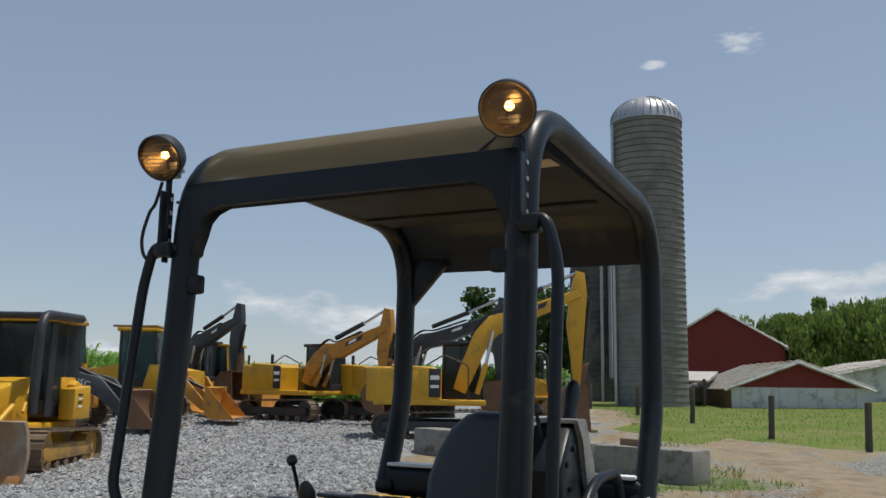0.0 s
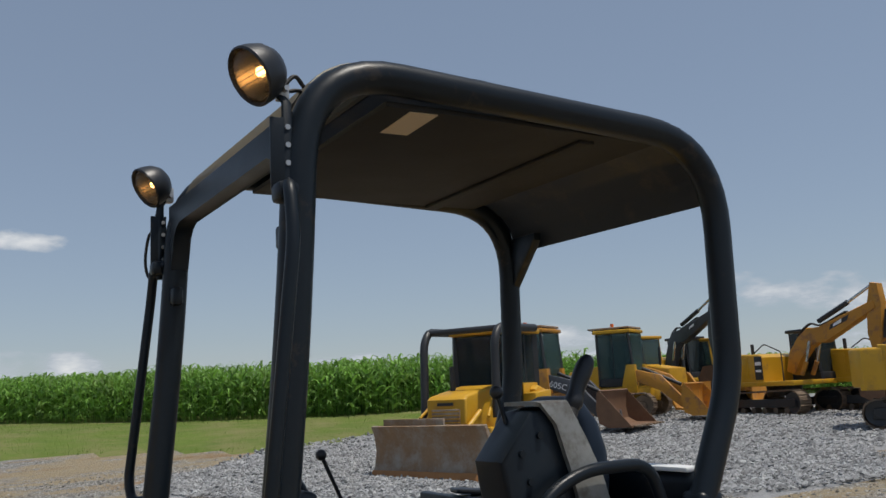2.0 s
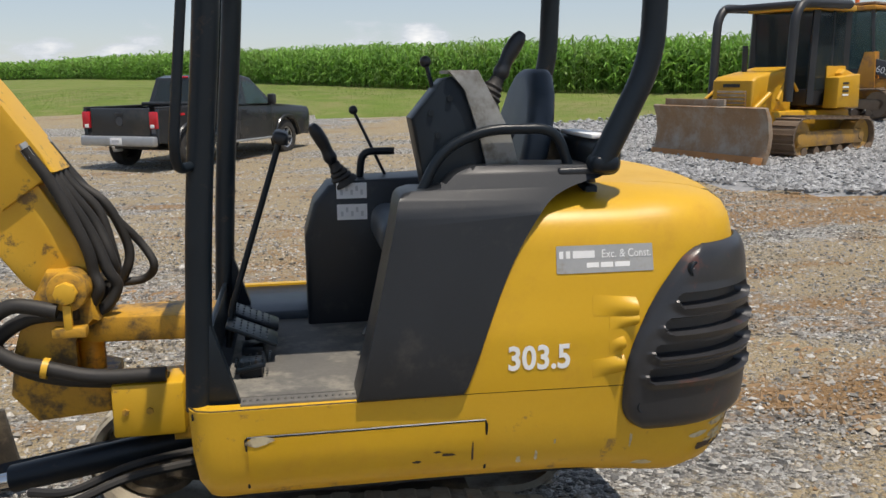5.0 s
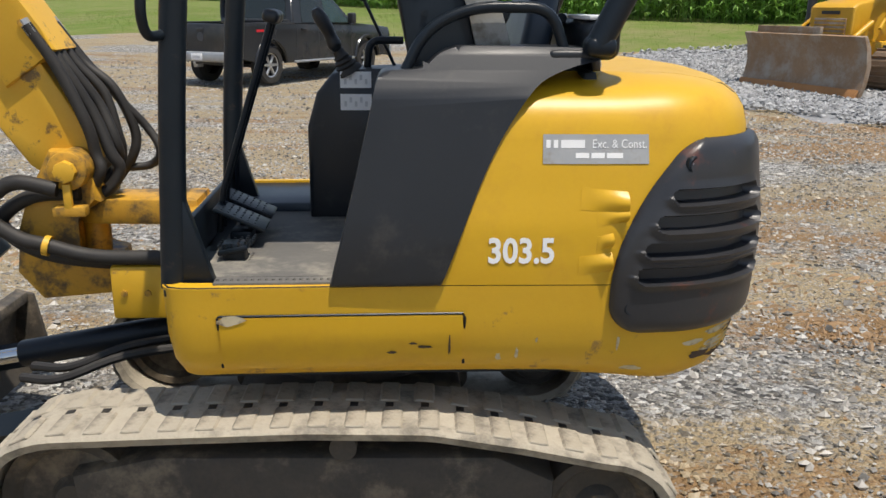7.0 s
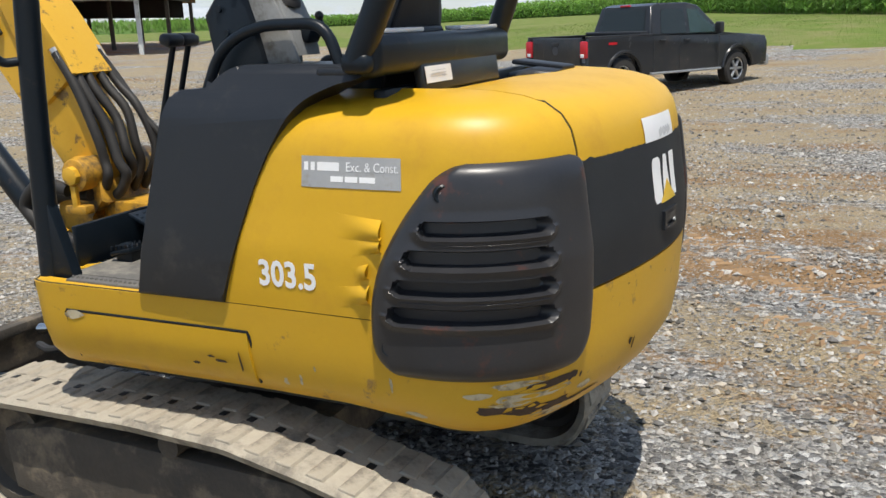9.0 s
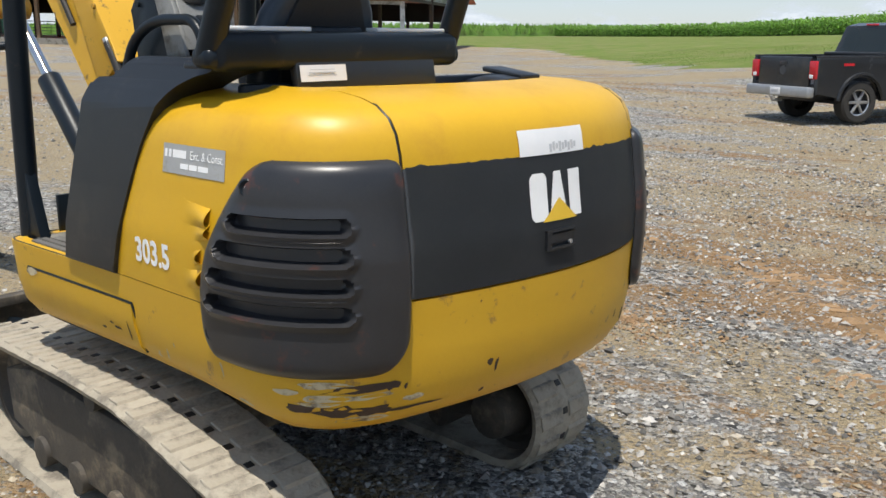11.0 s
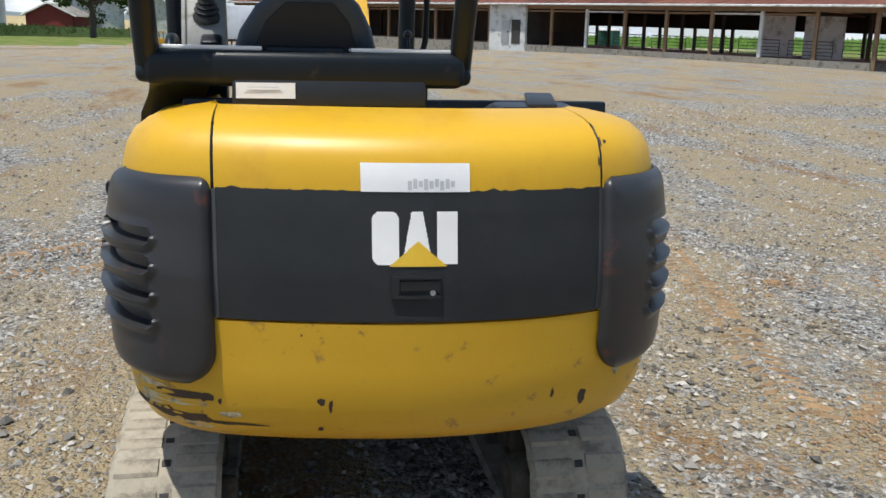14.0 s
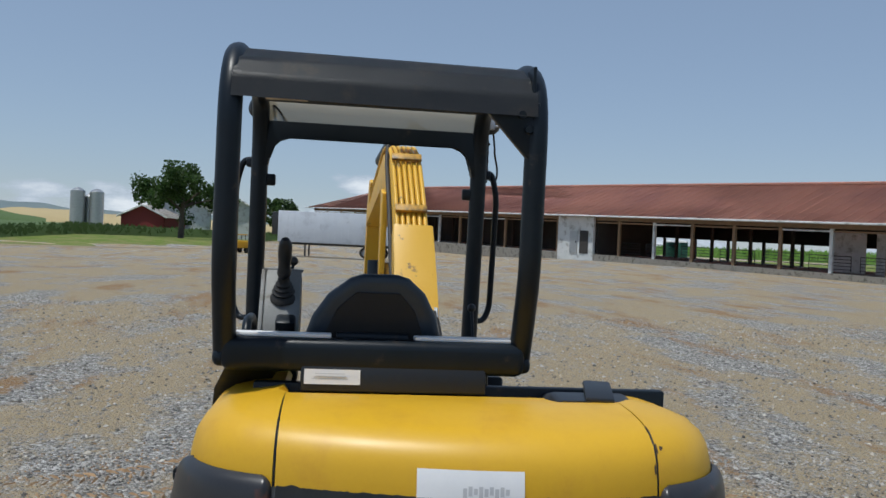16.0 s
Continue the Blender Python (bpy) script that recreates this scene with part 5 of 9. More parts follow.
for yc, side in ((-0.625, -1), (0.685, 1)):
    turn = pose(0, yc, 0, 0, 0, -2.5)
    bm = B()
    rings = []
    for i, p in enumerate(LINE):
        d = (LINE[(i + 1) % len(LINE)] - LINE[i - 1]).normalized()
        n = Vector((-d.z, 0, d.x))
        if n.dot(p - Vector((0, 0, 0.2))) < 0 and abs(p.x) < 0.7:
            n = -n
        out = Vector((d.z, 0, -d.x))
        wav = 0.0015 * math.sin(i * 2.513)
        rings.append([bm.verts.new(turn @ (p + o)) for o in (Vector((0, -0.168 - 2 * wav, 0)) + out * (-0.002 + wav), Vector((0, -0.150, 0)) + out * 0.012, Vector((0, 0.150, 0)) + out * 0.012, Vector((0, 0.165, 0)) + out * (-0.002 - wav), Vector((0, 0.155, 0)) - out * 0.028, Vector((0, -0.155, 0)) - out * 0.028)])
    for a, b in zip(rings, rings[1:] + rings[:1]):
        for j in range(6):
            bm.faces.new((a[j], b[j], b[(j + 1) % 6], a[(j + 1) % 6]))
    belt = part("rubber_track", bm, TRACK_RB, mini, "dusty worn rubber track")
    total = track_line(N_LUG)
    for i, p in enumerate(total):
        d = (total[(i + 1) % N_LUG] - total[i - 1]).normalized()
        out = Vector((d.z, 0, -d.x))
        ob = new("tread_lug", lug_mesh)
        ob.parent = belt
        rot = Matrix(((d.x, 0, out.x, 0), (0, 1, 0, 0), (d.z, 0, out.z, 0), (0, 0, 0, 1)))
        ob.matrix_basis = turn @ Matrix.Translation(p + out * 0.008) @ rot
    frame_bm = prism(B(), [(-0.78, 0.08), (-0.80, 0.30), (-0.55, 0.36), (0.45, 0.36), (0.62, 0.28), (0.62, 0.08), (0.4, 0.04), (-0.5, 0.04)], "y", -0.10, 0.10, 0.02)
    bmesh.ops.transform(frame_bm, matrix=turn, verts=frame_bm.verts)
    fr = part("track_frame", frame_bm, TRACK_DK, mini, "mud-stained dark track frame")
    for x, z, r in ((-0.82, 0.195, 0.205), (0.765, 0.16, 0.175)):
        part("idler_wheel" if x < 0 else "drive_sprocket", lathe(B(), [(-0.06, 0.0), (-0.06, 0.05), (-0.03, 0.07), (-0.035, r - 0.05), (-0.065, r - 0.03), (-0.065, r), (0.065, r), (0.065, r - 0.03), (0.035, r - 0.05), (0.03, 0.07), (0.06, 0.05), (0.06, 0.0)], turn @ Vector((x, 0, z)), turn.to_3x3() @ Vector((0, 1, 0)), 28), TRACK_DK, fr)
    part("drive_motor", cyl(B(), turn @ Vector((0.765, side * -0.06, 0.16)), turn @ Vector((0.765, side * -0.20, 0.16)), 0.11, 0.09, 24, 0.01), TRACK_DK, fr)
    for k in range(4):
        x = -0.48 + 0.30 * k
        part("bottom_roller", cyl(B(), turn @ Vector((x, -0.12, 0.045)), turn @ Vector((x, 0.12, 0.045)), 0.06, n=18, bev=0.008), TRACK_DK, fr)
    part("carrier_roller", cyl(B(), turn @ Vector((0.0, -0.12, 0.40)), turn @ Vector((0.0, 0.12, 0.40)), 0.04, n=16), TRACK_DK, fr)
part("car_body", box(B(), (0, 0.03, 0.33), (0.75, 1.15, 0.16), 0.03), TRACK_DK, mini)
dz = Matrix.Translation((-1.66, 0.10, 0)) @ pose(0, 0, 0, 0, 0, -2.5)
bm = prism(B(), [(0.06, -0.03), (0.02, 0.05), (0.0, 0.15), (0.02, 0.28), (0.06, 0.37), (0.085, 0.36), (0.05, 0.27), (0.03, 0.15), (0.05, 0.05), (0.085, -0.03)], "y", -0.80, 0.80, 0.004)
bmesh.ops.transform(bm, matrix=dz, verts=bm.verts)
blade = part("dozer_blade", bm, TRACK_DK, mini, "worn dark dozer blade")
for y in (-0.80, 0.775):
    bm = prism(B(), [(0.06, -0.03), (0.0, 0.15), (0.05, 0.37), (0.13, 0.35), (0.19, 0.02), (0.17, -0.03)], "y", y, y + 0.025, 0.003)
    bmesh.ops.transform(bm, matrix=dz, verts=bm.verts)
    part("blade_end", bm, TRACK_DK, blade)
part("blade_rib", box(B(), (-1.585, 0.10, 0.34), (0.07, 1.55, 0.05), 0.008, (0, 0, -2.5)), TRACK_DK, blade)
for y in (-0.33, 0.42):
    part("blade_arm", tube(B(), [(-1.60, y, 0.20), (-1.0, y, 0.30), (-0.45, y, 0.36)], 0.055, 4), BLACK_ST, mini)
bc = part("blade_cylinder", cyl(B(), (-0.55, 0.06, 0.50), (-1.22, 0.06, 0.385), 0.05, n=18, bev=0.006), BLACK_ST, mini)
part("rod", cyl(B(), (-1.22, 0.06, 0.385), (-1.44, 0.06, 0.347), 0.028, n=14), CHROME, bc)
for y in (-0.16, -0.06):
    part("hydraulic_hose", tube(B(), curve_points([(-0.5, y, 0.50), (-0.75, y - 0.1, 0.50), (-0.95, y - 0.14, 0.44), (-1.1, y - 0.08, 0.42)], 6), 0.016, 8), RUBBER, mini)

# ---- things round the yard: materials ----
CONCRETE = surface("weathered_concrete", (0.20, 0.19, 0.165), (0.32, 0.30, 0.265), 0.9, scale=3, fine=40, bump=0.3, c=(0.10, 0.095, 0.075), cover=0.3, cscale=3)
STAVE = surface("grey_concrete_staves", (0.17, 0.17, 0.155), (0.27, 0.265, 0.245), 0.9, scale=0.9, fine=12, bump=0.3, size=0.03, c=(0.115, 0.113, 0.10), cover=0.30, cscale=0.6, sharp=0.2)
DARK_STAVE = surface("dark_concrete_staves", (0.09, 0.088, 0.08), (0.15, 0.145, 0.13), 0.9, scale=0.9, fine=12, bump=0.3, size=0.03, c=(0.06, 0.055, 0.05), cover=0.4, cscale=0.6)
DOME = surface("galvanised_dome", (0.36, 0.37, 0.38), (0.48, 0.49, 0.5), 0.38, 0.7, scale=2, fine=20, bump=0.05)
RED_BARN = surface("red_barn_cladding", (0.16, 0.018, 0.016), (0.22, 0.03, 0.025), 0.75, scale=1.2, fine=20, bump=0.1, size=0.02)
WHITE_WALL = surface("streaked_white_wall", (0.50, 0.53, 0.53), (0.66, 0.67, 0.66), 0.8, scale=1.0, fine=12, bump=0.1, c=(0.30, 0.30, 0.28), cover=0.25, cscale=1.6)
PALE_ROOF = surface("pale_metal_roof", (0.42, 0.40, 0.36), (0.55, 0.53, 0.49), 0.55, 0.1, scale=0.7, fine=10, bump=0.05, c=(0.34, 0.28, 0.20), cover=0.25, cscale=0.8)
RED_ROOF = surface("red_brown_metal_roof", (0.40, 0.175, 0.120), (0.46, 0.215, 0.155), 0.5, 0.0, scale=0.25, fine=6, bump=0.05, c=(0.33, 0.14, 0.11), cover=0.4, cscale=0.12)
WOOD = surface("weathered_timber", (0.16, 0.10, 0.055), (0.27, 0.18, 0.105), 0.8, scale=3, fine=30, bump=0.2)
# near-black tone: the shade inside the open barn put into the colour
DARK_IN = surface("painted_interior_shade", (0.030, 0.028, 0.026), (0.06, 0.055, 0.05), 0.9, scale=1, fine=9, bump=0.1)
DARK_WOOD = surface("old_fence_post", (0.05, 0.042, 0.034), (0.11, 0.095, 0.075), 0.9, scale=8, fine=40, bump=0.3)
DIRT_ROAD = surface("pale_dirt_track", (0.205, 0.152, 0.096), (0.32, 0.252, 0.168), 0.95, scale=1.4, fine=22, bump=0.5, size=0.03, c=(0.17, 0.13, 0.085), cover=0.35, cscale=1.6)
STONE_HEAP = surface("crushed_limestone_bed", (0.17, 0.175, 0.18), (0.36, 0.36, 0.36), 0.9, scale=3, fine=16, bump=0.8, size=0.05)
MACHINE_Y = surface("machine_yellow", (0.55, 0.295, 0.012), (0.62, 0.34, 0.02), 0.42, scale=1.5, fine=40, bump=0.03, c=(0.36, 0.20, 0.04), cover=0.12, cscale=2.5)
MACHINE_O = surface("faded_orange_yellow", (0.46, 0.20, 0.02), (0.54, 0.25, 0.03), 0.55, scale=1.5, fine=40, bump=0.05, c=(0.28, 0.13, 0.05), cover=0.25, cscale=3)
MACHINE_K = surface("machine_black", (0.016, 0.017, 0.019), (0.032, 0.033, 0.036), 0.45, scale=2, fine=50, bump=0.05)
MACHINE_G = surface("machine_dark_grey", (0.035, 0.038, 0.044), (0.058, 0.062, 0.07), 0.45, scale=2, fine=50, bump=0.05)
MUD_Y = surface("muddy_yellow_paint", (0.36, 0.19, 0.03), (0.46, 0.26, 0.05), 0.7, scale=3, fine=30, bump=0.15, c=(0.20, 0.13, 0.07), cover=0.45, cscale=2.5)
RUST = surface("rusted_blade_steel", (0.20, 0.115, 0.055), (0.33, 0.21, 0.12), 0.7, 0.2, scale=2.5, fine=30, bump=0.15, c=(0.34, 0.30, 0.25), cover=0.35, cscale=2.2, sharp=0.15)
BLADE_EDGE = surface("orange_rust", (0.30, 0.13, 0.04), (0.40, 0.19, 0.07), 0.8, scale=4, fine=30, bump=0.2)
RUST_B = surface("brown_bucket_steel", (0.13, 0.065, 0.035), (0.22, 0.12, 0.065), 0.7, 0.1, scale=3, fine=30, bump=0.15)
SHOE = surface("brown_track_shoes", (0.13, 0.09, 0.06), (0.22, 0.16, 0.11), 0.75, 0.2, scale=4, fine=40, bump=0.25)
TRUCK_G = surface("dark_grey_car_paint", (0.028, 0.030, 0.033), (0.036, 0.038, 0.041), 0.24, 0.3, scale=2, fine=60, bump=0.0, c=(0.06, 0.055, 0.05), cover=0.1, cscale=1.2, spec=0.6)
TYRE = surface("tyre_rubber", (0.02, 0.019, 0.018), (0.045, 0.042, 0.038), 0.85, scale=8, fine=60, bump=0.2)
ALLOY = surface("alloy_rim", (0.42, 0.43, 0.44), (0.55, 0.56, 0.57), 0.32, 0.8, scale=8, fine=60, bump=0.0)
TAIL_RED = plain("red_tail_lamp", (0.55, 0.02, 0.03), 0.15)
TRAILER_W = surface("pale_blue_grey_panel", (0.50, 0.54, 0.60), (0.60, 0.64, 0.69), 0.45, scale=0.5, fine=9, bump=0.02, c=(0.42, 0.45, 0.50), cover=0.2, cscale=0.7)
BARK = surface("grey_brown_bark", (0.055, 0.045, 0.035), (0.12, 0.10, 0.08), 0.95, scale=4, fine=30, bump=0.5, size=0.03)
CORN_LEAF = surface("corn_leaf", (0.140, 0.290, 0.040), (0.230, 0.42, 0.080), 0.55, scale=0.35, fine=9, bump=0.0, c=(0.16, 0.24, 0.06), cover=0.2, cscale=0.5, rand=0.35)
LEAF = surface("broadleaf_green", (0.030, 0.070, 0.014), (0.065, 0.12, 0.026), 0.6, scale=0.5, fine=8, bump=0.0, rand=0.4)
WILLOW = surface("willow_green", (0.14, 0.22, 0.042), (0.22, 0.31, 0.07), 0.6, scale=0.4, fine=8, bump=0.0, rand=0.35)
GRASS = surface("grass_blades", (0.12, 0.21, 0.032), (0.20, 0.29, 0.060), 0.7, scale=0.6, fine=6, bump=0.0, rand=0.35)
for leaf_mat in (CORN_LEAF, LEAF, WILLOW, GRASS):
    leafy(leaf_mat)
FAR_CROP = surface("distant_green_crop", (0.045, 0.085, 0.020), (0.085, 0.135, 0.035), 0.9, scale=0.08, fine=2.5, bump=0.4, size=0.2)
TAN_FIELD = surface("ripe_tan_field", (0.34, 0.26, 0.13), (0.44, 0.35, 0.18), 0.95, scale=0.02, fine=0.5, bump=0.0)
BLUE_HILL = surface("hazy_wooded_hill", (0.12, 0.16, 0.17), (0.15, 0.19, 0.19), 1.0, scale=0.01, fine=0.08, bump=0.0)


def strip(name, line, widths, material, label, category, lift=0.02, kind="structure", n=6):
    """A ribbon draped on the ground along a line, with uneven edges."""
    pts = curve_points([(x, y, 0) for x, y in line], 10)
    bm = B()
    rows = []
    for i, p in enumerate(pts):
        d = (pts[min(i + 1, len(pts) - 1)] - pts[max(i - 1, 0)]).normalized()
        s = Vector((-d.y, d.x, 0))
        t = i / (len(pts) - 1) * (len(widths) - 1)
        k = min(int(t), len(widths) - 2)
        w = widths[k] + (widths[k + 1] - widths[k]) * (t - k)
        row = []
        for j in range(n + 1):
            o = (j / n - 0.5) * w * (1 + 0.16 * noise.noise((p.x * 0.7, p.y * 0.7, j)))
            q = p + s * o
            edge = min(j, n - j) / (n / 2)
            row.append(bm.verts.new((q.x, q.y, land(q.x, q.y) - 0.03 + (lift + 0.03) * min(1, edge * 1.6))))
        rows.append(row)
    for a, b in zip(rows, rows[1:]):
        for j in range(n):
            bm.faces.new((a[j], b[j], b[j + 1], a[j + 1]))
    return tagged(solid(name, bm, material, 60), label, category, kind=kind)


def region(name, poly, material, label, category, lift=0.03, step=1.5, rough=0.6, kind="structure", far=None):
    """A patch of ground cover inside a polygon, draped on the land, with a ragged edge."""
    xs, ys = [p[0] for p in poly], [p[1] for p in poly]

    def inside(x, y):
        x += rough * noise.noise((x * 0.5, y * 0.5, 7))
        y += rough * noise.noise((x * 0.5, y * 0.5, 9))
        c = False
        for (x0, y0), (x1, y1) in zip(poly, poly[1:] + poly[:1]):
            if (y0 > y) != (y1 > y) and x < (x1 - x0) * (y - y0) / (y1 - y0) + x0:
                c = not c
        return c

    nx, ny = int((max(xs) - min(xs)) / step) + 2, int((max(ys) - min(ys)) / step) + 2
    bm, store = B(), {}
    keep = [[inside(min(xs) + i * step, min(ys) + j * step) for j in range(ny)] for i in range(nx)]

    def vert(i, j):
        if (i, j) not in store:
            x, y = min(xs) + i * step, min(ys) + j * step
            h = land(x, y) + (lift if keep[i][j] else -0.05)
            store[i, j] = bm.verts.new((x, y, h))
        return store[i, j]

    for i in range(nx - 1):
        for j in range(ny - 1):
            if keep[i][j] or keep[i + 1][j] or keep[i][j + 1] or keep[i + 1][j + 1]:
                bm.faces.new((vert(i, j), vert(i + 1, j), vert(i + 1, j + 1), vert(i, j + 1)))
    return tagged(solid(name, bm, material, 80), label, category, kind=kind), inside


VERGE_SOIL = surface("weedy_gravel_soil", (0.17, 0.155, 0.115), (0.27, 0.245, 0.19), 0.95, scale=2.5, fine=40, bump=0.6, size=0.02, c=(0.10, 0.145, 0.035), cover=0.5, cscale=1.6, sharp=0.12, spec=0.15)
# lawn behind the truck, limestone bed under the machines, dirt track, grass by the silos
LAWN = [(-150, 14), (-90, 38), (-52, 58), (-36, 54), (-21, 38), (-11, 27), (-2, 26), (3, 24.5), (5.5, 22.5), (8.5, 21), (12, 22), (18, 26), (60, 24), (90, 60), (20, 130), (-60, 160), (-120, 130)]
_, on_lawn = region("lawn", LAWN, GRASS_SOIL, "mown green grass beside the corn", "grass", 0.05, 1.0)
BED = [(2.6, 17), (4.2, 12.5), (6.0, 9.8), (8.5, 7.4), (12.5, 6.0), (15.5, 8.4), (18.5, 9.4), (30, 8), (45, 14), (52, 26), (40, 30), (20, 26), (12, 22), (7.5, 21.5)]
_, on_bed = region("stone_bed", BED, STONE_HEAP, "loose grey crushed limestone", "gravel", 0.05, 0.8)
MEADOW = [(22, 4.2), (26, 2.4), (24, -2), (40, -10), (90, -40), (130, -10), (130, 40), (70, 40), (42, 11)]
_, on_meadow = region("meadow", MEADOW, GRASS_SOIL, "green grass below the silos and barn", "grass", 0.04, 1.6)
_, on_verge = region("verge", [(11.5, 2.5), (15, 0.2), (17.5, 1.6), (20, 5), (19.5, 9), (16, 7.5), (13, 5)], VERGE_SOIL, "patchy weeds beside the concrete blocks", "grass", 0.015, 0.5, 1.2)
strip("dirt_track", [(60, 14), (39, 10), (30, 5), (22, 1.4), (16, -1.0), (10, -4), (2, -8), (-12, -12)], [2.6, 2.6, 2.4, 2.6, 3.4, 5], DIRT_ROAD, "pale dirt track across the yard", "road", 0.03)


def tufts(name, poly_test, box_, count, h, material, label, seed, near=None, cat="grass"):
    """Grass as one mesh of small bent blades."""
    rng = np.random.default_rng(seed)
    x0, x1, y0, y1 = box_
    verts, faces = [], []
    tries = 0
    while len(faces) < count and tries < count * 12:
        tries += 1
        x, y = rng.uniform(x0, x1), rng.uniform(y0, y1)
        if not poly_test(x, y):
            continue
        z = land(x, y) + 0.02
        a, hh, w = rng.uniform(0, 6.28), h * rng.uniform(0.4, 1.2), h * rng.uniform(0.07, 0.15)
        lx, ly = rng.normal(0, 0.35 * h, 2)
        i = len(verts)
        verts += [(x - w * math.cos(a), y - w * math.sin(a), z - 0.02), (x + w * math.cos(a), y + w * math.sin(a), z - 0.02), (x + lx, y + ly, z + hh)]
        faces.append((i, i + 1, i + 2))
    me = bpy.data.meshes.new(name)
    me.from_pydata(verts, [], faces)
    me.materials.append(material)
    return tagged(new(name, me), label, cat, kind="stuff")


tufts("lawn_grass", on_lawn, (-22, 30, 20, 48), 60000, 0.085, GRASS, "short green lawn blades", 1)
tufts("meadow_grass", on_meadow, (22, 60, -14, 14), 22000, 0.12, GRASS, "green meadow blades", 2)
tufts("verge_weeds", on_verge, (11, 21, 0, 10), 3600, 0.09, GRASS, "patchy green weeds", 3)


def stones(name, test, box_, count, size, material, label, seed, centre=None, spread=None, sink=0.25):
    """Loose stones as one mesh of rough lumps."""
    rng = np.random.default_rng(seed)
    base = np.array([(1, 0, 0), (-1, 0, 0), (0, 1, 0), (0, -1, 0), (0, 0, 1), (0, 0, -1)], float)
    tri = np.array([(0, 2, 4), (2, 1, 4), (1, 3, 4), (3, 0, 4), (2, 0, 5), (1, 2, 5), (3, 1, 5), (0, 3, 5)])
    vs, fs, n, tries = [], [], 0, 0
    while n < count and tries < count * 15:
        tries += 1
        if centre is None:
            x, y = rng.uniform(box_[0], box_[1]), rng.uniform(box_[2], box_[3])
        else:
            a, r = rng.uniform(0, 6.283), abs(rng.normal(0, spread))
            x, y = centre[0] + r * math.cos(a), centre[1] + r * math.sin(a)
        if test and not test(x, y):
            continue
        s = size * rng.uniform(0.45, 1.5)
        p = base * rng.uniform(0.55, 1.25, (6, 1)) * s * np.array([rng.uniform(0.8, 1.3), rng.uniform(0.8, 1.3), rng.uniform(0.5, 0.9)])
        a = rng.uniform(0, 6.283)
        c, sn = math.cos(a), math.sin(a)
        p = p @ np.array([[c, sn, 0], [-sn, c, 0], [0, 0, 1]])
        tilt = rng.uniform(-0.5, 0.5)
        p = p @ np.array([[1, 0, 0], [0, math.cos(tilt), math.sin(tilt)], [0, -math.sin(tilt), math.cos(tilt)]])
        vs.append(p + (x, y, land(x, y) + (0.05 if test is on_bed else 0.0) + s * (0.5 - sink)))
        fs.append(tri + 6 * n)
        n += 1
    me = bpy.data.meshes.new(name)
    me.from_pydata(np.concatenate(vs).tolist(), [], np.concatenate(fs).tolist())
    me.materials.append(material)
    return tagged(new(name, me), label, "gravel", kind="stuff")


PEBBLE = surface("mixed_gravel_stones", (0.20, 0.19, 0.172), (0.42, 0.40, 0.365), 0.85, scale=6, fine=40, bump=0.2, c=(0.30, 0.24, 0.155), cover=0.25, cscale=1.2, rand=0.75)
LIMESTONE = surface("crushed_limestone", (0.20, 0.205, 0.21), (0.36, 0.36, 0.355), 0.85, scale=3, fine=20, bump=0.3, rand=0.5)
stones("yard_gravel", None, (-4.5, 6.5, -3.2, 9), 60000, 0.012, PEBBLE, "small loose grey and brown yard gravel", 4, sink=0.3)
stones("scattered_gravel", None, (-18, 14, -7, 21), 40000, 0.022, PEBBLE, "scattered grey and brown gravel", 5, sink=0.3)
stones("limestone_heap", on_bed, (2.5, 30, 6, 27), 24000, 0.048, LIMESTONE, "broken grey limestone", 6, sink=0.2)
stones("limestone_chips", on_bed, (2.5, 16, 6, 20), 26000, 0.034, LIMESTONE, "small broken grey limestone chips", 7, sink=0.2)
CLAY = surface("dry_clay_clods", (0.24, 0.145, 0.072), (0.37, 0.25, 0.14), 0.95, scale=6, fine=30, bump=0.4, rand=0.25)
for k, (cx, cy, sp, cnt) in enumerate(((0.25, 2.5, 0.35, 260), (2.4, 3.2, 0.5, 240), (-1.6, -0.9, 0.35, 200), (3.6, 0.9, 0.5, 200), (7.3, 10.5, 0.6, 220), (-2.2, 3.4, 0.6, 240))):
    stones("clay_clods", None, None, cnt * 2, 0.012, CLAY, "broken clods of dry brown clay", 20 + k, (cx, cy), sp, 0.15)



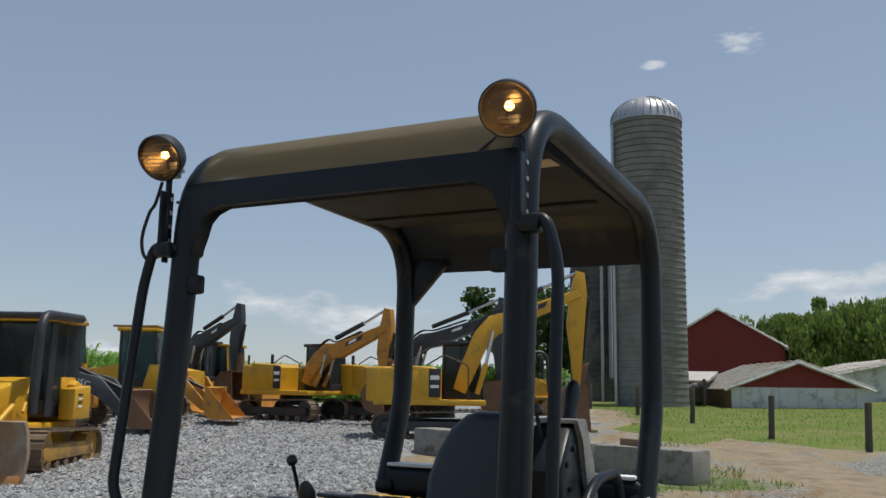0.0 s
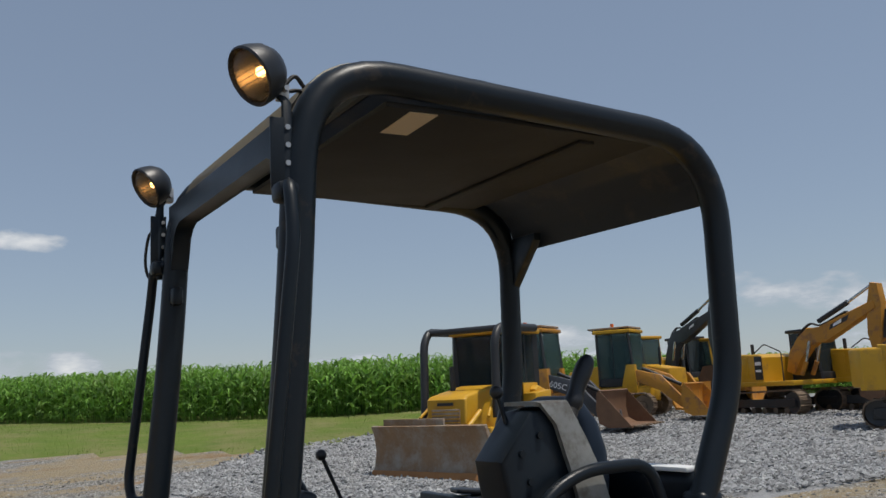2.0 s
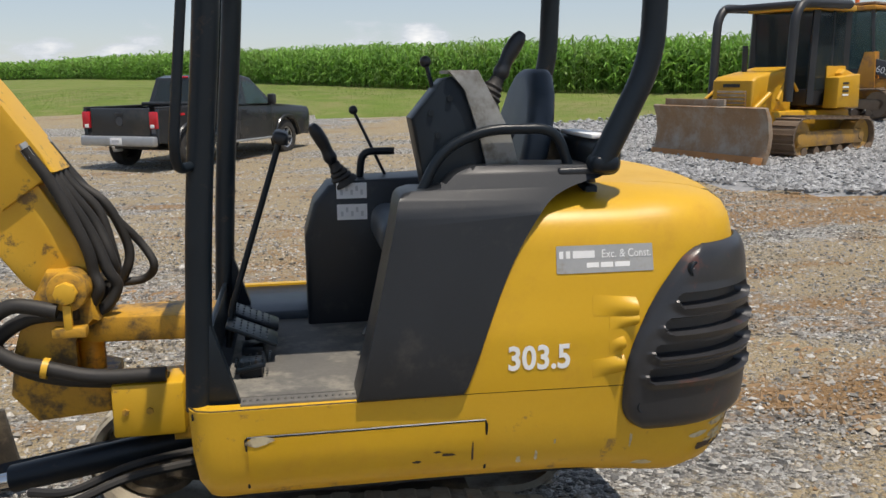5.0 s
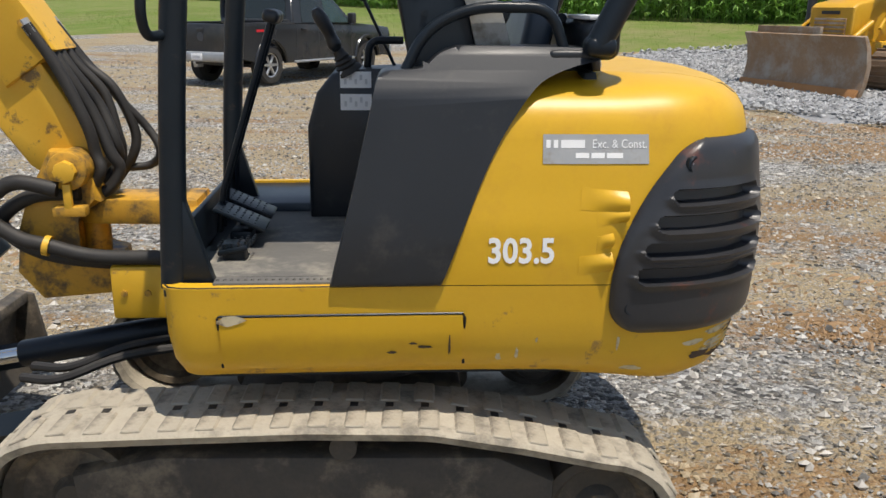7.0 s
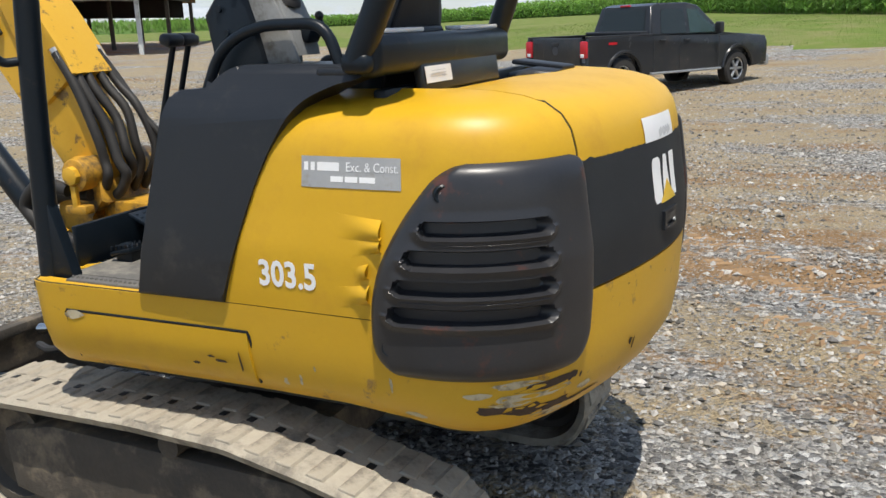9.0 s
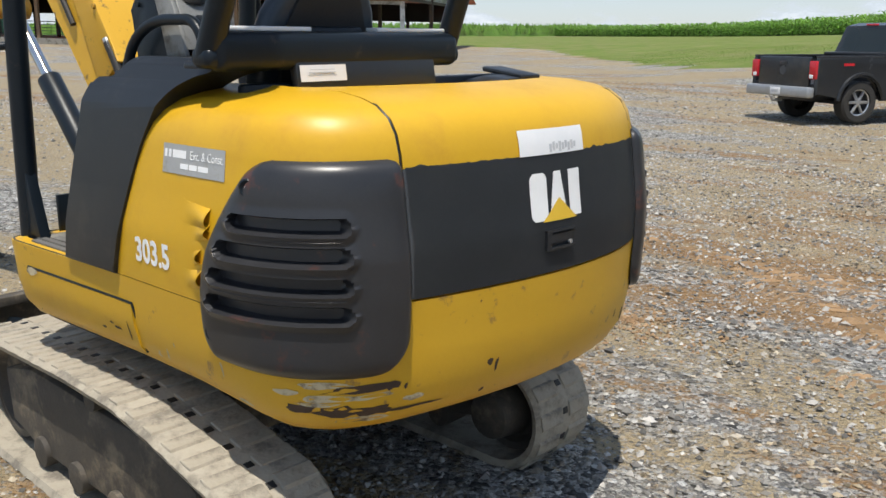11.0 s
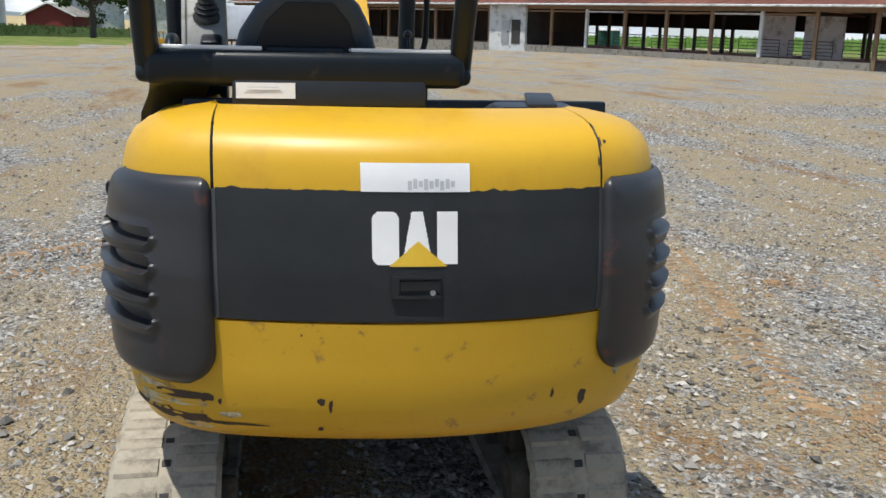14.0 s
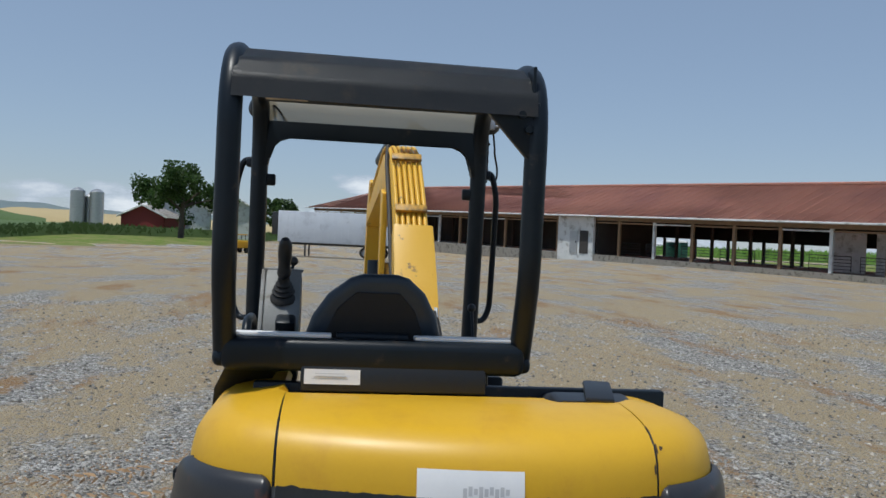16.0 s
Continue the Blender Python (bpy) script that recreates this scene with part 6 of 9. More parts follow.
def tread_track(line, width, seed, pitch=0.075, depth=0.014):
    """Wheel track pressed in soft clay: slanted lug prints thrown up as low ridges."""
    rng = np.random.default_rng(seed)
    pts = curve_points([(x, y, 0) for x, y in line], 30)
    vs, fs, run, last = [], [], 0.0, pts[0]
    for p, q in zip(pts, pts[1:]):
        run += (q - p).length
        if run < pitch:
            continue
        run = 0.0
        d = (q - p).normalized()
        s = Vector((-d.y, d.x, 0))
        for side in (-1, 1):
            if rng.uniform() < 0.12:
                continue
            a, b = 0.04 * width, width * rng.uniform(0.38, 0.52)
            i = len(vs)
            n = 5
            for j in range(n):
                t = j / (n - 1)
                c = p + s * side * (a + (b - a) * t) + d * (0.55 * (b - a) * t + rng.normal(0, 0.006))
                w = pitch * rng.uniform(0.16, 0.34) * (1 - 0.5 * abs(2 * t - 1) ** 3)
                h = depth * rng.uniform(0.5, 1.3) * (1 - abs(2 * t - 1) ** 4)
                g = land(c.x, c.y) + 0.004
                for o, z in ((-w, -0.012), (0.0, h), (w, -0.012)):
                    e = c + d * o
                    vs.append((e.x, e.y, g + z))
            for j in range(n - 1):
                for m in (0, 1):
                    k = i + 3 * j + m
                    fs.append((k, k + 1, k + 4, k + 3))
    me = bpy.data.meshes.new("tread_track")
    me.from_pydata(vs, [], fs)
    me.materials.append(CLAY)
    return tagged(new("tread_track", me), "lug prints of a wheel pressed in brown clay", "wheel track", kind="stuff")


TRACKS = [
    [(0.3, 3.95), (0.89, 3.53), (1.72, 2.85), (2.6, 2.0)], [(0.7, 4.2), (1.3, 3.75), (2.2, 3.0), (3.2, 2.0)], [(1.3, 2.6), (1.9, 2.1), (2.5, 1.45), (3.0, 0.6)],
    [(-3.0, 4.9), (-2.03, 4.67), (-0.82, 4.38), (0.05, 4.18), (1.0, 3.85)], [(-2.2, 4.3), (-1.36, 3.89), (-0.5, 3.2), (0.16, 2.45)],
    [(-4.6, -1.2), (-3.46, -1.35), (-3.14, -2.21), (-3.3, -3.2)], [(-5.2, -0.9), (-4.27, -1.39), (-3.57, -2.47), (-3.8, -3.6)],
    [(-3.4, 3.1), (-2.34, 2.83), (-1.01, 2.44), (0.0, 2.2)], [(4.2, 12.5), (5.0, 10.6), (6.0, 9.0), (7.4, 7.4)], [(3.4, 11.5), (4.2, 9.6), (5.4, 7.8), (6.8, 6.4)],
]
for k, line in enumerate(TRACKS):
    tread_track(line, (0.34, 0.30, 0.26)[k % 3], 70 + k, 0.07 + 0.02 * (k % 2))
for k, (a, b, cnt) in enumerate((((1.5, 2.9), (3.0, 0.9), 420), ((-3.0, 4.8), (0.6, 4.0), 360), ((-4.6, -1.2), (-3.4, -3.0), 420), ((4.4, 11.0), (7.0, 7.6), 380), ((-0.2, 3.0), (0.9, 2.2), 300), ((2.2, 1.8), (3.8, -0.4), 360))):
    for j in range(3):
        t = 0.17 + 0.33 * j
        stones("clay_clods", None, None, cnt // 3, 0.011, CLAY, "crumbled dry brown clay", 90 + 3 * k + j, (a[0] + (b[0] - a[0]) * t, a[1] + (b[1] - a[1]) * t), 0.55, 0.2)
litter = B()
for k in range(4):
    box(litter, (0.05 * k, 0.03 * (k % 2), 0.03), (0.16, 0.07, 0.03), 0.008, (12 * k, 9, 25 * k))
tagged(solid("litter", litter, surface("faded_red_paper", (0.42, 0.14, 0.08), (0.55, 0.30, 0.2), 0.8, bump=0.1)), "crumpled faded red litter on the gravel", "litter").matrix_basis = pose(-6.57, 9.97, land(-6.57, 9.97))


# ---- corn ----
def corn_field():
    rng = np.random.default_rng(11)
    edge = [Vector(p) for p in ((75, 22, 0), (40, 27, 0), (22, 28, 0), (13.2, 28.2, 0), (9.0, 33, 0), (5.0, 39.5, 0), (1.5, 46, 0), (-2.5, 55, 0), (-12, 72, 0), (-29, 104, 0), (-60, 135, 0), (-110, 160, 0))]
    line = []
    for a, b in zip(edge, edge[1:]):
        n = max(2, int((b - a).length / 0.2))
        line += [a.lerp(b, k / n) for k in range(n)]
    verts, faces = [], []

    def leaf(p, a, length, rise, w):
        """One arching blade of four pieces."""
        dx, dy = math.cos(a), math.sin(a)
        i = len(verts)
        for k, (u, v) in enumerate(((0, 0), (0.35, 0.75), (0.7, 0.9), (1.0, 0.35))):
            ww = w * (0.7, 1.0, 0.7, 0.1)[k]
            x, y, z = p[0] + dx * length * u, p[1] + dy * length * u, p[2] + rise * v
            verts.extend(((x - dy * ww, y + dx * ww, z), (x + dy * ww, y - dx * ww, z + 0.01)))
        for k in range(3):
            faces.append((i + 2 * k, i + 2 * k + 1, i + 2 * k + 3, i + 2 * k + 2))

    for i, p in enumerate(line):
        d = (line[min(i + 1, len(line) - 1)] - line[max(i - 1, 0)]).normalized()
        s = Vector((d.y, -d.x, 0))
        if s.dot(Vector((0.35, 1, 0))) < 0:
            s = -s
        r = math.hypot(p.x, p.y)
        for row in range(7):
            if (r > 62 and (i + row) % 2) or (r > 90 and (i + row) % 4):
                continue
            q = p + s * (0.05 + 0.75 * row + 0.2 * rng.normal()) + d * rng.uniform(-0.15, 0.15)
            z = land(q.x, q.y)
            tall = 2.0 * rng.uniform(0.86, 1.1) * (1 + 0.08 * noise.noise((q.x * 0.2, q.y * 0.2, 3)))
            low = 0.2 if row < 2 else 1.2
            wide = 1.0 if r < 62 else (1.6 if r < 90 else 2.6)
            k = len(verts)
            verts.extend(((q.x - 0.015, q.y, z), (q.x + 0.015, q.y, z), (q.x + 0.01, q.y, z + tall * 0.9), (q.x - 0.01, q.y, z + tall * 0.9)))
            faces.append((k, k + 1, k + 2, k + 3))
            nl = 9 if row < 2 else 6
            a0 = rng.uniform(0, 6.28)
            for j in range(nl):
                h = low + (tall - 0.15 - low) * j / (nl - 1)
                leaf((q.x, q.y, z + h), a0 + j * 2.6 + rng.uniform(-0.4, 0.4), rng.uniform(0.6, 0.95) * (1.1 - 0.35 * j / nl), rng.uniform(0.15, 0.38), 0.048 * wide)
            for j in range(2):
                leaf((q.x, q.y, z + tall * 0.86), rng.uniform(0, 6.28), 0.10, 0.36, 0.014 * wide)
    me = bpy.data.meshes.new("corn")
    me.from_pydata([tuple(v) for v in verts], [], faces)
    me.materials.append(CORN_LEAF)
    tagged(new("corn", me), "tall green corn plants in rows", "corn", kind="stuff")
    # leaf canopy running back from the standing edge
    bm = B()
    inner = []
    for i in range(0, len(line), 10):
        p = line[i]
        d = (line[min(i + 1, len(line) - 1)] - line[max(i - 1, 0)]).normalized()
        s = Vector((d.y, -d.x, 0))
        if s.dot(Vector((0.35, 1, 0))) < 0:
            s = -s
        inner.append([p + s * o for o in (3.9, 4.0, 12, 30, 80, 220)])
    rows = [[bm.verts.new((q.x, q.y, land(q.x, q.y) + (0.0 if not j else 1.55 + 0.2 * noise.noise((q.x, q.y, 1))))) for j, q in enumerate(r)] for r in inner]
    for a, b in zip(rows, rows[1:]):
        for j in range(5):
            bm.faces.new((a[j], b[j], b[j + 1], a[j + 1]))
    tagged(solid("corn_canopy", bm, FAR_CROP, 80), "green corn canopy stretching back", "corn", kind="stuff")


corn_field()


def far_crop_wall(name, pts, height, material, label, seed, n=5000):
    """A far crop edge: a ragged standing fringe of blades on a thick bank."""
    rng = np.random.default_rng(seed)
    pts = [Vector((x, y, 0)) for x, y in pts]
    bm = B()
    rows = []
    for p in curve_points(pts, 12):
        o = Vector((p.x, p.y, 0)).normalized()
        z = land(p.x, p.y)
        rows.append([bm.verts.new(c) for c in ((p.x, p.y, z), (p.x + o.x, p.y + o.y, z + height * 0.85), (p.x + o.x * 40, p.y + o.y * 40, land(p.x + o.x * 40, p.y + o.y * 40) + height * 0.9))])
    for a, b in zip(rows, rows[1:]):
        for j in range(2):
            bm.faces.new((a[j], b[j], b[j + 1], a[j + 1]))
    line = curve_points(pts, 40)
    for k in range(n):
        i = rng.integers(0, len(line) - 1)
        p = line[i].lerp(line[i + 1], rng.uniform())
        o = Vector((p.x, p.y, 0)).normalized() * rng.uniform(-0.3, 6)
        z = land(p.x, p.y)
        w, h = rng.uniform(0.08, 0.3), height * rng.uniform(0.45, 1.12)
        t = Vector((-o.y, o.x, 0)).normalized()
        c = p + o
        l = rng.normal(0, 0.3)
        zb = z + h - height * 0.4
        bm.faces.new([bm.verts.new(v) for v in ((c.x - t.x * w, c.y - t.y * w, zb), (c.x + t.x * w, c.y + t.y * w, zb), (c.x + t.x * l, c.y + t.y * l, z + h))])
    return tagged(solid(name, bm, material, 0), label, "crop", kind="stuff")


far_crop_wall("far_corn", [(-100, 165), (-112, 140), (-118, 128), (-135, 112), (-170, 95), (-230, 70)], 2.6, CORN_LEAF, "distant green corn field", 31)
far_crop_wall("soybean_field", [(-150.1, -3.0), (-111.0, -23.0), (-90.6, -29.0), (-73.2, -36.1), (-63.6, -47.6), (-56.8, -63.2)], 1.4, FAR_CROP, "low green crop field beyond the lane", 32, 3000)


# ---- machines standing in the yard ----
def wheel(parent, c, axis, r, w, n=28, spokes=6, rim=ALLOY):
    """Tyre and spoked rim; axis points outward."""
    c, axis = Vector(c), Vector(axis).normalized()
    t = part("wheel", lathe(B(), [(-w / 2, r * 0.62), (-w / 2, r * 0.9), (-w * 0.38, r), (w * 0.38, r), (w / 2, r * 0.9), (w / 2, r * 0.64), (w * 0.36, r * 0.62), (-w / 2, r * 0.62)], c, axis, n), TYRE, parent, "black tyre")
    part("rim", lathe(B(), [(w * 0.30, r * 0.63), (w * 0.36, r * 0.60), (w * 0.22, r * 0.56), (w * 0.10, r * 0.5), (w * 0.10, 0)], c, axis, n), MACHINE_K if spokes else rim, t)
    q = axis.to_track_quat("Z", "Y")
    for k in range(spokes):
        a = 2 * math.pi * k / spokes
        d = q @ Vector((math.cos(a), math.sin(a), 0))
        part("spoke", tube(B(), [c + axis * w * 0.30 + d * r * 0.08, c + axis * w * 0.27 + d * r * 0.58], r * 0.075, 6), rim, t)
    part("hub", cyl(B(), c + axis * w * 0.1, c + axis * w * 0.36, r * 0.14, n=12), rim, t)
    if spokes:
        part("rim_lip", lathe(B(), [(w * 0.30, r * 0.64), (w * 0.38, r * 0.62), (w * 0.34, r * 0.565), (w * 0.28, r * 0.60)], c, axis, n), rim, t)
    return t


def oval_line(L, H, n):
    """Closed side view of a steel crawler."""
    r0, r1 = H * 0.5, H * 0.46
    pts = [Vector((-L / 2 + r0 + r0 * math.cos(a), 0, r0 + r0 * math.sin(a))) for a in span(math.pi / 2, math.pi * 1.5, 12)]
    pts += [Vector((L / 2 - r1 + r1 * math.cos(a), 0, r1 + r1 * math.sin(a))) for a in span(-math.pi / 2, math.pi / 2, 12)]
    pts.append(pts[0].copy())
    tot = [0.0]
    for a, b in zip(pts, pts[1:]):
        tot.append(tot[-1] + (b - a).length)
    out = []
    for k in range(n):
        s = tot[-1] * k / n
        i = min(max(j for j in range(len(tot)) if tot[j] <= s), len(pts) - 2)
        out.append(pts[i].lerp(pts[i + 1], (s - tot[i]) / max(1e-6, tot[i + 1] - tot[i])))
    return out, tot[-1] / n


def crawler(parent, yc, L, H, W, side, n=36, frame_mat=None):
    line, pitch = oval_line(L, H, n)
    fr = part("track_frame", prism(B(), [(-L / 2 + 0.3, H * 0.3), (-L / 2 + 0.35, H * 0.62), (L / 2 - 0.3, H * 0.62), (L / 2 - 0.25, H * 0.3)], "y", yc - W * 0.32, yc + W * 0.32, 0.02), frame_mat or SHOE, parent, "muddy track frame")
    me = bpy.data.meshes.new("track_shoe")
    bm = box(B(), (0, 0, -0.012), (pitch * 0.92, W, 0.03))
    prism(bm, [(-pitch * 0.1, 0.0), (-pitch * 0.06, 0.035), (pitch * 0.06, 0.035), (pitch * 0.1, 0.0)], "y", -W / 2, W / 2)
    bmesh.ops.recalc_face_normals(bm, faces=bm.faces)
    bm.to_mesh(me)
    bm.free()
    me.materials.append(SHOE)
    for i, p in enumerate(line):
        d = (line[(i + 1) % n] - line[i - 1]).normalized()
        out = Vector((d.z, 0, -d.x))
        ob = new("track_shoe", me)
        ob.parent = fr
        ob.matrix_basis = Matrix(((d.x, 0, out.x, p.x - out.x * 0.03), (0, 1, 0, yc), (d.z, 0, out.z, p.z - out.z * 0.03), (0, 0, 0, 1)))
    for x, r in ((-L / 2 + H * 0.5, H * 0.40), (L / 2 - H * 0.46, H * 0.37)):
        part("track_wheel", lathe(B(), [(-W * 0.3, 0), (-W * 0.3, r * 0.3), (-W * 0.2, r * 0.4), (-W * 0.25, r * 0.75), (-W * 0.3, r), (W * 0.3, r), (W * 0.25, r * 0.75), (W * 0.2, r * 0.4), (W * 0.34, r * 0.3), (W * 0.34, 0)], (x, yc, H * 0.48), (0, side, 0), 22), frame_mat or SHOE, fr)
    for k in range(5):
        x = -L * 0.3 + L * 0.14 * k
        part("roller", cyl(B(), (x, yc - W * 0.3, H * 0.17), (x, yc + W * 0.3, H * 0.17), H * 0.12, n=14), SHOE, fr)
    return fr


def cab_box(parent, x0, x1, y0, y1, z0, z1, frame_mat, glass_mat, slope=0.12, roof_mat=None, post=0.05):
    """Operator's cab: corner posts, roof, and panes on four sides."""
    for x, y in ((x0, y0), (x0, y1), (x1, y0), (x1, y1)):
        dx = slope if x == x0 else 0
        part("cab_post", tube(B(), [(x, y, z0), (x + dx, y, z1)], post, 4), frame_mat, parent)
    part("cab_roof", box(B(), ((x0 + x1 + slope) / 2, (y0 + y1) / 2, z1 + 0.05), (x1 - x0 - slope + 0.25, y1 - y0 + 0.2, 0.12), 0.035), roof_mat or frame_mat, parent)
    part("cab_base", box(B(), ((x0 + x1) / 2, (y0 + y1) / 2, z0 + 0.12), (x1 - x0, y1 - y0, 0.30), 0.03), frame_mat, parent)
    zl = z0 + 0.25
    for y in (y0, y1):
        part("cab_pane", prism(B(), [(x0 + 0.05, zl), (x1 - 0.05, zl), (x1 - 0.05, z1 - 0.03), (x0 + slope + 0.03, z1 - 0.03)], "y", y - 0.008, y + 0.008), glass_mat, parent)
        part("pane_bar", tube(B(), [((x0 + x1) / 2 + 0.1, y, zl), ((x0 + x1) / 2 + 0.1, y, z1)], 0.025, 4), frame_mat, parent)
    for x, dx in ((x0, slope), (x1, 0)):
        part("cab_pane", prism(B(), [(y0 + 0.05, zl), (y1 - 0.05, zl), (y1 - 0.05, z1 - 0.03), (y0 + 0.05, z1 - 0.03)], "x", x + dx * 0.5 - 0.008, x + dx * 0.5 + 0.008), glass_mat, parent)
    part("operator_seat", prism(B(), [(x1 - 0.25, z0 + 0.2), (x1 - 0.2, z0 + 1.0), (x1 - 0.32, z0 + 1.0), (x1 - 0.42, z0 + 0.55), (x1 - 0.8, z0 + 0.5), (x1 - 0.8, z0 + 0.2)], "y", (y0 + y1) / 2 - 0.22, (y0 + y1) / 2 + 0.22, 0.03), MACHINE_K, parent)


def stand(x, y, turn, lift=0.0):
    return pose(x, y, land(x, y) + lift, 0, 0, turn)


def crawler_dozer():
    t = empty("bulldozer", "yellow crawler dozer with black hoop guard and rusty blade", "bulldozer")
    for s in (-1, 1):
        crawler(t, s * 0.88, 2.75, 0.78, 0.48, s, 36, MUD_Y)
    part("belly", box(B(), (0.1, 0, 0.62), (2.5, 1.2, 0.45), 0.05), MACHINE_Y, t)
    hood = part("hood", prism(B(), [(-1.55, 0.72), (-1.55, 1.38), (-1.45, 1.45), (-0.35, 1.62), (-0.35, 0.72)], "y", -0.42, 0.42, 0.05, 3), MACHINE_Y, t, "yellow engine hood")
    part("grille", box(B(), (-1.557, 0, 1.0), (0.03, 0.6, 0.42), 0.01), RUST, hood)
    for k in range(6):
        part("grille_slat", box(B(), (-1.578, 0, 0.84 + 0.065 * k), (0.015, 0.58, 0.02)), MACHINE_Y, hood)
    part("name_bar", box(B(), (-1.57, 0, 1.30), (0.012, 0.34, 0.055)), DECAL_BK, hood)
    part("fuel_tank", prism(B(), [(0.62, 0.85), (0.62, 1.50), (0.75, 1.58), (1.25, 1.45), (1.32, 0.85)], "y", -0.80, 0.80, 0.05, 3), MACHINE_Y, t, "yellow rear tank")
    for y in (-0.82, 0.82):
        st = part("side_cover", prism(B(), [(0.20, 0.88), (0.22, 1.42), (0.95, 1.48), (0.97, 0.88)], "y", y - 0.16, y + 0.12, 0.03), MACHINE_Y, t, "yellow side cover with striped decal")
        for k in range(4):
            part("decal", box(B(), (0.45, y + (0.125 if y > 0 else -0.165), 1.32 - 0.07 * k), (0.20, 0.008, 0.035)), DECAL_WH if k % 2 else DECAL_BK, st)
        part("tilt_bar", tube(B(), [(-1.30, y * 0.9, 1.05), (-0.75, y * 0.72, 1.48), (-0.45, y * 0.7, 1.2)], 0.03, 8), MACHINE_Y, t)
    cab_box(t, -0.12, 1.02, -0.62, 0.62, 0.95, 2.62, MACHINE_K, CAB_GLASS, 0.08, MACHINE_Y, 0.075)
    part("cab_seat", prism(B(), [(0.25, 1.2), (0.75, 1.2), (0.85, 2.1), (0.72, 2.12), (0.66, 1.5), (0.25, 1.48)], "y", -0.28, 0.28, 0.04, 3), MACHINE_K, t)
    for y in (-0.645, 0.645):
        part("cab_side_panel", box(B(), (0.68, y, 1.32), (0.66, 0.03, 0.62), 0.01), MACHINE_Y, t, "yellow lower cab panel")
    hoop = rounded([(-1.05, 0, 1.02), (-0.98, 0, 2.45), (-0.80, 0, 2.69), (0.75, 0, 2.72)], [0.15, 0.2], 6)
    for y in (-0.78, 0.78):
        part("guard_hoop", tube(B(), [(p.x, y, p.z) for p in hoop], 0.080, 12), MACHINE_K, t, "thick black guard hoop")
    for x, z in ((-0.80, 2.67), (0.7, 2.72)):
        part("guard_bar", tube(B(), [(x, -0.78, z), (x, 0.78, z)], 0.06, 10), MACHINE_K, t)
    part("exhaust", cyl(B(), (-0.85, 0.25, 1.5), (-0.85, 0.25, 2.0), 0.05, n=12), MACHINE_K, t)
    bl = [(-2.30, 0.0), (-2.20, 0.25), (-2.16, 0.5), (-2.20, 0.78), (-2.28, 0.95), (-2.22, 0.97), (-2.12, 0.78), (-2.08, 0.5), (-2.12, 0.25), (-2.22, 0.0)]
    # the blade stands at an angle to the tracks
    skew = Matrix.Translation((-2.2, 0, 0)) @ Matrix.Rotation(radians(-11.4), 4, "Z") @ Matrix.Translation((2.2, 0, 0))

    def angled(bm):
        bmesh.ops.transform(bm, matrix=skew, verts=bm.verts)
        return bm

    blade = part("blade", angled(prism(B(), bl, "y", -1.38, 1.38, 0.006)), RUST, t, "rusty worn blade")
    part("blade_edge", angled(box(B(), (-2.30, 0, 0.09), (0.035, 2.74, 0.17), 0.004, (0, 20, 0))), BLADE_EDGE, blade, "orange-rusted cutting edge")
    part("blade_guard", angled(box(B(), (-2.2, 0.35, 1.02), (0.06, 1.5, 0.12), 0.01)), RUST, blade)
    for y in (-0.95, 0.95):
        part("push_arm", box(B(), (-1.25, y * 0.55, 0.45), (1.55, 0.14, 0.2), 0.02, (0, 0, 0)), MACHINE_Y, t)
        part("lift_cylinder", cyl(B(), (-1.2, y * 0.55, 1.15), (-2.0, y * 0.45, 0.6), 0.05, n=12), MACHINE_Y, t)
    return t


dozer = crawler_dozer()
dozer.matrix_basis = stand(9.64, 13.67, 27.4, -0.06) @ Matrix.Scale(1.09, 4)


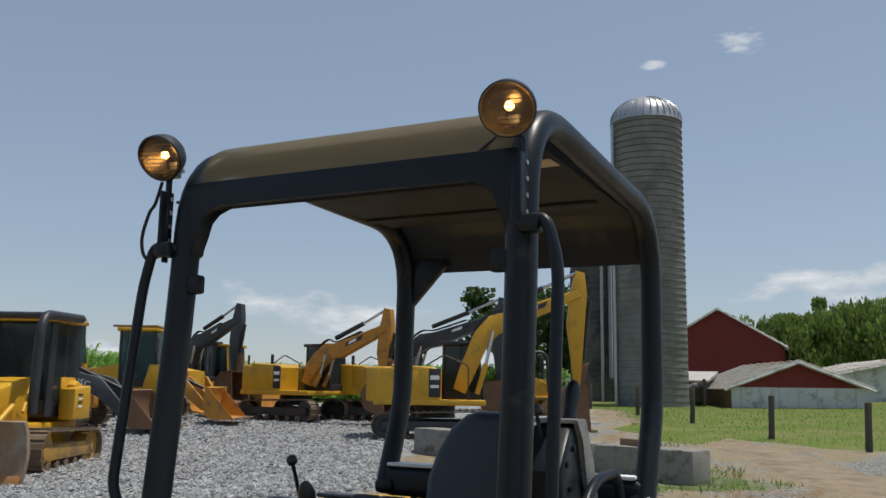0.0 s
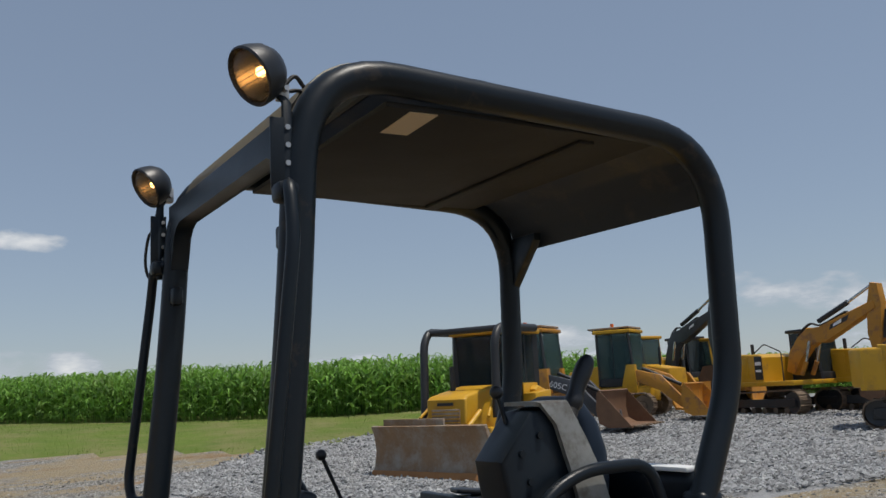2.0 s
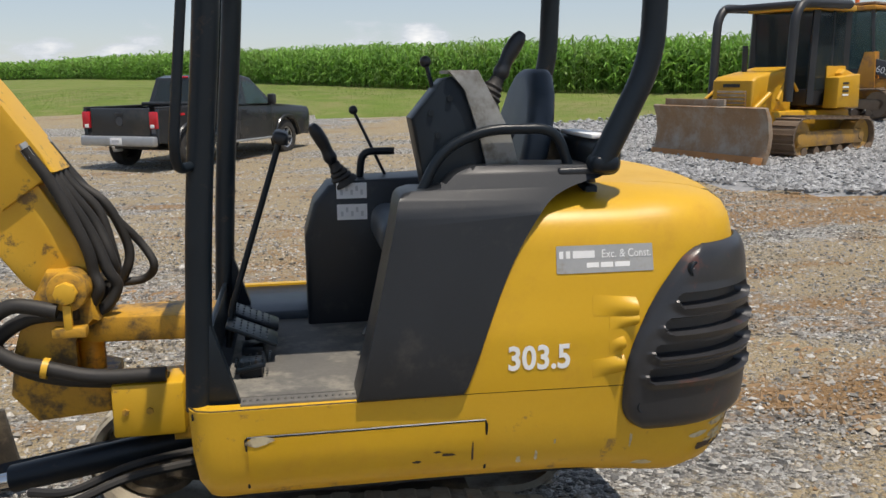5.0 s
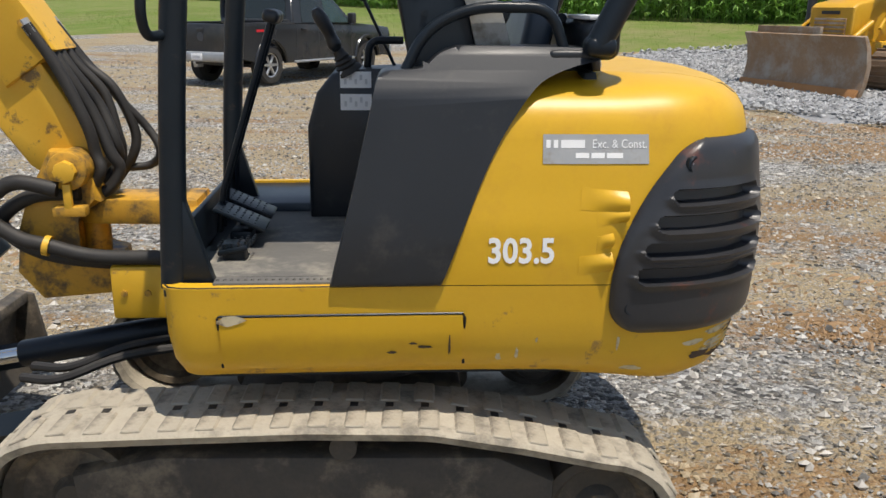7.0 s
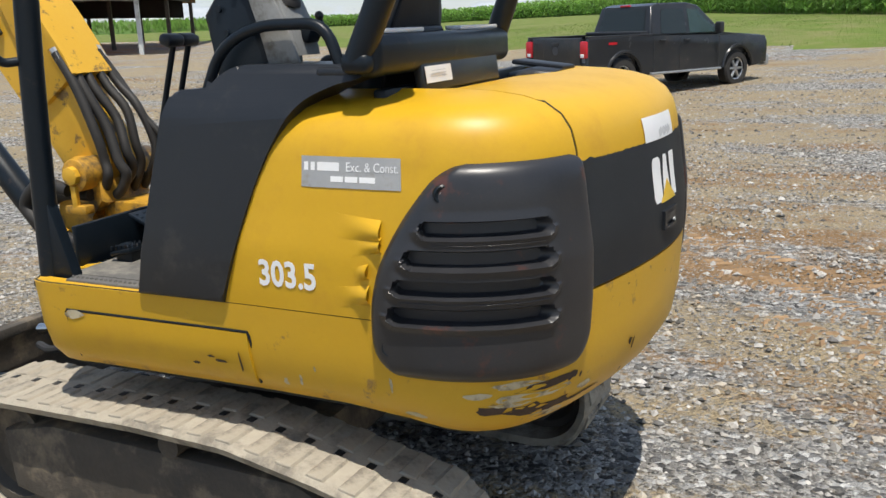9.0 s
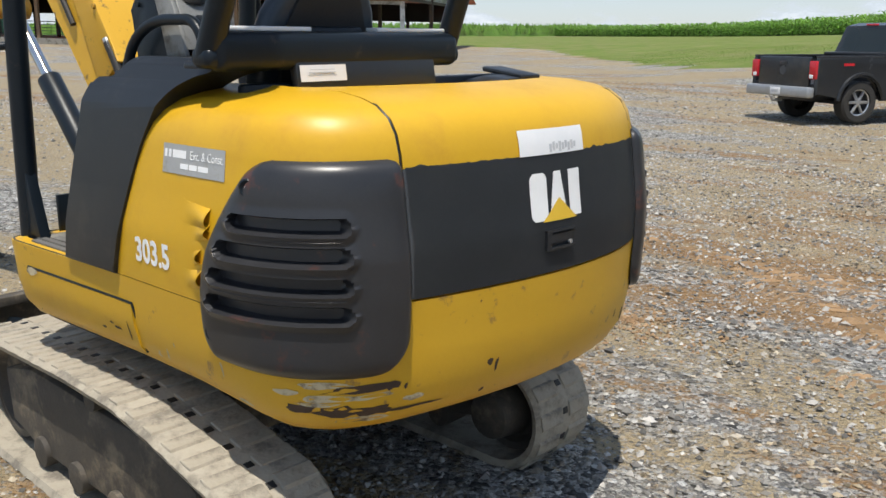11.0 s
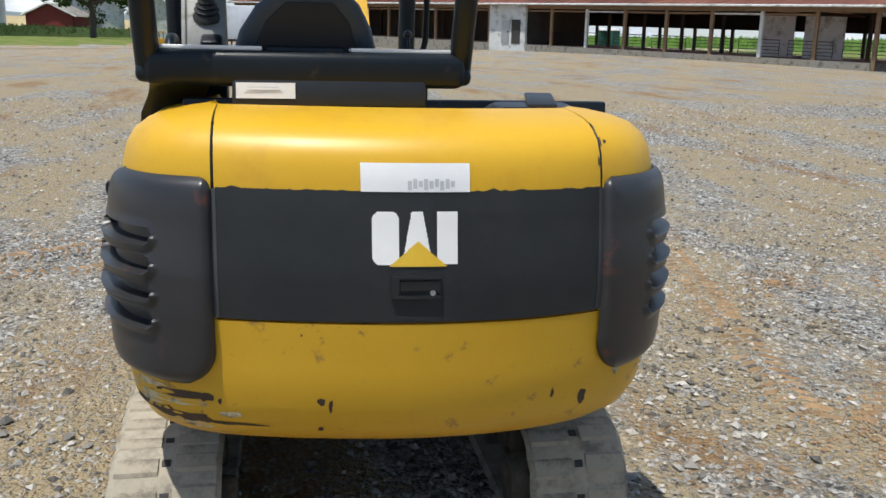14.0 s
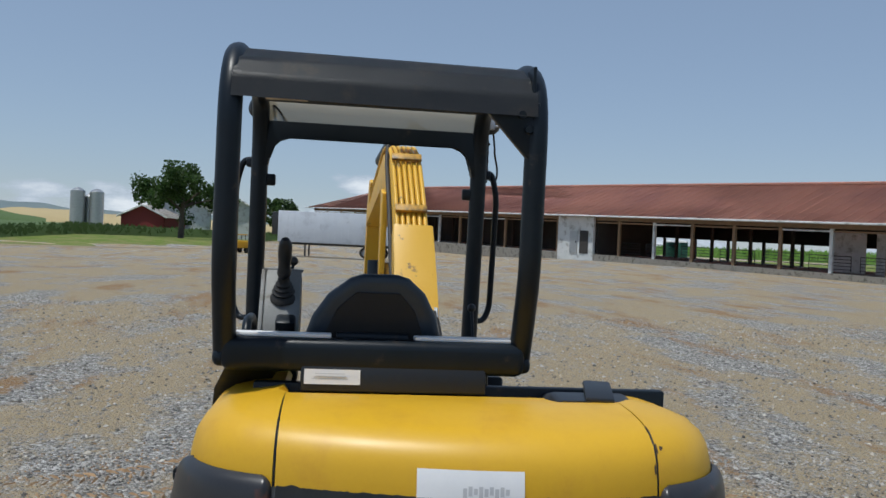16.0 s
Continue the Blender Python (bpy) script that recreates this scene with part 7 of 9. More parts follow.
def track_loader(body, arm_mat, bucket_mat, label, number=""):
    t = empty("track_loader", label, "loader", "track loaders in the yard")
    for s in (-1, 1):
        crawler(t, s * 0.85, 2.9, 0.80, 0.45, s, 36)
    part("belly", box(B(), (0.1, 0, 0.75), (2.6, 1.2, 0.5), 0.05), body, t)
    part("engine_hood", prism(B(), [(0.55, 0.9), (0.55, 1.75), (1.6, 1.6), (1.75, 1.35), (1.75, 0.9)], "y", -0.7, 0.7, 0.06, 3), body, t)
    cab_box(t, -0.75, 0.55, -0.62, 0.62, 1.05, 2.85, MACHINE_K, TEAL_GLASS, 0.18, body)
    part("roof_rack", box(B(), (0.1, 0, 3.02), (1.5, 1.3, 0.07), 0.02), RUST, t)
    part("beacon", cyl(B(), (0.1, 0.2, 3.05), (0.1, 0.2, 3.2), 0.06, n=12), plain("orange_beacon", (0.8, 0.16, 0.02), 0.3), t, "orange beacon")
    for y in (-0.55, 0.55):
        arm = part("lift_arm", prism(B(), [(-0.55, 1.25), (-0.5, 1.62), (-1.6, 1.35), (-2.25, 0.62), (-2.5, 0.42), (-2.52, 0.22), (-2.2, 0.28), (-1.55, 0.85)], "y", y - 0.07, y + 0.07, 0.015), arm_mat, t, "curved lift arm")
        if number and y > 0:
            lettering("arm_number", number, 0.26, pose(-1.05, y + 0.073, 1.22, 90, 0, 180) @ pose(0, 0, 0, 0, 0, -16), DECAL_WH, arm)
        part("lift_cylinder", cyl(B(), (-0.6, y, 0.95), (-1.6, y, 1.0), 0.06, n=12), body, t)
        part("front_tower", prism(B(), [(-0.8, 0.8), (-0.75, 1.75), (-0.45, 1.75), (-0.2, 0.8)], "y", y - 0.12, y + 0.12, 0.02), body, t)
    part("bucket_cylinder", cyl(B(), (-0.8, 0, 1.6), (-2.1, 0, 1.0), 0.06, n=12), MACHINE_K, t)
    prof = [(-2.5, 1.05), (-2.42, 0.95), (-2.38, 0.5), (-2.45, 0.15), (-2.7, 0.02), (-3.4, 0.0), (-3.4, 0.04), (-2.75, 0.07), (-2.52, 0.2), (-2.46, 0.5), (-2.5, 0.9), (-2.56, 1.02)]
    bk = part("bucket", prism(B(), prof, "y", -1.15, 1.15, 0.004), bucket_mat, t, "worn brown loader bucket")
    for y in (-1.15, 1.13):
        part("bucket_cheek", prism(B(), [(-2.5, 1.05), (-2.38, 0.5), (-2.45, 0.12), (-2.7, 0.0), (-3.4, 0.0), (-3.1, 0.35)], "y", y, y + 0.03), bucket_mat, bk)
    for k in range(8):
        part("tooth", box(B(), (-3.5, -1.02 + 0.29 * k, 0.03), (0.26, 0.07, 0.05), 0.01), RUST, bk)
    return t


tl = track_loader(MACHINE_O, MACHINE_G, RUST_B, "orange-yellow track loader with dark lift arms", "605C")
tl.matrix_basis = stand(15.4, 19.6, 118, 0.04)
tl2 = track_loader(MACHINE_Y, MACHINE_O, MACHINE_O, "faded yellow track loader with toothed bucket")
tl2.matrix_basis = stand(20.2, 21.0, 118, 0.04)


def digger(label, body, boom_mat, back_mat, reach=1.0, boom_low=0.0, panel=True):
    """Full-size crawler excavator with the boom out and the stick hanging."""
    t = empty("excavator", label, "excavator", "excavators in the yard")
    for s in (-1, 1):
        crawler(t, s * 1.0, 3.5, 0.85, 0.5, s, 40, MACHINE_K)
    part("turntable", cyl(B(), (0, 0, 0.6), (0, 0, 1.0), 0.6, n=24), MACHINE_K, t)
    part("deck", box(B(), (0.1, 0, 1.05), (3.2, 2.4, 0.16), 0.03), body, t)
    part("counterweight", prism(B(), [(1.1, -1.2), (1.6, -1.2), (1.95, -0.8), (2.05, 0), (1.95, 0.8), (1.6, 1.2), (1.1, 1.2)], "z", 1.05, 2.05, 0.08, 3), back_mat, t, "rounded counterweight")
    side = part("engine_housing", prism(B(), [(-0.2, 1.1), (-0.2, 1.95), (0.0, 2.05), (1.2, 2.12), (1.2, 1.1)], "y", -1.18, 1.18, 0.05, 3), body, t)
    part("exhaust_stack", cyl(B(), (0.8, -0.5, 2.1), (0.8, -0.5, 2.45), 0.06, n=12), MACHINE_K, t)
    for x in (0.15, 0.65):
        part("vent_door", box(B(), (x, -1.19, 1.6), (0.42, 0.02, 0.7), 0.008), body, side)
    if panel:
        part("black_panel", box(B(), (-0.05, -1.20, 1.6), (0.34, 0.02, 0.8), 0.006), MACHINE_K, side)
        part("mark_bar", box(B(), (-0.05, -1.214, 1.75), (0.26, 0.01, 0.12)), DECAL_WH, side, "white maker's mark bar")
        part("number_bar", box(B(), (-0.05, -1.214, 1.50), (0.24, 0.01, 0.08)), DECAL_WH, side)
    cab_box(t, -1.45, -0.25, 0.25, 1.18, 1.1, 2.75, MACHINE_K, CAB_GLASS, 0.2, MACHINE_K)
    part("handrail", tube(B(), rounded([(-1.0, -1.1, 1.1), (-1.0, -1.1, 2.1), (-0.3, -1.1, 2.4), (0.2, -1.1, 2.1)], 0.1), 0.022, 6), MACHINE_K, t)
    r, dz_ = reach, -boom_low
    top = [(-0.55, 1.45), (-0.75, 2.1), (-1.35 * r, 3.3 + dz_ * 0.6), (-1.85 * r, 3.85 + dz_ * 0.8), (-2.4 * r, 4.05 + dz_), (-4.9 * r, 4.75 + dz_)]
    bot = [(-5.0 * r, 4.5 + dz_), (-2.6 * r, 3.55 + dz_), (-2.15 * r, 3.35 + dz_ * 0.8), (-1.75 * r, 2.9 + dz_ * 0.6), (-1.15, 1.8), (-0.9, 1.3)]
    bm_ = part("boom", prism(B(), top + bot, "y", -0.42, -0.06, 0.03), boom_mat, t, "bent box-section boom")
    part("decal", prism(B(), [(-2.9 * r, 3.95 + dz_), (-3.75 * r, 4.2 + dz_), (-3.85 * r, 4.38 + dz_), (-3.0 * r, 4.12 + dz_)], "y", -0.432, -0.42), DECAL_BK, bm_)
    part("decal_bar", prism(B(), [(-3.1 * r, 4.04 + dz_), (-3.5 * r, 4.155 + dz_), (-3.52 * r, 4.27 + dz_), (-3.15 * r, 4.14 + dz_)], "y", -0.44, -0.432), DECAL_WH, bm_)
    for y in (-0.50, 0.02):
        bc_ = part("boom_cylinder", cyl(B(), (-1.25, y, 1.3), (-1.75 * r, y, 2.35 + dz_ * 0.5), 0.075, n=14), boom_mat, t)
        part("rod", cyl(B(), (-1.75 * r, y, 2.35 + dz_ * 0.5), (-2.0 * r, y, 3.4 + dz_ * 0.8), 0.05, n=12), CHROME, bc_)
    sc = part("stick_cylinder", cyl(B(), (-2.3 * r, -0.24, 4.28 + dz_), (-3.7 * r, -0.24, 4.78 + dz_), 0.085, n=14), MACHINE_K, t)
    part("rod", cyl(B(), (-3.7 * r, -0.24, 4.78 + dz_), (-4.85 * r, -0.24, 5.25 + dz_), 0.05, n=12), CHROME, sc)
    tipx, tipz = -4.95 * r, 4.62 + dz_
    part("stick", prism(B(), [(tipx + 0.1, tipz + 0.68), (tipx - 0.15, tipz + 0.62), (tipx - 0.22, tipz), (tipx + 0.0, 1.6), (tipx + 0.18, 1.55), (tipx + 0.38, tipz - 0.9), (tipx + 0.28, tipz)], "y", -0.38, -0.10, 0.02), boom_mat, t, "hanging stick")
    part("bucket_cylinder", cyl(B(), (tipx - 0.3, -0.24, tipz - 0.2), (tipx - 0.1, -0.24, 2.3), 0.065, n=12), MACHINE_K, t)
    part("bucket_link", prism(B(), [(tipx - 0.25, 2.25), (tipx + 0.2, 2.0), (tipx + 0.2, 1.5), (tipx - 0.1, 1.5)], "y", -0.34, -0.14, 0.01), RUST_B, t)
    bk = [(tipx - 0.15, 1.6), (tipx + 0.45, 1.55), (tipx + 0.75, 1.1), (tipx + 0.6, 0.55), (tipx + 0.1, 0.35), (tipx - 0.25, 0.3)]
    inn = [(x * 0.985 + (tipx + 0.1) * 0.015, z * 0.93 + 0.07) for x, z in bk]
    b_ = part("bucket", prism(B(), bk + inn[::-1], "y", -0.75, 0.27, 0.004), RUST_B, t, "brown digging bucket")
    for y in (-0.75, 0.24):
        part("bucket_cheek", prism(B(), bk, "y", y, y + 0.03), RUST_B, b_)
    for k in range(5):
        part("tooth", box(B(), (tipx - 0.33, -0.7 + 0.23 * k, 0.3), (0.2, 0.09, 0.07), 0.01), RUST, b_)
    for k in range(3):
        part("boom_hose", tube(B(), curve_points([(-0.8, -0.3 + 0.06 * k, 2.1), (-1.4 * r, -0.3 + 0.06 * k, 3.45 + dz_ * 0.6), (-1.9 * r, -0.3 + 0.06 * k, 3.98 + dz_ * 0.8), (-2.4 * r, -0.3 + 0.06 * k, 4.15 + dz_), (-3.6 * r, -0.3 + 0.06 * k, 4.5 + dz_)], 6), 0.022, 6), RUBBER, bm_)
    return t


FLIP = Matrix.Diagonal((1, -1, 1, 1))
GREY_BACK = surface("blue_grey_counterweight", (0.06, 0.068, 0.08), (0.085, 0.095, 0.11), 0.5, scale=2, fine=40, bump=0.05)
d1 = digger("yellow crawler excavator with raised boom and bucket", MACHINE_Y, MACHINE_Y, MACHINE_Y, 0.86, 0.35)
d1.matrix_basis = stand(21.4, 10.5, 114, 0.04) @ FLIP
d2 = digger("yellow crawler excavator in the back row", MACHINE_Y, MACHINE_O, MACHINE_Y, 0.85, 1.25)
d2.matrix_basis = stand(25.2, 18.2, 86, 0.0) @ FLIP
d3 = digger("yellow excavator with blue-grey counterweight and black boom", MACHINE_Y, MACHINE_G, GREY_BACK, 1.05, 0.75, False)
d3.matrix_basis = stand(27.2, 15.9, 92, 0.0) @ FLIP
d4 = digger("excavator with dark grey boom and hanging bucket", MACHINE_Y, MACHINE_G, GREY_BACK, 0.72, 0.95, False)
d4.matrix_basis = stand(26.8, 25.6, 88, 0.0) @ FLIP
d5 = copy_thing(d2, stand(34.5, 30.0, 88) @ FLIP)
tagged(d5, "yellow crawler excavator at the far end of the row")


def wheel_loader():
    t = empty("backhoe_loader", "yellow wheeled loader with cab and front bucket", "loader")
    for x, r in ((-1.2, 0.5), (1.2, 0.72)):
        for s in (-1, 1):
            wheel(t, (x, s * 0.95, r), (0, s, 0), r, 0.42, 24, 0, MACHINE_Y)
    part("chassis", box(B(), (0, 0, 0.85), (3.6, 1.0, 0.5), 0.05), MACHINE_O, t)
    part("hood", prism(B(), [(-1.9, 1.0), (-1.85, 1.55), (-0.6, 1.75), (-0.6, 1.0)], "y", -0.5, 0.5, 0.06, 3), MACHINE_Y, t)
    cab_box(t, -0.6, 0.9, -0.7, 0.7, 1.1, 2.75, MACHINE_Y, TEAL_GLASS, 0.15, MACHINE_Y)
    part("exhaust", cyl(B(), (-1.3, 0.3, 1.7), (-1.3, 0.3, 2.4), 0.05, n=12), MACHINE_K, t)
    for y in (-0.6, 0.6):
        part("lift_arm", prism(B(), [(-0.5, 1.5), (-0.5, 1.75), (-1.9, 1.35), (-2.5, 0.5), (-2.35, 0.4), (-1.8, 1.1)], "y", y - 0.06, y + 0.06, 0.015), MACHINE_O, t)
    part("bucket", prism(B(), [(-2.4, 1.0), (-2.35, 0.3), (-2.5, 0.05), (-3.2, 0.0), (-3.2, 0.05), (-2.55, 0.12), (-2.42, 0.32), (-2.46, 1.0)], "y", -1.1, 1.1, 0.004), MACHINE_O, t, "orange front bucket")
    return t


wl = wheel_loader()
wl.matrix_basis = stand(23.6, 23.6, 95)
wl2 = copy_thing(wl, stand(28.5, 24.4, 100))
small = crawler_dozer()
tagged(small, "small yellow crawler dozer behind the excavator")
small.matrix_basis = stand(34.0, 12.6, 118)


# ---- pickup truck ----
def pickup():
    t = empty("pickup_truck", "dark grey four-door pickup truck with alloy wheels", "truck")
    W = 0.98

    def arch(cx, r, n=9):
        return [(cx - r * math.cos(a), 0.42 + r * math.sin(a)) for a in span(0.0, math.pi, n)]

    # lower side: doors, fenders; nose towards -x
    low = [(-2.88, 0.50), (-2.90, 0.95), (-2.80, 1.12), (-1.45, 1.20), (1.0, 1.24), (2.86, 1.26), (2.90, 1.2), (2.90, 0.55), (2.36, 0.52)]
    low += [(x, z) for x, z in reversed(arch(1.86, 0.50))] + [(-1.28, 0.42)] + [(x, z) for x, z in reversed(arch(-1.82, 0.50))] + [(-2.36, 0.46)]
    body = part("body_side", prism(B(), low, "y", W - 0.10, W, 0.03, 3), TRUCK_G, t, "dark grey body side")
    part("body_side", prism(B(), low, "y", -W, -W + 0.10, 0.03, 3), TRUCK_G, t)
    part("hood", prism(B(), [(-2.86, 0.6), (-2.86, 1.02), (-2.74, 1.14), (-1.40, 1.24), (-1.2, 1.24), (-1.2, 0.6)], "y", -W + 0.07, W - 0.07, 0.05, 3), TRUCK_G, t)
    part("cab_floor", box(B(), (-0.05, 0, 0.62), (2.6, 1.8, 0.25), 0.03), MACHINE_K, t)
    part("grille", box(B(), (-2.90, 0, 0.88), (0.06, 1.3, 0.34), 0.02), MACHINE_K, t)
    # greenhouse
    bm = prism(B(), [(-1.40, 1.22), (-0.62, 1.86), (-0.30, 1.92), (0.60, 1.92), (0.86, 1.86), (1.02, 1.22)], "y", -W + 0.06, W - 0.06, 0.05, 3)
    for v in bm.verts:
        v.co.y *= 1 - 0.20 * max(0, v.co.z - 1.22) / 0.7
    roof = part("cab", bm, TRUCK_G, t, "dark grey crew cab")
    for s in (-1, 1):
        for win in ([(-1.16, 1.26), (-0.60, 1.76), (-0.24, 1.78), (-0.22, 1.26)], [(-0.10, 1.26), (-0.12, 1.78), (0.58, 1.78), (0.70, 1.28)]):
            bm = prism(B(), win, "y", s * (W - 0.055) - 0.006, s * (W - 0.055) + 0.006)
            for v in bm.verts:
                v.co.y *= 1 - 0.20 * max(0, v.co.z - 1.22) / 0.7
            part("side_window", bm, CAB_GLASS if win[0][0] > -1 else TEAL_GLASS, roof, "tinted side window")
        part("door_handle", box(B(), (-0.05, s * (W + 0.012), 1.12), (0.18, 0.03, 0.035), 0.01), MACHINE_K, t)
        part("door_handle", box(B(), (0.72, s * (W + 0.012), 1.13), (0.18, 0.03, 0.035), 0.01), MACHINE_K, t)
        for x in (-1.15, 0.16, 0.98):
            part("door_seam", box(B(), (x, s * (W + 0.001), 0.85), (0.012, 0.006, 0.72)), MACHINE_K, body)
        part("mirror", box(B(), (-0.98, s * (W + 0.13), 1.36), (0.12, 0.20, 0.24), 0.04, seg=3), MACHINE_K, t)
        part("running_board", box(B(), (-0.05, s * (W - 0.02), 0.44), (2.3, 0.16, 0.05), 0.02), STEEL, t)
        part("rocker", box(B(), (-0.05, s * (W - 0.05), 0.57), (2.5, 0.08, 0.16), 0.02), TRUCK_G, t)
        part("badge", box(B(), (2.2, s * (W + 0.002), 1.12), (0.24, 0.006, 0.05)), TAIL_RED, body)
        for x in (-1.82, 1.86):
            wheel(t, (x, s * (W - 0.14), 0.40), (0, s, 0), 0.405, 0.27)
            part("arch_flare", tube(B(), [(x - 0.52 * math.cos(a), s * (W + 0.005), 0.42 + 0.52 * math.sin(a)) for a in span(0.05, math.pi - 0.05, 14)], 0.04, 6), TRUCK_G, t)
        tl_ = part("tail_lamp", box(B(), (2.905, s * (W - 0.11), 1.02), (0.06, 0.20, 0.34), 0.02), TAIL_RED, t, "red tail lamp")
        part("reverse_lamp", box(B(), (2.93, s * (W - 0.13), 0.90), (0.03, 0.10, 0.07), 0.008), WHITE_PT, tl_)
        part("bed_rail", box(B(), (1.95, s * (W - 0.06), 1.265), (1.85, 0.12, 0.04), 0.012), MACHINE_K, t)
        part("head_lamp", box(B(), (-2.86, s * (W - 0.16), 0.98), (0.10, 0.24, 0.20), 0.03), STEEL, t)
    bm = prism(B(), [(-W * 0.72, 1.30), (W * 0.72, 1.30), (W * 0.64, 1.80), (-W * 0.64, 1.80)], "x", 0.90, 0.93)
    for v in bm.verts:
        v.co.x += 0.10 - 0.26 * (v.co.z - 1.3)
    part("rear_window", bm, CAB_GLASS, roof, "dark rear window")
    bm = prism(B(), [(-W * 0.74, 1.27), (W * 0.74, 1.27), (W * 0.64, 1.80), (-W * 0.64, 1.80)], "x", -1.36, -1.33)
    for v in bm.verts:
        v.co.x += 1.18 * (v.co.z - 1.25)
    part("windscreen", bm, CAB_GLASS, roof)
    part("high_brake_lamp", box(B(), (0.86, 0, 1.875), (0.05, 0.3, 0.04), 0.01), TAIL_RED, roof)
    gate = part("tailgate", box(B(), (2.88, 0, 0.95), (0.07, 1.52, 0.62), 0.025, seg=3), TRUCK_G, t, "dark grey tailgate")
    part("gate_handle", box(B(), (2.922, 0, 1.14), (0.02, 0.22, 0.07), 0.012), MACHINE_K, gate)
    part("gate_badge", cyl(B(), (2.915, 0, 1.0), (2.925, 0, 1.0), 0.09, n=20), MACHINE_G, gate, "dark oval badge")
    part("bed_floor", box(B(), (1.95, 0, 0.72), (1.85, 1.76, 0.08)), MACHINE_K, t)
    part("bed_front", box(B(), (1.05, 0, 0.98), (0.06, 1.76, 0.5)), MACHINE_K, t)
    part("bed_cover_roll", box(B(), (1.15, 0, 1.30), (0.26, 1.7, 0.08), 0.03), MACHINE_K, t)
    bump = part("rear_bumper", box(B(), (2.98, 0, 0.60), (0.16, 1.9, 0.20), 0.04, seg=3), STEEL, t, "chromed rear bumper")
    part("number_plate", box(B(), (3.063, 0, 0.60), (0.012, 0.30, 0.14), 0.004), WHITE_PT, bump)
    part("plate_bar", box(B(), (3.071, 0, 0.60), (0.004, 0.2, 0.05)), DECAL_GY, bump)
    part("tow_hitch", tube(B(), [(2.9, 0, 0.42), (3.12, 0, 0.42), (3.14, 0, 0.50)], 0.03, 8), STEEL, bump)
    part("front_bumper", box(B(), (-2.95, 0, 0.55), (0.16, 1.9, 0.26), 0.05, seg=3), STEEL, t)
    part("axle", tube(B(), [(1.86, -0.8, 0.40), (1.86, 0.8, 0.40)], 0.07, 8), MACHINE_K, t)
    part("frame_rail", box(B(), (0.3, 0, 0.48), (4.6, 0.9, 0.14), 0.02), MACHINE_K, t)
    return t


truck = pickup()
truck.matrix_basis = stand(-2.05, 17.2, 238.0) @ Matrix.Scale(0.95, 4)

# ---- concrete block wall ----
def wall_block(a, b, h, d, label):
    a, b = Vector((*a, 0)), Vector((*b, 0))
    m = (a + b) / 2
    ang = math.degrees(math.atan2(b.y - a.y, b.x - a.x))
    bm = box(B(), (0, 0, h / 2 - 0.1), ((b - a).length, d, h + 0.2), 0.03)
    bmesh.ops.subdivide_edges(bm, edges=bm.edges, cuts=2)
    for v in bm.verts:
        v.co += 0.015 * noise.noise_vector(v.co * 2)
    ob = tagged(solid("concrete_block", bm, CONCRETE, 50), label, "concrete block", "concrete block wall")
    ob.matrix_basis = pose(m.x, m.y, land(m.x, m.y), 0, 0, ang)
    return ob


WALL = [(14.6, 1.6), (15.4, 3.7), (16.3, 5.9), (17.1, 7.7), (17.6, 8.9)]
for k, (a, b) in enumerate(zip(WALL, WALL[1:])):
    a2, b2 = Vector(a).lerp(Vector(b), 0.012), Vector(a).lerp(Vector(b), 0.988)
    wall_block(a2, b2, 0.62, 0.6, "weathered grey concrete barrier block in the weeds")
wall_block((15.0, 5.2), (15.4, 6.4), 0.66, 0.6, "weathered grey concrete barrier block in the weeds")
tagged(solid("timber_offcut", box(B(), (0, 0, 0.06), (0.7, 0.3, 0.14), 0.01), WOOD), "short brown timber lying on the blocks", "timber").matrix_basis = pose(15.1, 2.9, land(15.1, 2.9) + 0.62, 0, 0, 60)
# ---- silos, barn and sheds ----
HOOP_ST = surface("weathered_hoop_steel", (0.10, 0.098, 0.09), (0.17, 0.165, 0.15), 0.8, 0.1, scale=2, fine=20, bump=0.1)
def silo(x, y, r, h, mat, label, ladder):
    t = empty("silo", label, "silo", "farm silos", pose(x, y, land(x, y)))
    body = part("silo_wall", lathe(B(), [(-0.5, r * 1.02), (h, r), (h + 0.05, r * 0.9)], (0, 0, 0), (0, 0, 1), 48), mat, t, "banded concrete stave wall")
    for k in range(int(h / 0.38)):
        part("hoop", lathe(B(), [(-0.018, r * 1.0), (-0.018, r * 1.02 + 0.02), (0.018, r * 1.02 + 0.02), (0.018, r * 1.0)], (0, 0, 0.3 + 0.38 * k), (0, 0, 1), 40), HOOP_ST, body)
    dome = part("dome", lathe(B(), [(h - 0.15, r * 1.04)] + [(h + r * 0.72 * math.sin(a), r * 1.02 * math.cos(a)) for a in span(0, math.pi / 2, 9)], (0, 0, 0), (0, 0, 1), 48), DOME, t, "ribbed metal dome roof")
    for k in range(32):
        a0 = 2 * math.pi * k / 32
        part("dome_rib", tube(B(), [(r * 1.03 * math.cos(a) * math.cos(a0), r * 1.03 * math.cos(a) * math.sin(a0), h + r * 0.735 * math.sin(a)) for a in span(0, 1.45, 8)], 0.05, 4), DOME, dome)
    for k, off in enumerate(ladder):
        ca, sa = math.cos(off), math.sin(off)
        part("chute", tube(B(), [((r + 0.2) * ca, (r + 0.2) * sa, 1.5 if k else 0.0), ((r + 0.2) * ca, (r + 0.2) * sa, h * (0.98 if not k else 0.8))], 0.14 if k else 0.10, 8), STEEL, t)
    return t


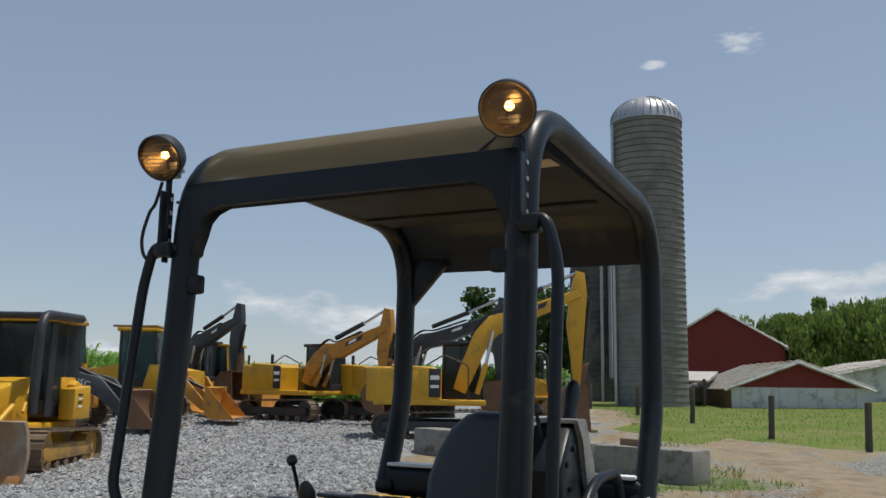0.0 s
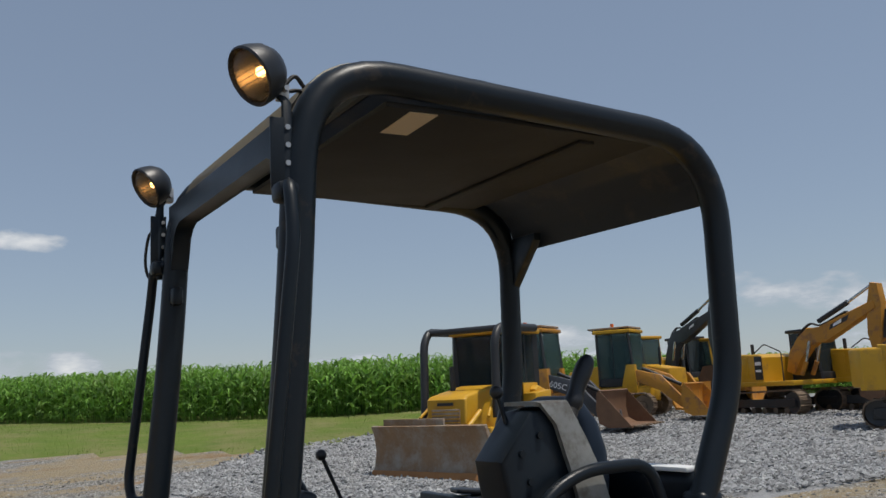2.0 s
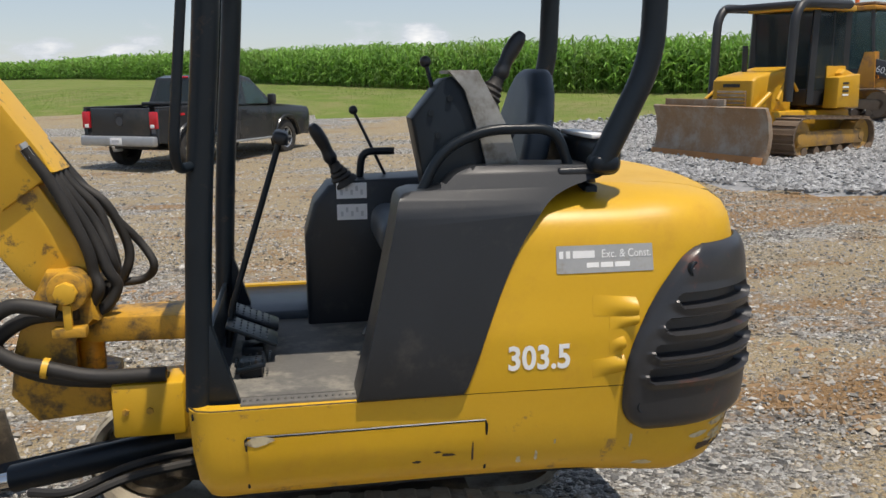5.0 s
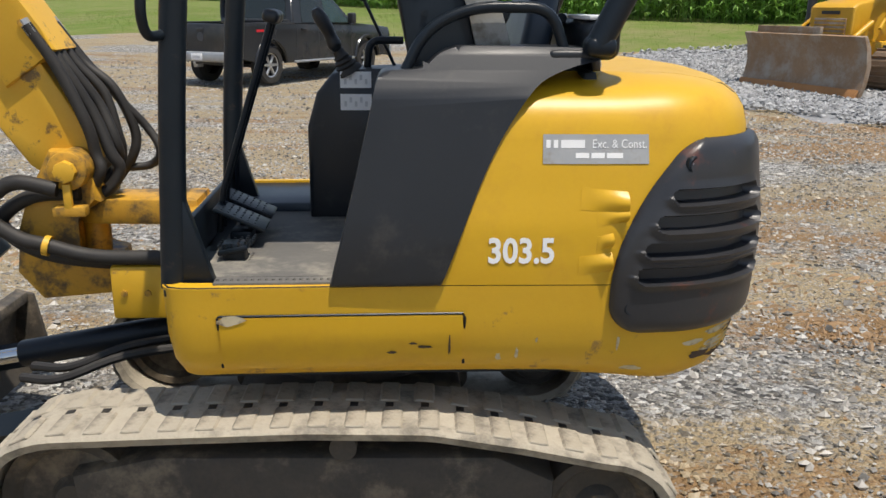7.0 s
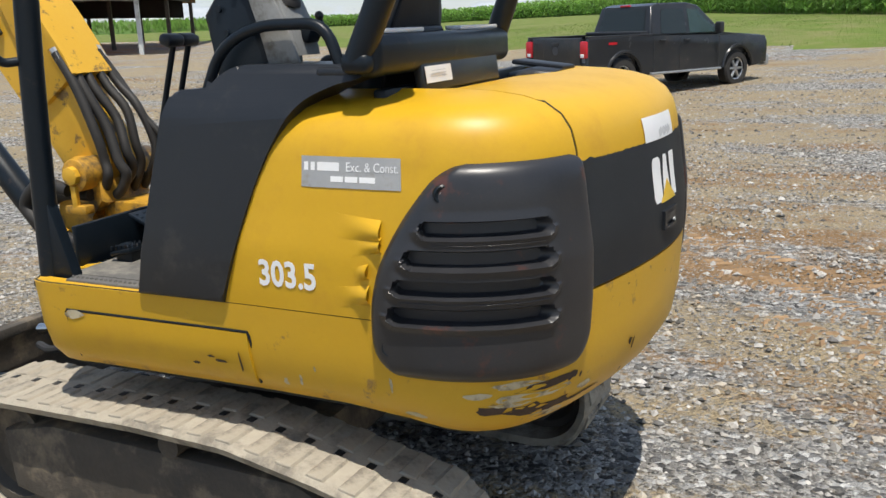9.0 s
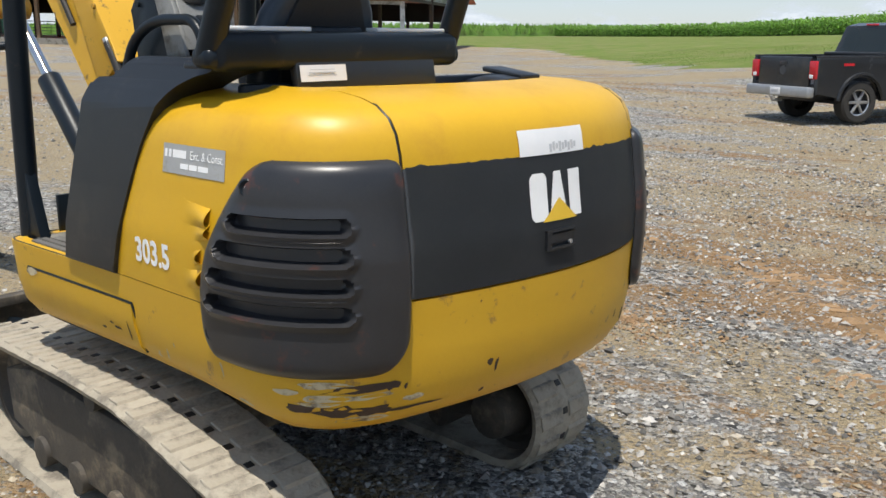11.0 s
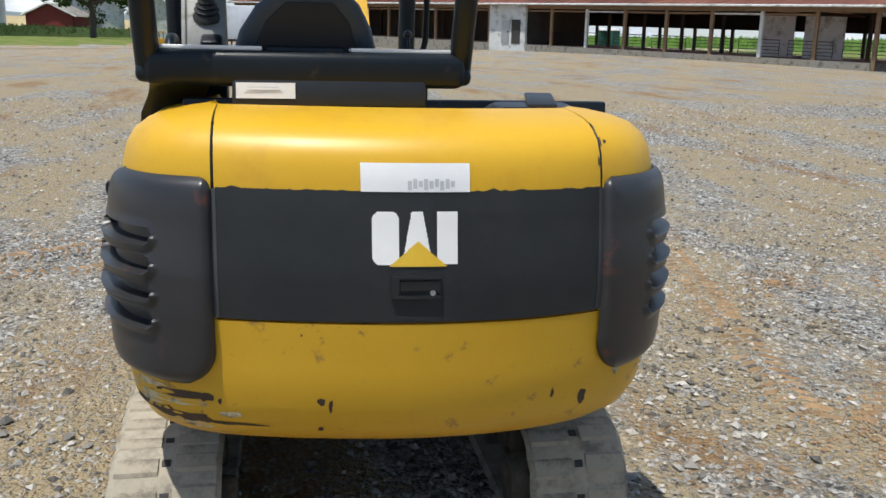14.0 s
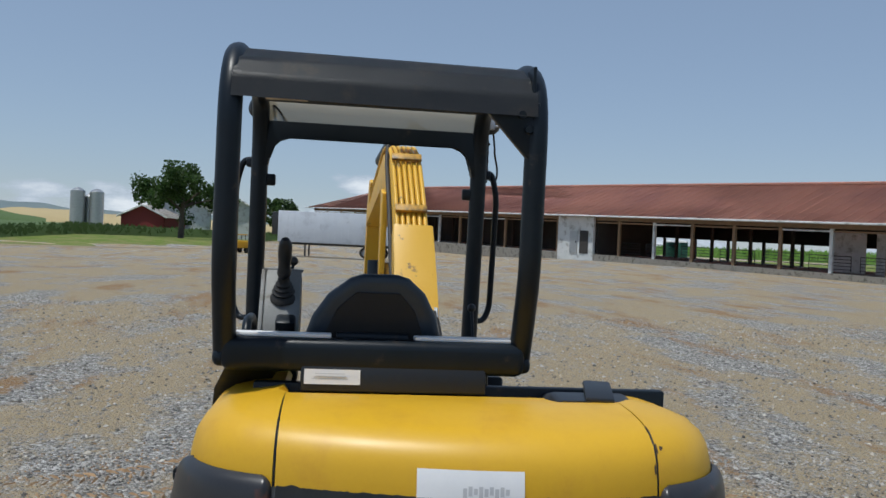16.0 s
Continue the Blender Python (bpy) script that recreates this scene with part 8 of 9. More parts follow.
silo(49.5, 10.56, 2.06, 17.0, STAVE, "tall grey banded concrete silo with ribbed metal dome", [2.3])
silo(55.7, 15.6, 1.75, 12.0, DARK_STAVE, "shorter dark concrete silo beside the tall one", [3.6, 3.9, 4.2])


def gable(name, label, m, w, L, he, hp, wall_mat, roof_mat, low=0.0, low_mat=None):
    """Gabled shed; its gable end stands at x = 0 across y, the length runs to +x."""
    t = empty(name, label, "barn", "farm buildings", m)
    part("gable_wall", prism(B(), [(-w / 2, low - (0.5 if not low else 0)), (w / 2, low - (0.5 if not low else 0)), (w / 2, he), (0, hp), (-w / 2, he)], "x", 0.0, 0.15), wall_mat, t)
    if low:
        part("low_wall", prism(B(), [(-w / 2, -0.5), (w / 2, -0.5), (w / 2, low), (-w / 2, low)], "x", -0.05, 0.15), low_mat, t, "streaked pale lower wall")
        for k in range(7):
            part("wall_joint", box(B(), (-0.06, -w / 2 + w * (k + 0.5) / 7, low / 2), (0.02, 0.06, low)), STEEL, t)
    for s in (-1, 1):
        part("side_wall", box(B(), (L / 2, s * (w / 2 - 0.07), he / 2 - 0.25), (L, 0.14, he + 0.5)), wall_mat if not low else WOOD, t)
        a = [(-0.4, s * (w / 2 + 0.45), he - 0.45 * (hp - he) / (w / 2)), (L + 0.4, s * (w / 2 + 0.45), he - 0.45 * (hp - he) / (w / 2)), (L + 0.4, 0, hp + 0.02), (-0.4, 0, hp + 0.02)]
        bm = B()
        bm.faces.new([bm.verts.new(p) for p in a])
        bmesh.ops.solidify(bm, geom=list(bm.faces), thickness=0.12)
        rf = part("roof_slope", bm, roof_mat, t, "", 0)
        for k in range(int(L / 1.5)):
            p, q = Vector(a[0]).lerp(Vector(a[1]), k * 1.5 / L), Vector(a[3]).lerp(Vector(a[2]), k * 1.5 / L)
            part("roof_seam", tube(B(), [p + Vector((0, 0, 0.1)), q + Vector((0, 0, 0.1))], 0.03, 4), roof_mat, rf)
        part("gable_trim", tube(B(), [Vector(a[0]) + Vector((0, 0, -0.04)), Vector(a[3]) + Vector((0, 0, -0.04))], 0.09, 4), WHITE_WALL, t)
    return t


g = land(93, 10)
gable("red_barn", "large red barn with pale trimmed gable", pose(93, 13.5, g - 0.3, 0, 0, 4), 12.4, 24, 5.3, 9.0, RED_BARN, PALE_ROOF)
gable("low_shed", "low shed with red gable over a pale wall", pose(50.6, 2.75, land(50.6, 1.4) - 0.55, 0, 0, 22), 7.2, 12, 1.75, 3.1, RED_BARN, PALE_ROOF, 1.7, WHITE_WALL)
gable("low_shed", "long low shed with pale roof and dark open front", pose(66, -3.8, land(66, -5.5) - 0.7, 0, 0, 16), 13, 20, 2.3, 3.7, WHITE_WALL, PALE_ROOF)
tagged(solid("lean_to", prism(B(), [(0, 1.5), (0, 1.62), (8.5, 2.3), (8.5, 2.18)], "y", -3, 0.5), PALE_ROOF), "pale lean-to roof on the shed's side", "roof").matrix_basis = pose(50.0, 10.5, land(50.2, 8.6) - 0.1, 0, 0, 5)
for k in range(4):
    tagged(solid("lean_to_post", tube(B(), [(0, 0, -0.3), (0, 0, 1.7)], 0.09, 6), DARK_WOOD), "dark timber post under the lean-to roof", "post", "lean-to posts").matrix_basis = pose(50.2, 7.7 + 1.0 * k, land(50.4, 6) - 0.1)
for x, y, h in ((36.9, 8.3, 1.3), (32.4, 5.1, 1.35), (26.8, 1.7, 1.35), (24.0, -1.0, 1.3), (43.0, 12.3, 1.3)):
    bm = box(B(), (0, 0, h / 2 - 0.15), (0.15, 0.15, h + 0.3), 0.025)
    tagged(solid("fence_post", bm, DARK_WOOD), "dark weathered timber fence post in the grass", "fence post", "fence posts").matrix_basis = pose(x, y, land(x, y), 1.5, -1, x)


# ---- trees ----
def tree(name, label, x, y, h, spread, mat, seed, leaves=9000, size=0.22, droop=0.0, trunk=0.28, base=0.28):
    rng = np.random.default_rng(seed)
    t = empty(name, label, "tree", "", pose(x, y, land(x, y)))
    bm = B()
    tube(bm, curve_points([(0, 0, -0.3), (0.05 * h * rng.normal() * 0.2, 0, h * 0.25), (0.02 * h, 0.01 * h, h * 0.55), (0.0, 0.0, h * 0.85)], 5), [trunk * (1.25 - k / 16) for k in range(16)], 10)
    tips = []
    for k in range(11):
        z0 = h * rng.uniform(base, 0.7)
        a = 2.4 * k + rng.uniform(-0.4, 0.4)
        r = spread * rng.uniform(0.55, 1.0) * (1.15 - abs(z0 / h - 0.45))
        tip = (r * math.cos(a), r * math.sin(a), z0 + h * rng.uniform(0.12, 0.28))
        tube(bm, curve_points([(0, 0, z0), (tip[0] * 0.5, tip[1] * 0.5, z0 + (tip[2] - z0) * 0.65), tip], 4), [trunk * 0.42 * (1 - 0.09 * j) for j in range(9)], 6)
        tips.append(tip)
    tips.append((0, 0, h * 0.9))
    part("trunk", bm, BARK, t, "grey-brown trunk and limbs")
    clumps = []
    for tip in tips:
        for _ in range(6):
            clumps.append((np.array(tip) + rng.normal(0, spread * 0.22, 3) * (1, 1, 0.8), spread * rng.uniform(0.14, 0.30)))
    n = leaves
    idx = rng.integers(0, len(clumps), n)
    c = np.array([k[0] for k in clumps])[idx]
    rad = np.array([k[1] for k in clumps])[idx]
    d = rng.normal(0, 1, (n, 3))
    d /= np.linalg.norm(d, axis=1)[:, None]
    p = c + d * (rad * rng.uniform(0.5, 1.05, n))[:, None]
    if droop:
        p[:, 2] -= droop * rng.uniform(0, 1, n) ** 2 * h * 0.3
    p[:, 2] = np.clip(p[:, 2], h * 0.04 if droop else h * base * 0.7, h * 1.05)
    u = rng.normal(0, 1, (n, 3))
    u /= np.linalg.norm(u, axis=1)[:, None]
    v = np.cross(u, rng.normal(0, 1, (n, 3)))
    v /= np.linalg.norm(v, axis=1)[:, None]
    if droop:
        v = v * 0.4 + np.array([0, 0, -1.0])
    s = size * rng.uniform(0.6, 1.3, n)[:, None]
    quads = np.stack([p - u * s * 0.5, p + v * s * (0.5 + droop), p + u * s * 0.5, p - v * s * (0.5 + droop)], 1).reshape(-1, 3)
    me = bpy.data.meshes.new("crown")
    me.from_pydata(quads.tolist(), [], np.arange(4 * n).reshape(-1, 4).tolist())
    me.materials.append(mat)
    ob = new("crown", me)
    ob.parent = t
    tagged(ob, "leafy crown")
    return t


tree("shade_tree", "broad leafy shade tree beside the lane", -105.0, -17.6, 8.4, 4.2, LEAF, 41, 12000, 0.30, 0, 0.32, 0.3)
tree("shade_tree", "round leafy tree behind the trailer", -118, -6.4, 5.6, 2.4, LEAF, 42, 4000, 0.34)
for k, (x, y, h, s) in enumerate(((106, 8.0, 8.4, 5.0), (109, 2.2, 10.4, 6.0), (108, -4.4, 10.2, 6.5), (112, -13, 9.6, 6.0))):
    tree("willow_tree", "large drooping green willow", x, y, h, s, WILLOW, 50 + k, 16000, 0.34, 0.35, 0.4, 0.2)
for k, (x, y, h, s) in enumerate(((66, 20.5, 8.5, 4.0), (60, 22.5, 7.5, 3.5), (95, 30, 10, 6))):
    tree("dark_tree", "dark green broadleaf tree behind the machines", x, y, h, s, LEAF, 60 + k, 7000, 0.4, 0, 0.25, 0.12)

# ---- long open sale barn ----
P0, DIR = Vector((-38.7, 41.5, 0)), Vector((-0.891, -0.454, 0))
NRM = Vector((-0.454, 0.891, 0))
BASE, EAVE, RIDGE, DEPTH, LEN = 0.95, 4.40, 7.7, 15.0, 97.0
barn = empty("sale_barn", "long open-sided barn with red-brown metal roof on timber posts", "barn")


def bpt(s, d, z):
    """A point of the barn: s along its front, d back from it; the whole rises with the yard."""
    p = P0 + DIR * s + NRM * d
    return Vector((p.x, p.y, z + 0.025 * s))


def quad_part(name, pts, mat, thick, label="", parent=None):
    bm = B()
    bm.faces.new([bm.verts.new(p) for p in pts])
    bmesh.ops.solidify(bm, geom=list(bm.faces), thickness=thick)
    return part(name, bm, mat, parent or barn, label, 0)


def block_part(name, s0, s1, d0, d1, z0, z1, mat, label="", parent=None):
    """An upright block that follows the barn's slope."""
    bm = B()
    bot = [bm.verts.new(bpt(s, d, z0)) for s, d in ((s0, d0), (s1, d0), (s1, d1), (s0, d1))]
    top = [bm.verts.new(bpt(s, d, z1)) for s, d in ((s0, d0), (s1, d0), (s1, d1), (s0, d1))]
    bm.faces.new(bot[::-1])
    bm.faces.new(top)
    for i in range(4):
        bm.faces.new((bot[i], bot[(i + 1) % 4], top[(i + 1) % 4], top[i]))
    return part(name, bm, mat, parent or barn, label, 0)


ov = 1.0
r1 = quad_part("roof_slope", [bpt(-1.6, -ov, EAVE), bpt(LEN, -ov, EAVE), bpt(LEN - 9, DEPTH / 2, RIDGE), bpt(-1.6, DEPTH / 2, RIDGE)], RED_ROOF, 0.12, "red-brown metal roof slope")
quad_part("roof_slope", [bpt(-1.6, DEPTH + ov, EAVE), bpt(LEN, DEPTH + ov, EAVE), bpt(LEN - 9, DEPTH / 2, RIDGE), bpt(-1.6, DEPTH / 2, RIDGE)], RED_ROOF, 0.12)
quad_part("roof_hip", [bpt(LEN, -ov, EAVE), bpt(LEN, DEPTH + ov, EAVE), bpt(LEN - 9, DEPTH / 2, RIDGE)], RED_ROOF, 0.12)
quad_part("gable_end", [bpt(0, 0, EAVE - 0.2), bpt(0, DEPTH, EAVE - 0.2), bpt(0, DEPTH / 2, RIDGE - 0.15)], WHITE_WALL, 0.1)
for k in range(97):
    s = k - 1.0
    part("roof_seam", tube(B(), [bpt(s, -ov, EAVE + 0.08), bpt(min(s, LEN - 9), DEPTH / 2, RIDGE + 0.08)], 0.022, 4), RED_ROOF, r1)
part("ridge_cap", tube(B(), [bpt(-1.6, DEPTH / 2, RIDGE + 0.08), bpt(LEN - 9, DEPTH / 2, RIDGE + 0.08)], 0.14, 6), RED_ROOF, r1)
part("gutter", tube(B(), [bpt(-1.6, -ov - 0.05, EAVE - 0.02), bpt(LEN, -ov - 0.05, EAVE - 0.02)], 0.08, 6), WHITE_WALL, barn, "pale gutter along the eave")
for d in (0.0, DEPTH):
    block_part("eave_beam", -0.4, LEN - 1, d - 0.12, d + 0.12, EAVE - 0.38, EAVE - 0.06, WOOD)
block_part("concrete_floor", 8.1, LEN - 1, -0.3, DEPTH, -0.3, BASE, CONCRETE, "raised concrete barn floor")
BAY = 4.0
for k in range(24):
    s = BAY * k
    for d, mat in ((0.0, WOOD if k % 4 else WHITE_WALL), (DEPTH / 2, DARK_WOOD), (DEPTH, DARK_WOOD)):
        block_part("post", s - 0.13, s + 0.13, d - 0.1, d + 0.1, BASE - (0.06 if k > 2 else 1.1), EAVE - 0.06 if d != DEPTH / 2 else RIDGE - 0.3, mat)
    block_part("truss_tie", s - 0.05, s + 0.05, 0.2, DEPTH - 0.2, EAVE - 0.30, EAVE - 0.10, DARK_WOOD)
    if k > 2:
        block_part("door_track", s + 0.15, s + BAY - 0.15, -0.06, 0.06, EAVE - 0.62, EAVE - 0.50, WHITE_WALL if k % 3 == 1 else WOOD)
    if 2 <= k < 10:
        g_ = part("cattle_gate", tube(B(), [bpt(s + 0.3, 3, BASE + 0.1), bpt(s + 0.3, 3, BASE + 1.2), bpt(s + BAY - 0.4, 3, BASE + 1.2), bpt(s + BAY - 0.4, 3, BASE + 0.1)], 0.035, 6), MACHINE_K, barn)
        for j in range(4):
            part("gate_rail", tube(B(), [bpt(s + 0.3, 3, BASE + 0.25 + 0.24 * j), bpt(s + BAY - 0.4, 3, BASE + 0.25 + 0.24 * j)], 0.025, 5), MACHINE_K, g_)
quad_part("header_panel", [bpt(0, 0.1, EAVE - 0.6), bpt(8, 0.1, EAVE - 0.6), bpt(8, 0.1, EAVE - 0.1), bpt(0, 0.1, EAVE - 0.1)], WHITE_WALL, 0.08, "pale header panel under the eave")
# added dark sheet: hides the sky behind and stands in for shade
quad_part("rear_header", [bpt(0.5, DEPTH - 0.4, EAVE - 1.5), bpt(LEN - 2, DEPTH - 0.4, EAVE - 1.5), bpt(LEN - 2, DEPTH - 0.4, EAVE), bpt(0.5, DEPTH - 0.4, EAVE)], DARK_IN, 0.1, "added dark sheet painted as shade under the rear eave")
block_part("white_wall", 38.9, 43.6, -0.36, -0.1, 0.2, EAVE - 0.1, WHITE_WALL, "white painted wall beside the open bays")
block_part("white_panel", 12.6, 15.6, 5.0, 5.1, BASE, EAVE - 0.5, WHITE_WALL, "pale corrugated panel behind the gates")
block_part("white_panel", 16.4, 19.2, 5.0, 5.1, BASE, EAVE - 0.5, WHITE_WALL)
# added walls, the shade of the deep bays painted in their colour
block_part("inner_wall", 47.0, LEN - 3, 8.0, 8.2, BASE, EAVE, DARK_IN, "added inner wall with shade painted in its colour")
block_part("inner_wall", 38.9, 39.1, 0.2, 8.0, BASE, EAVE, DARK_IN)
sd = block_part("service_door", 40.9, 41.9, -0.42, -0.37, BASE, BASE + 2.05, STEEL, "grey service door in the white wall")
# dark slab on the wall face, painting the shade of an open doorway
block_part("doorway", 39.5, 40.6, -0.40, -0.37, BASE, BASE + 2.1, DARK_IN, "dark slab painted as the shade of an open doorway")
block_part("door_handle", 41.0, 41.08, -0.48, -0.42, BASE + 0.95, BASE + 1.1, MACHINE_K, "", sd)

toilet = empty("portable_toilet", "green portable toilet with pale roof under the barn", "toilet", "portable toilets")
part("cabin", box(B(), (0, 0, 1.05), (1.1, 1.1, 2.1), 0.05), surface("green_plastic", (0.02, 0.09, 0.06), (0.03, 0.12, 0.08), 0.5, bump=0.0), toilet)
part("dome_roof", lathe(B(), [(2.08, 0.72), (2.2, 0.68), (2.32, 0.4), (2.36, 0)], (0, 0, 0), (0, 0, 1), 16), WHITE_WALL, toilet)
tb = bpt(46.0, 20, 0)
toilet.matrix_basis = pose(tb.x, tb.y, land(tb.x, tb.y) + 0.1)
copy_thing(toilet, pose(tb.x - 1.4, tb.y - 0.8, land(tb.x, tb.y) + 0.1))

# ---- box trailer by the barn ----
tr = empty("box_trailer", "long pale blue-grey box trailer parked by the barn", "trailer")
A_, B_ = Vector((-76.4, -4.35, 0)), Vector((-74.3, 5.75, 0))
ln = (B_ - A_).length
bx = part("trailer_box", box(B(), (0, 0, 2.55), (ln, 2.5, 2.75), 0.05), TRAILER_W, tr, "pale ribbed trailer box")
for k in range(int(ln / 0.6)):
    part("rib", box(B(), (-ln / 2 + 0.3 + 0.6 * k, -1.255, 2.55), (0.03, 0.02, 2.6)), TRAILER_W, bx)
part("reefer_unit", box(B(), (-ln / 2 - 0.3, 0, 2.8), (0.6, 2.1, 2.0), 0.06), MACHINE_K, tr)
for y in (-0.8, 0.8):
    part("landing_leg", tube(B(), [(-ln / 2 + 2.4, y, 1.2), (-ln / 2 + 2.4, y, 0)], 0.08, 6), MACHINE_K, tr)
    for x in (ln / 2 - 1.2, ln / 2 - 2.5):
        wheel(tr, (x, y * 1.2, 0.5), (0, y, 0), 0.5, 0.3, 20, 0, STEEL)
part("undercarriage", box(B(), (0, 0, 1.08), (ln - 0.6, 1.0, 0.2)), MACHINE_K, tr)
mid = (A_ + B_) / 2
tr.matrix_basis = pose(mid.x, mid.y, land(mid.x, mid.y) + 0.1, 0, 0, math.degrees(math.atan2(B_.y - A_.y, B_.x - A_.x)))

# ---- farmstead across the lane, far silos, hills ----
for k, (x, y, r, h) in enumerate(((-180, -49.8, 1.4, 4.0), (-182, -48.0, 1.1, 3.0), (-181, -46.4, 1.4, 3.9))):
    t = empty("grain_bin", "distant grey metal grain bin", "silo", "grain bins", pose(x, y, 6.0))
    part("bin_wall", lathe(B(), [(-6, r), (h, r), (h + 0.5, r * 0.5), (h + 0.7, 0)], (0, 0, 0), (0, 0, 1), 20), DOME, t)
    for j in range(6):
        part("bin_ring", lathe(B(), [(-0.05, r), (-0.05, r + 0.05), (0.05, r + 0.05), (0.05, r)], (0, 0, h * (j + 0.5) / 6), (0, 0, 1), 20), STEEL, t)
gable("farm_shed", "distant low red shed with pale roof", pose(-119.5, -25.0, land(-124, -22) + 0.5, 0, 0, 170), 6, 10, 2.2, 3.6, RED_BARN, PALE_ROOF)
gable("farm_shed", "distant pale-roofed farm building", pose(-127, -21.5, land(-135, -12) + 0.5, 0, 0, 190), 9, 16, 3.4, 5.6, WHITE_WALL, PALE_ROOF)
gable("farm_shed", "distant pale-roofed farm building", pose(-124, -12.4, land(-128, -4) + 0.5, 0, 0, 185), 7, 12, 3.0, 5.0, WHITE_WALL, PALE_ROOF)
strip("farm_lane", [(-41.8, -62.5), (-60.2, -37.4), (-70.8, -25.9), (-83.4, -14.6), (-92.1, -1.0)], [3.5, 3.5, 3.5], DIRT_ROAD, "pale gravel lane past the crop field", "road", 0.08)
region("field_verge", [(-46.3, -72.7), (-64.0, -39.6), (-74.8, -26.1), (-89.4, -14.9), (-160.3, 1.4), (-196.6, -70.6), (-113.6, -126.3)], GRASS_SOIL, "green verge beyond the lane", "grass", 0.05, 4.0, 1.0)
car = empty("utility_vehicle", "small yellow utility vehicle parked by the lane", "vehicle")
part("body", box(B(), (0, 0, 0.8), (2.2, 1.5, 0.7), 0.1), MACHINE_Y, car)
part("canopy", box(B(), (0.2, 0, 1.7), (1.3, 1.4, 0.1), 0.04), MACHINE_Y, car)
for x in (-0.7, 0.7):
    for s in (-1, 1):
        wheel(car, (x, s * 0.7, 0.35), (0, s, 0), 0.35, 0.25, 16, 0, STEEL)
        part("canopy_post", tube(B(), [(x * 0.6 + 0.2, s * 0.6, 1.1), (x * 0.6 + 0.2, s * 0.6, 1.7)], 0.04, 4), MACHINE_K, car)
car.matrix_basis = stand(-80, -8.6, 30)


def ridge(name, a0, a1, dist, lo, hi, mat, label, seed, n=60):
    """A far hill line between two bearings (degrees from +x)."""
    bm = B()
    rows = []
    for k in range(n + 1):
        t = k / n
        a = radians(a0 + (a1 - a0) * t)
        h = lo + (hi - lo) * (0.5 + 0.5 * noise.noise((seed, t * 4.0, 0.5)) + 0.12 * noise.noise((seed, t * 25, 2))) * math.sin(math.pi * min(1, max(0, t * 0.94 + 0.03))) ** 0.6
        x, y = dist * math.cos(a), dist * math.sin(a)
        rows.append([bm.verts.new(p) for p in ((x * 0.86, y * 0.86, -12), (x * 0.94, y * 0.94, h * 0.55), (x, y, h), (x * 1.1, y * 1.1, -10))])
    for a, b in zip(rows, rows[1:]):
        for j in range(3):
            bm.faces.new((a[j], b[j], b[j + 1], a[j + 1]))
    tagged(solid(name, bm, mat, 80), label, "hill", kind="structure")


ridge("backdrop_hill", 168, 215, 1900, 30, 95, BLUE_HILL, "hazy blue wooded hills on the horizon", 3)
ridge("backdrop_crop", 197, 226, 330, 5, 15, FAR_CROP, "dark green crop on a rise beyond the lane", 6)
ridge("backdrop_field", 176, 214, 700, 6, 24, TAN_FIELD, "ripe tan field on a low rise", 5)
ridge("backdrop_hill", -14, 40, 2200, 25, 70, BLUE_HILL, "hazy blue hills behind the farm", 8)


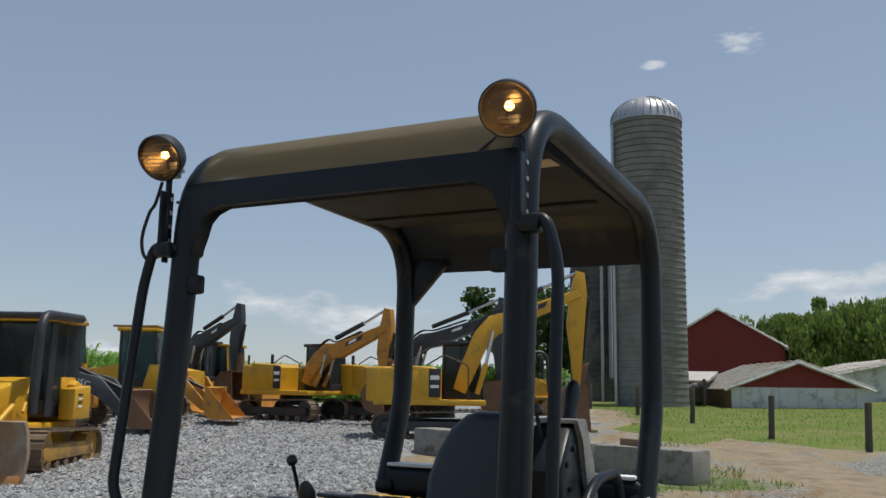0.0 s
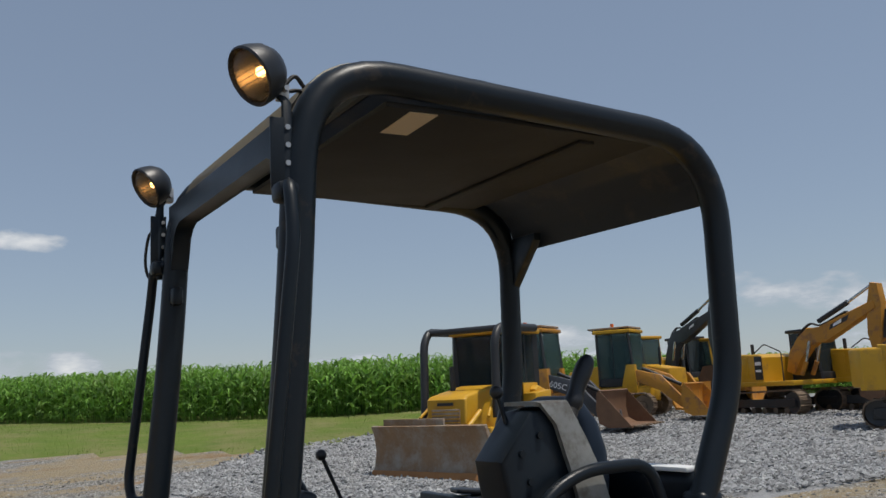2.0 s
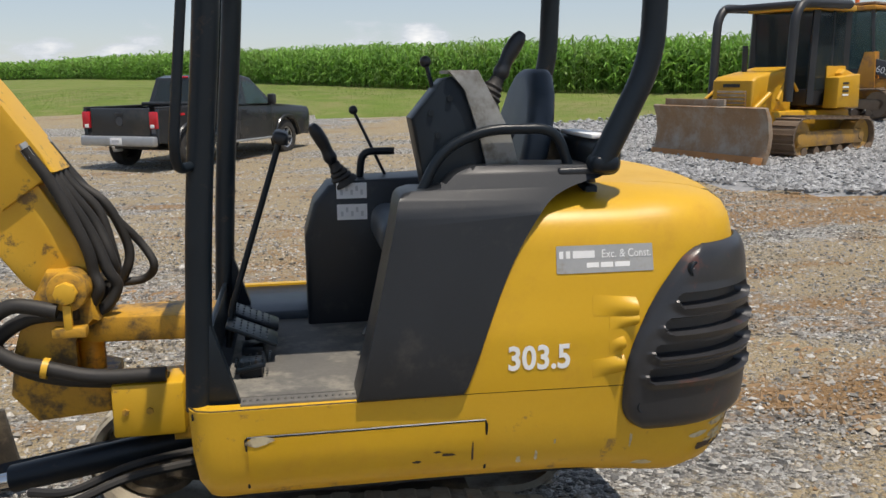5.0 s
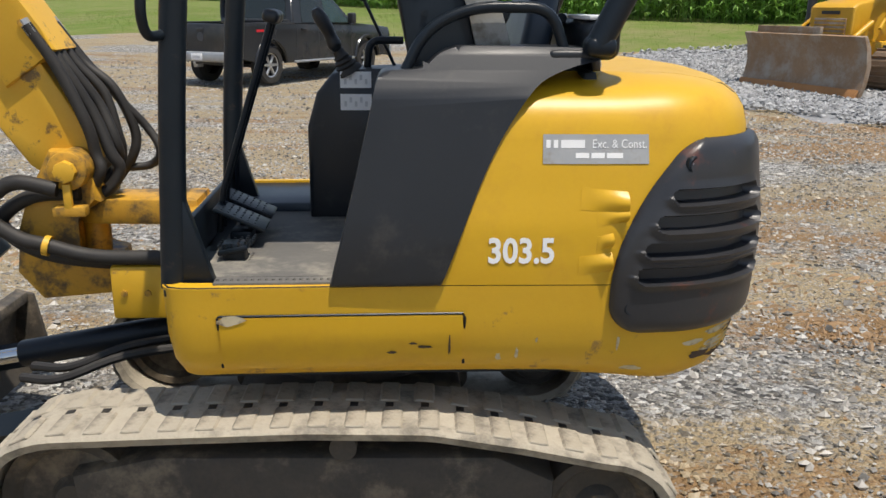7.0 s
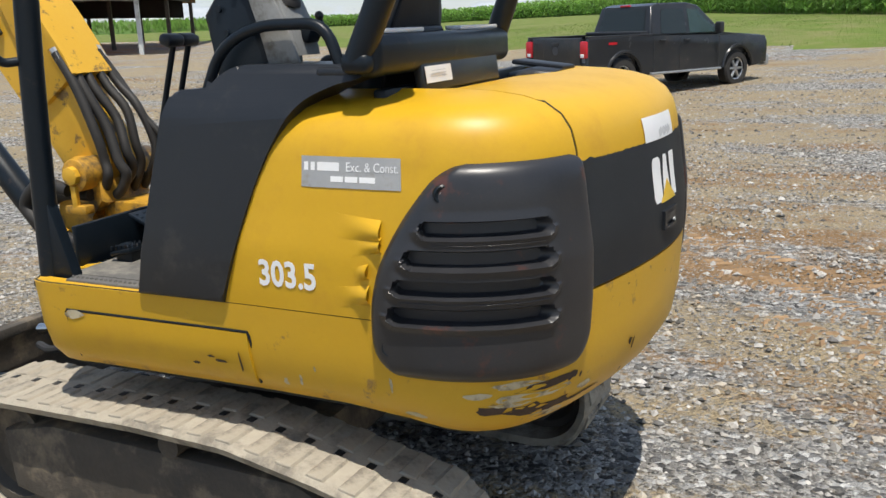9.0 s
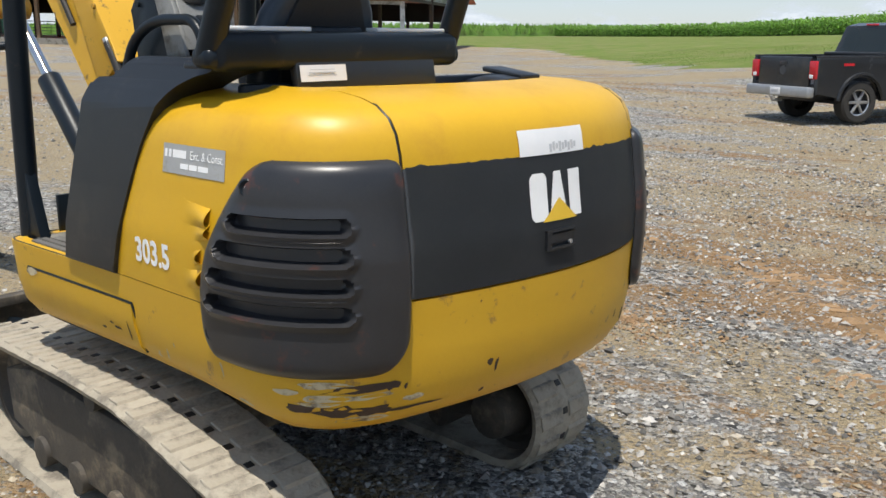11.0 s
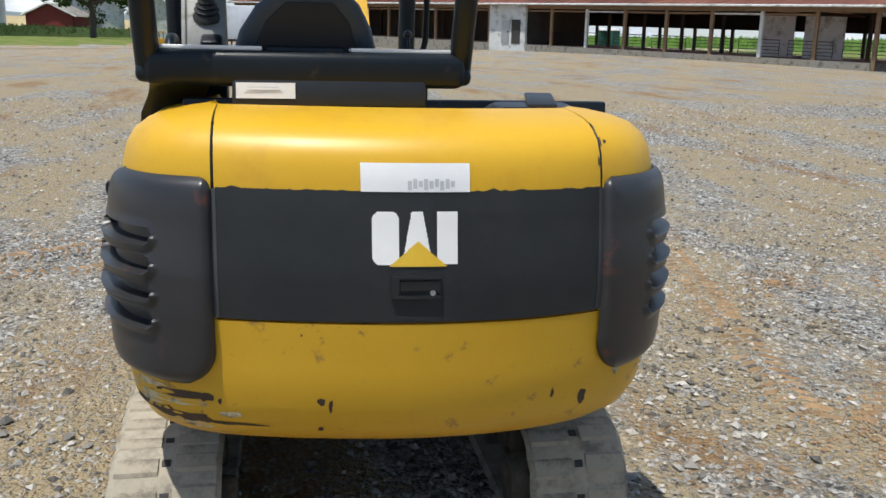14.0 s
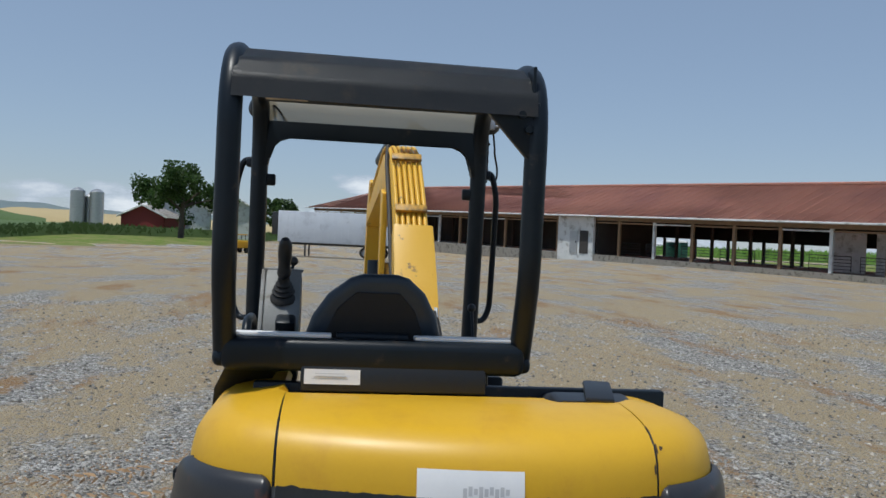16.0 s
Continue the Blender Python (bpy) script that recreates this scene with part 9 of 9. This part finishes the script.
# ---- clouds: a far backdrop ring ----
def cloud_ring():
    m = bpy.data.materials.new("cumulus_backdrop")
    m.use_nodes = True
    nt, N, L = m.node_tree, m.node_tree.nodes.new, m.node_tree.links.new
    for nd in list(nt.nodes):
        if nd.type != "OUTPUT_MATERIAL":
            nt.nodes.remove(nd)
    out = nt.nodes["Material Output"]
    tc = N("ShaderNodeTexCoord")
    sep = N("ShaderNodeSeparateXYZ")
    L(tc.outputs["Object"], sep.inputs[0])
    mp = N("ShaderNodeMapping")
    mp.inputs["Scale"].default_value = (0.0016, 0.0016, 0.0042)
    L(tc.outputs["Object"], mp.inputs["Vector"])
    big = N("ShaderNodeTexNoise")
    big.inputs["Scale"].default_value, big.inputs["Detail"].default_value, big.inputs["Roughness"].default_value = 1.7, 9, 0.56
    L(mp.outputs["Vector"], big.inputs["Vector"])

    def ramp(v, a, b, c=0.0, d=1.0):
        r = N("ShaderNodeMapRange")
        r.interpolation_type = "SMOOTHSTEP"
        for key, val in (("From Min", a), ("From Max", b), ("To Min", c), ("To Max", d)):
            r.inputs[key].default_value = val
        L(v, r.inputs["Value"])
        return r.outputs["Result"]

    def math2(op, a, b):
        x = N("ShaderNodeMath")
        x.operation = op
        for i, v in enumerate((a, b)):
            if isinstance(v, float):
                x.inputs[i].default_value = v
            else:
                L(v, x.inputs[i])
        return x.outputs[0]

    # low haze bank all round, and single clouds by bearing, elevation and half-sizes in degrees
    height = ramp(sep.outputs["Z"], 30, 330, 0.07, -0.32)
    heap = None
    for az, el, hw, hh in ((84.4, 10.1, 3.5, 0.9), (6.3, 21, 4, 2.0), (12.4, 20.4, 2, 0.9), (34, 4.6, 10, 2.6), (2, 6.0, 9, 2.8), (51.7, 3.2, 6, 1.5), (104.8, 2.1, 5, 1.0), (64, 2.3, 6, 1.0), (177.3, 3.6, 4, 1.2), (-163, 2.5, 6, 1.1)):
        off, sc, ln = N("ShaderNodeVectorMath"), N("ShaderNodeVectorMath"), N("ShaderNodeVectorMath")
        off.operation, sc.operation, ln.operation = "SUBTRACT", "MULTIPLY", "LENGTH"
        L(tc.outputs["Object"], off.inputs[0])
        off.inputs[1].default_value = (3200 * math.cos(radians(az)), 3200 * math.sin(radians(az)), 3200 * math.tan(radians(el)))
        L(off.outputs["Vector"], sc.inputs[0])
        sc.inputs[1].default_value = (1 / (56 * hw), 1 / (56 * hw), 1 / (56 * hh))
        L(sc.outputs["Vector"], ln.inputs[0])
        one = ramp(ln.outputs["Value"], 0.0, 1.6, 0.12, -0.32)
        heap = one if heap is None else math2("MAXIMUM", heap, one)
    dens = math2("ADD", big.outputs["Fac"], math2("MAXIMUM", height, heap))
    alpha = ramp(dens, 0.50, 0.60)
    em, tr_, mix = N("ShaderNodeEmission"), N("ShaderNodeBsdfTransparent"), N("ShaderNodeMixShader")
    col = N("ShaderNodeMix")
    col.data_type = "RGBA"
    col.inputs["A"].default_value, col.inputs["B"].default_value = (0.52, 0.58, 0.66, 1), (0.88, 0.90, 0.92, 1)
    L(ramp(dens, 0.56, 0.74), col.inputs["Factor"])
    L(col.outputs["Result"], em.inputs["Color"])
    em.inputs["Strength"].default_value = 1.05
    L(math2("MULTIPLY", alpha, 0.85), mix.inputs["Fac"])
    L(tr_.outputs[0], mix.inputs[1])
    L(em.outputs[0], mix.inputs[2])
    L(mix.outputs[0], out.inputs["Surface"])
    bm = B()
    n = 96
    lo = [bm.verts.new((3200 * math.cos(2 * math.pi * k / n), 3200 * math.sin(2 * math.pi * k / n), -40)) for k in range(n)]
    hi = [bm.verts.new((3200 * math.cos(2 * math.pi * k / n), 3200 * math.sin(2 * math.pi * k / n), 1900)) for k in range(n)]
    for k in range(n):
        bm.faces.new((lo[k], lo[(k + 1) % n], hi[(k + 1) % n], hi[k]))
    tagged(solid("backdrop_clouds", bm, m, 60), "white cumulus clouds low over the horizon", "sky", kind="structure")


cloud_ring()
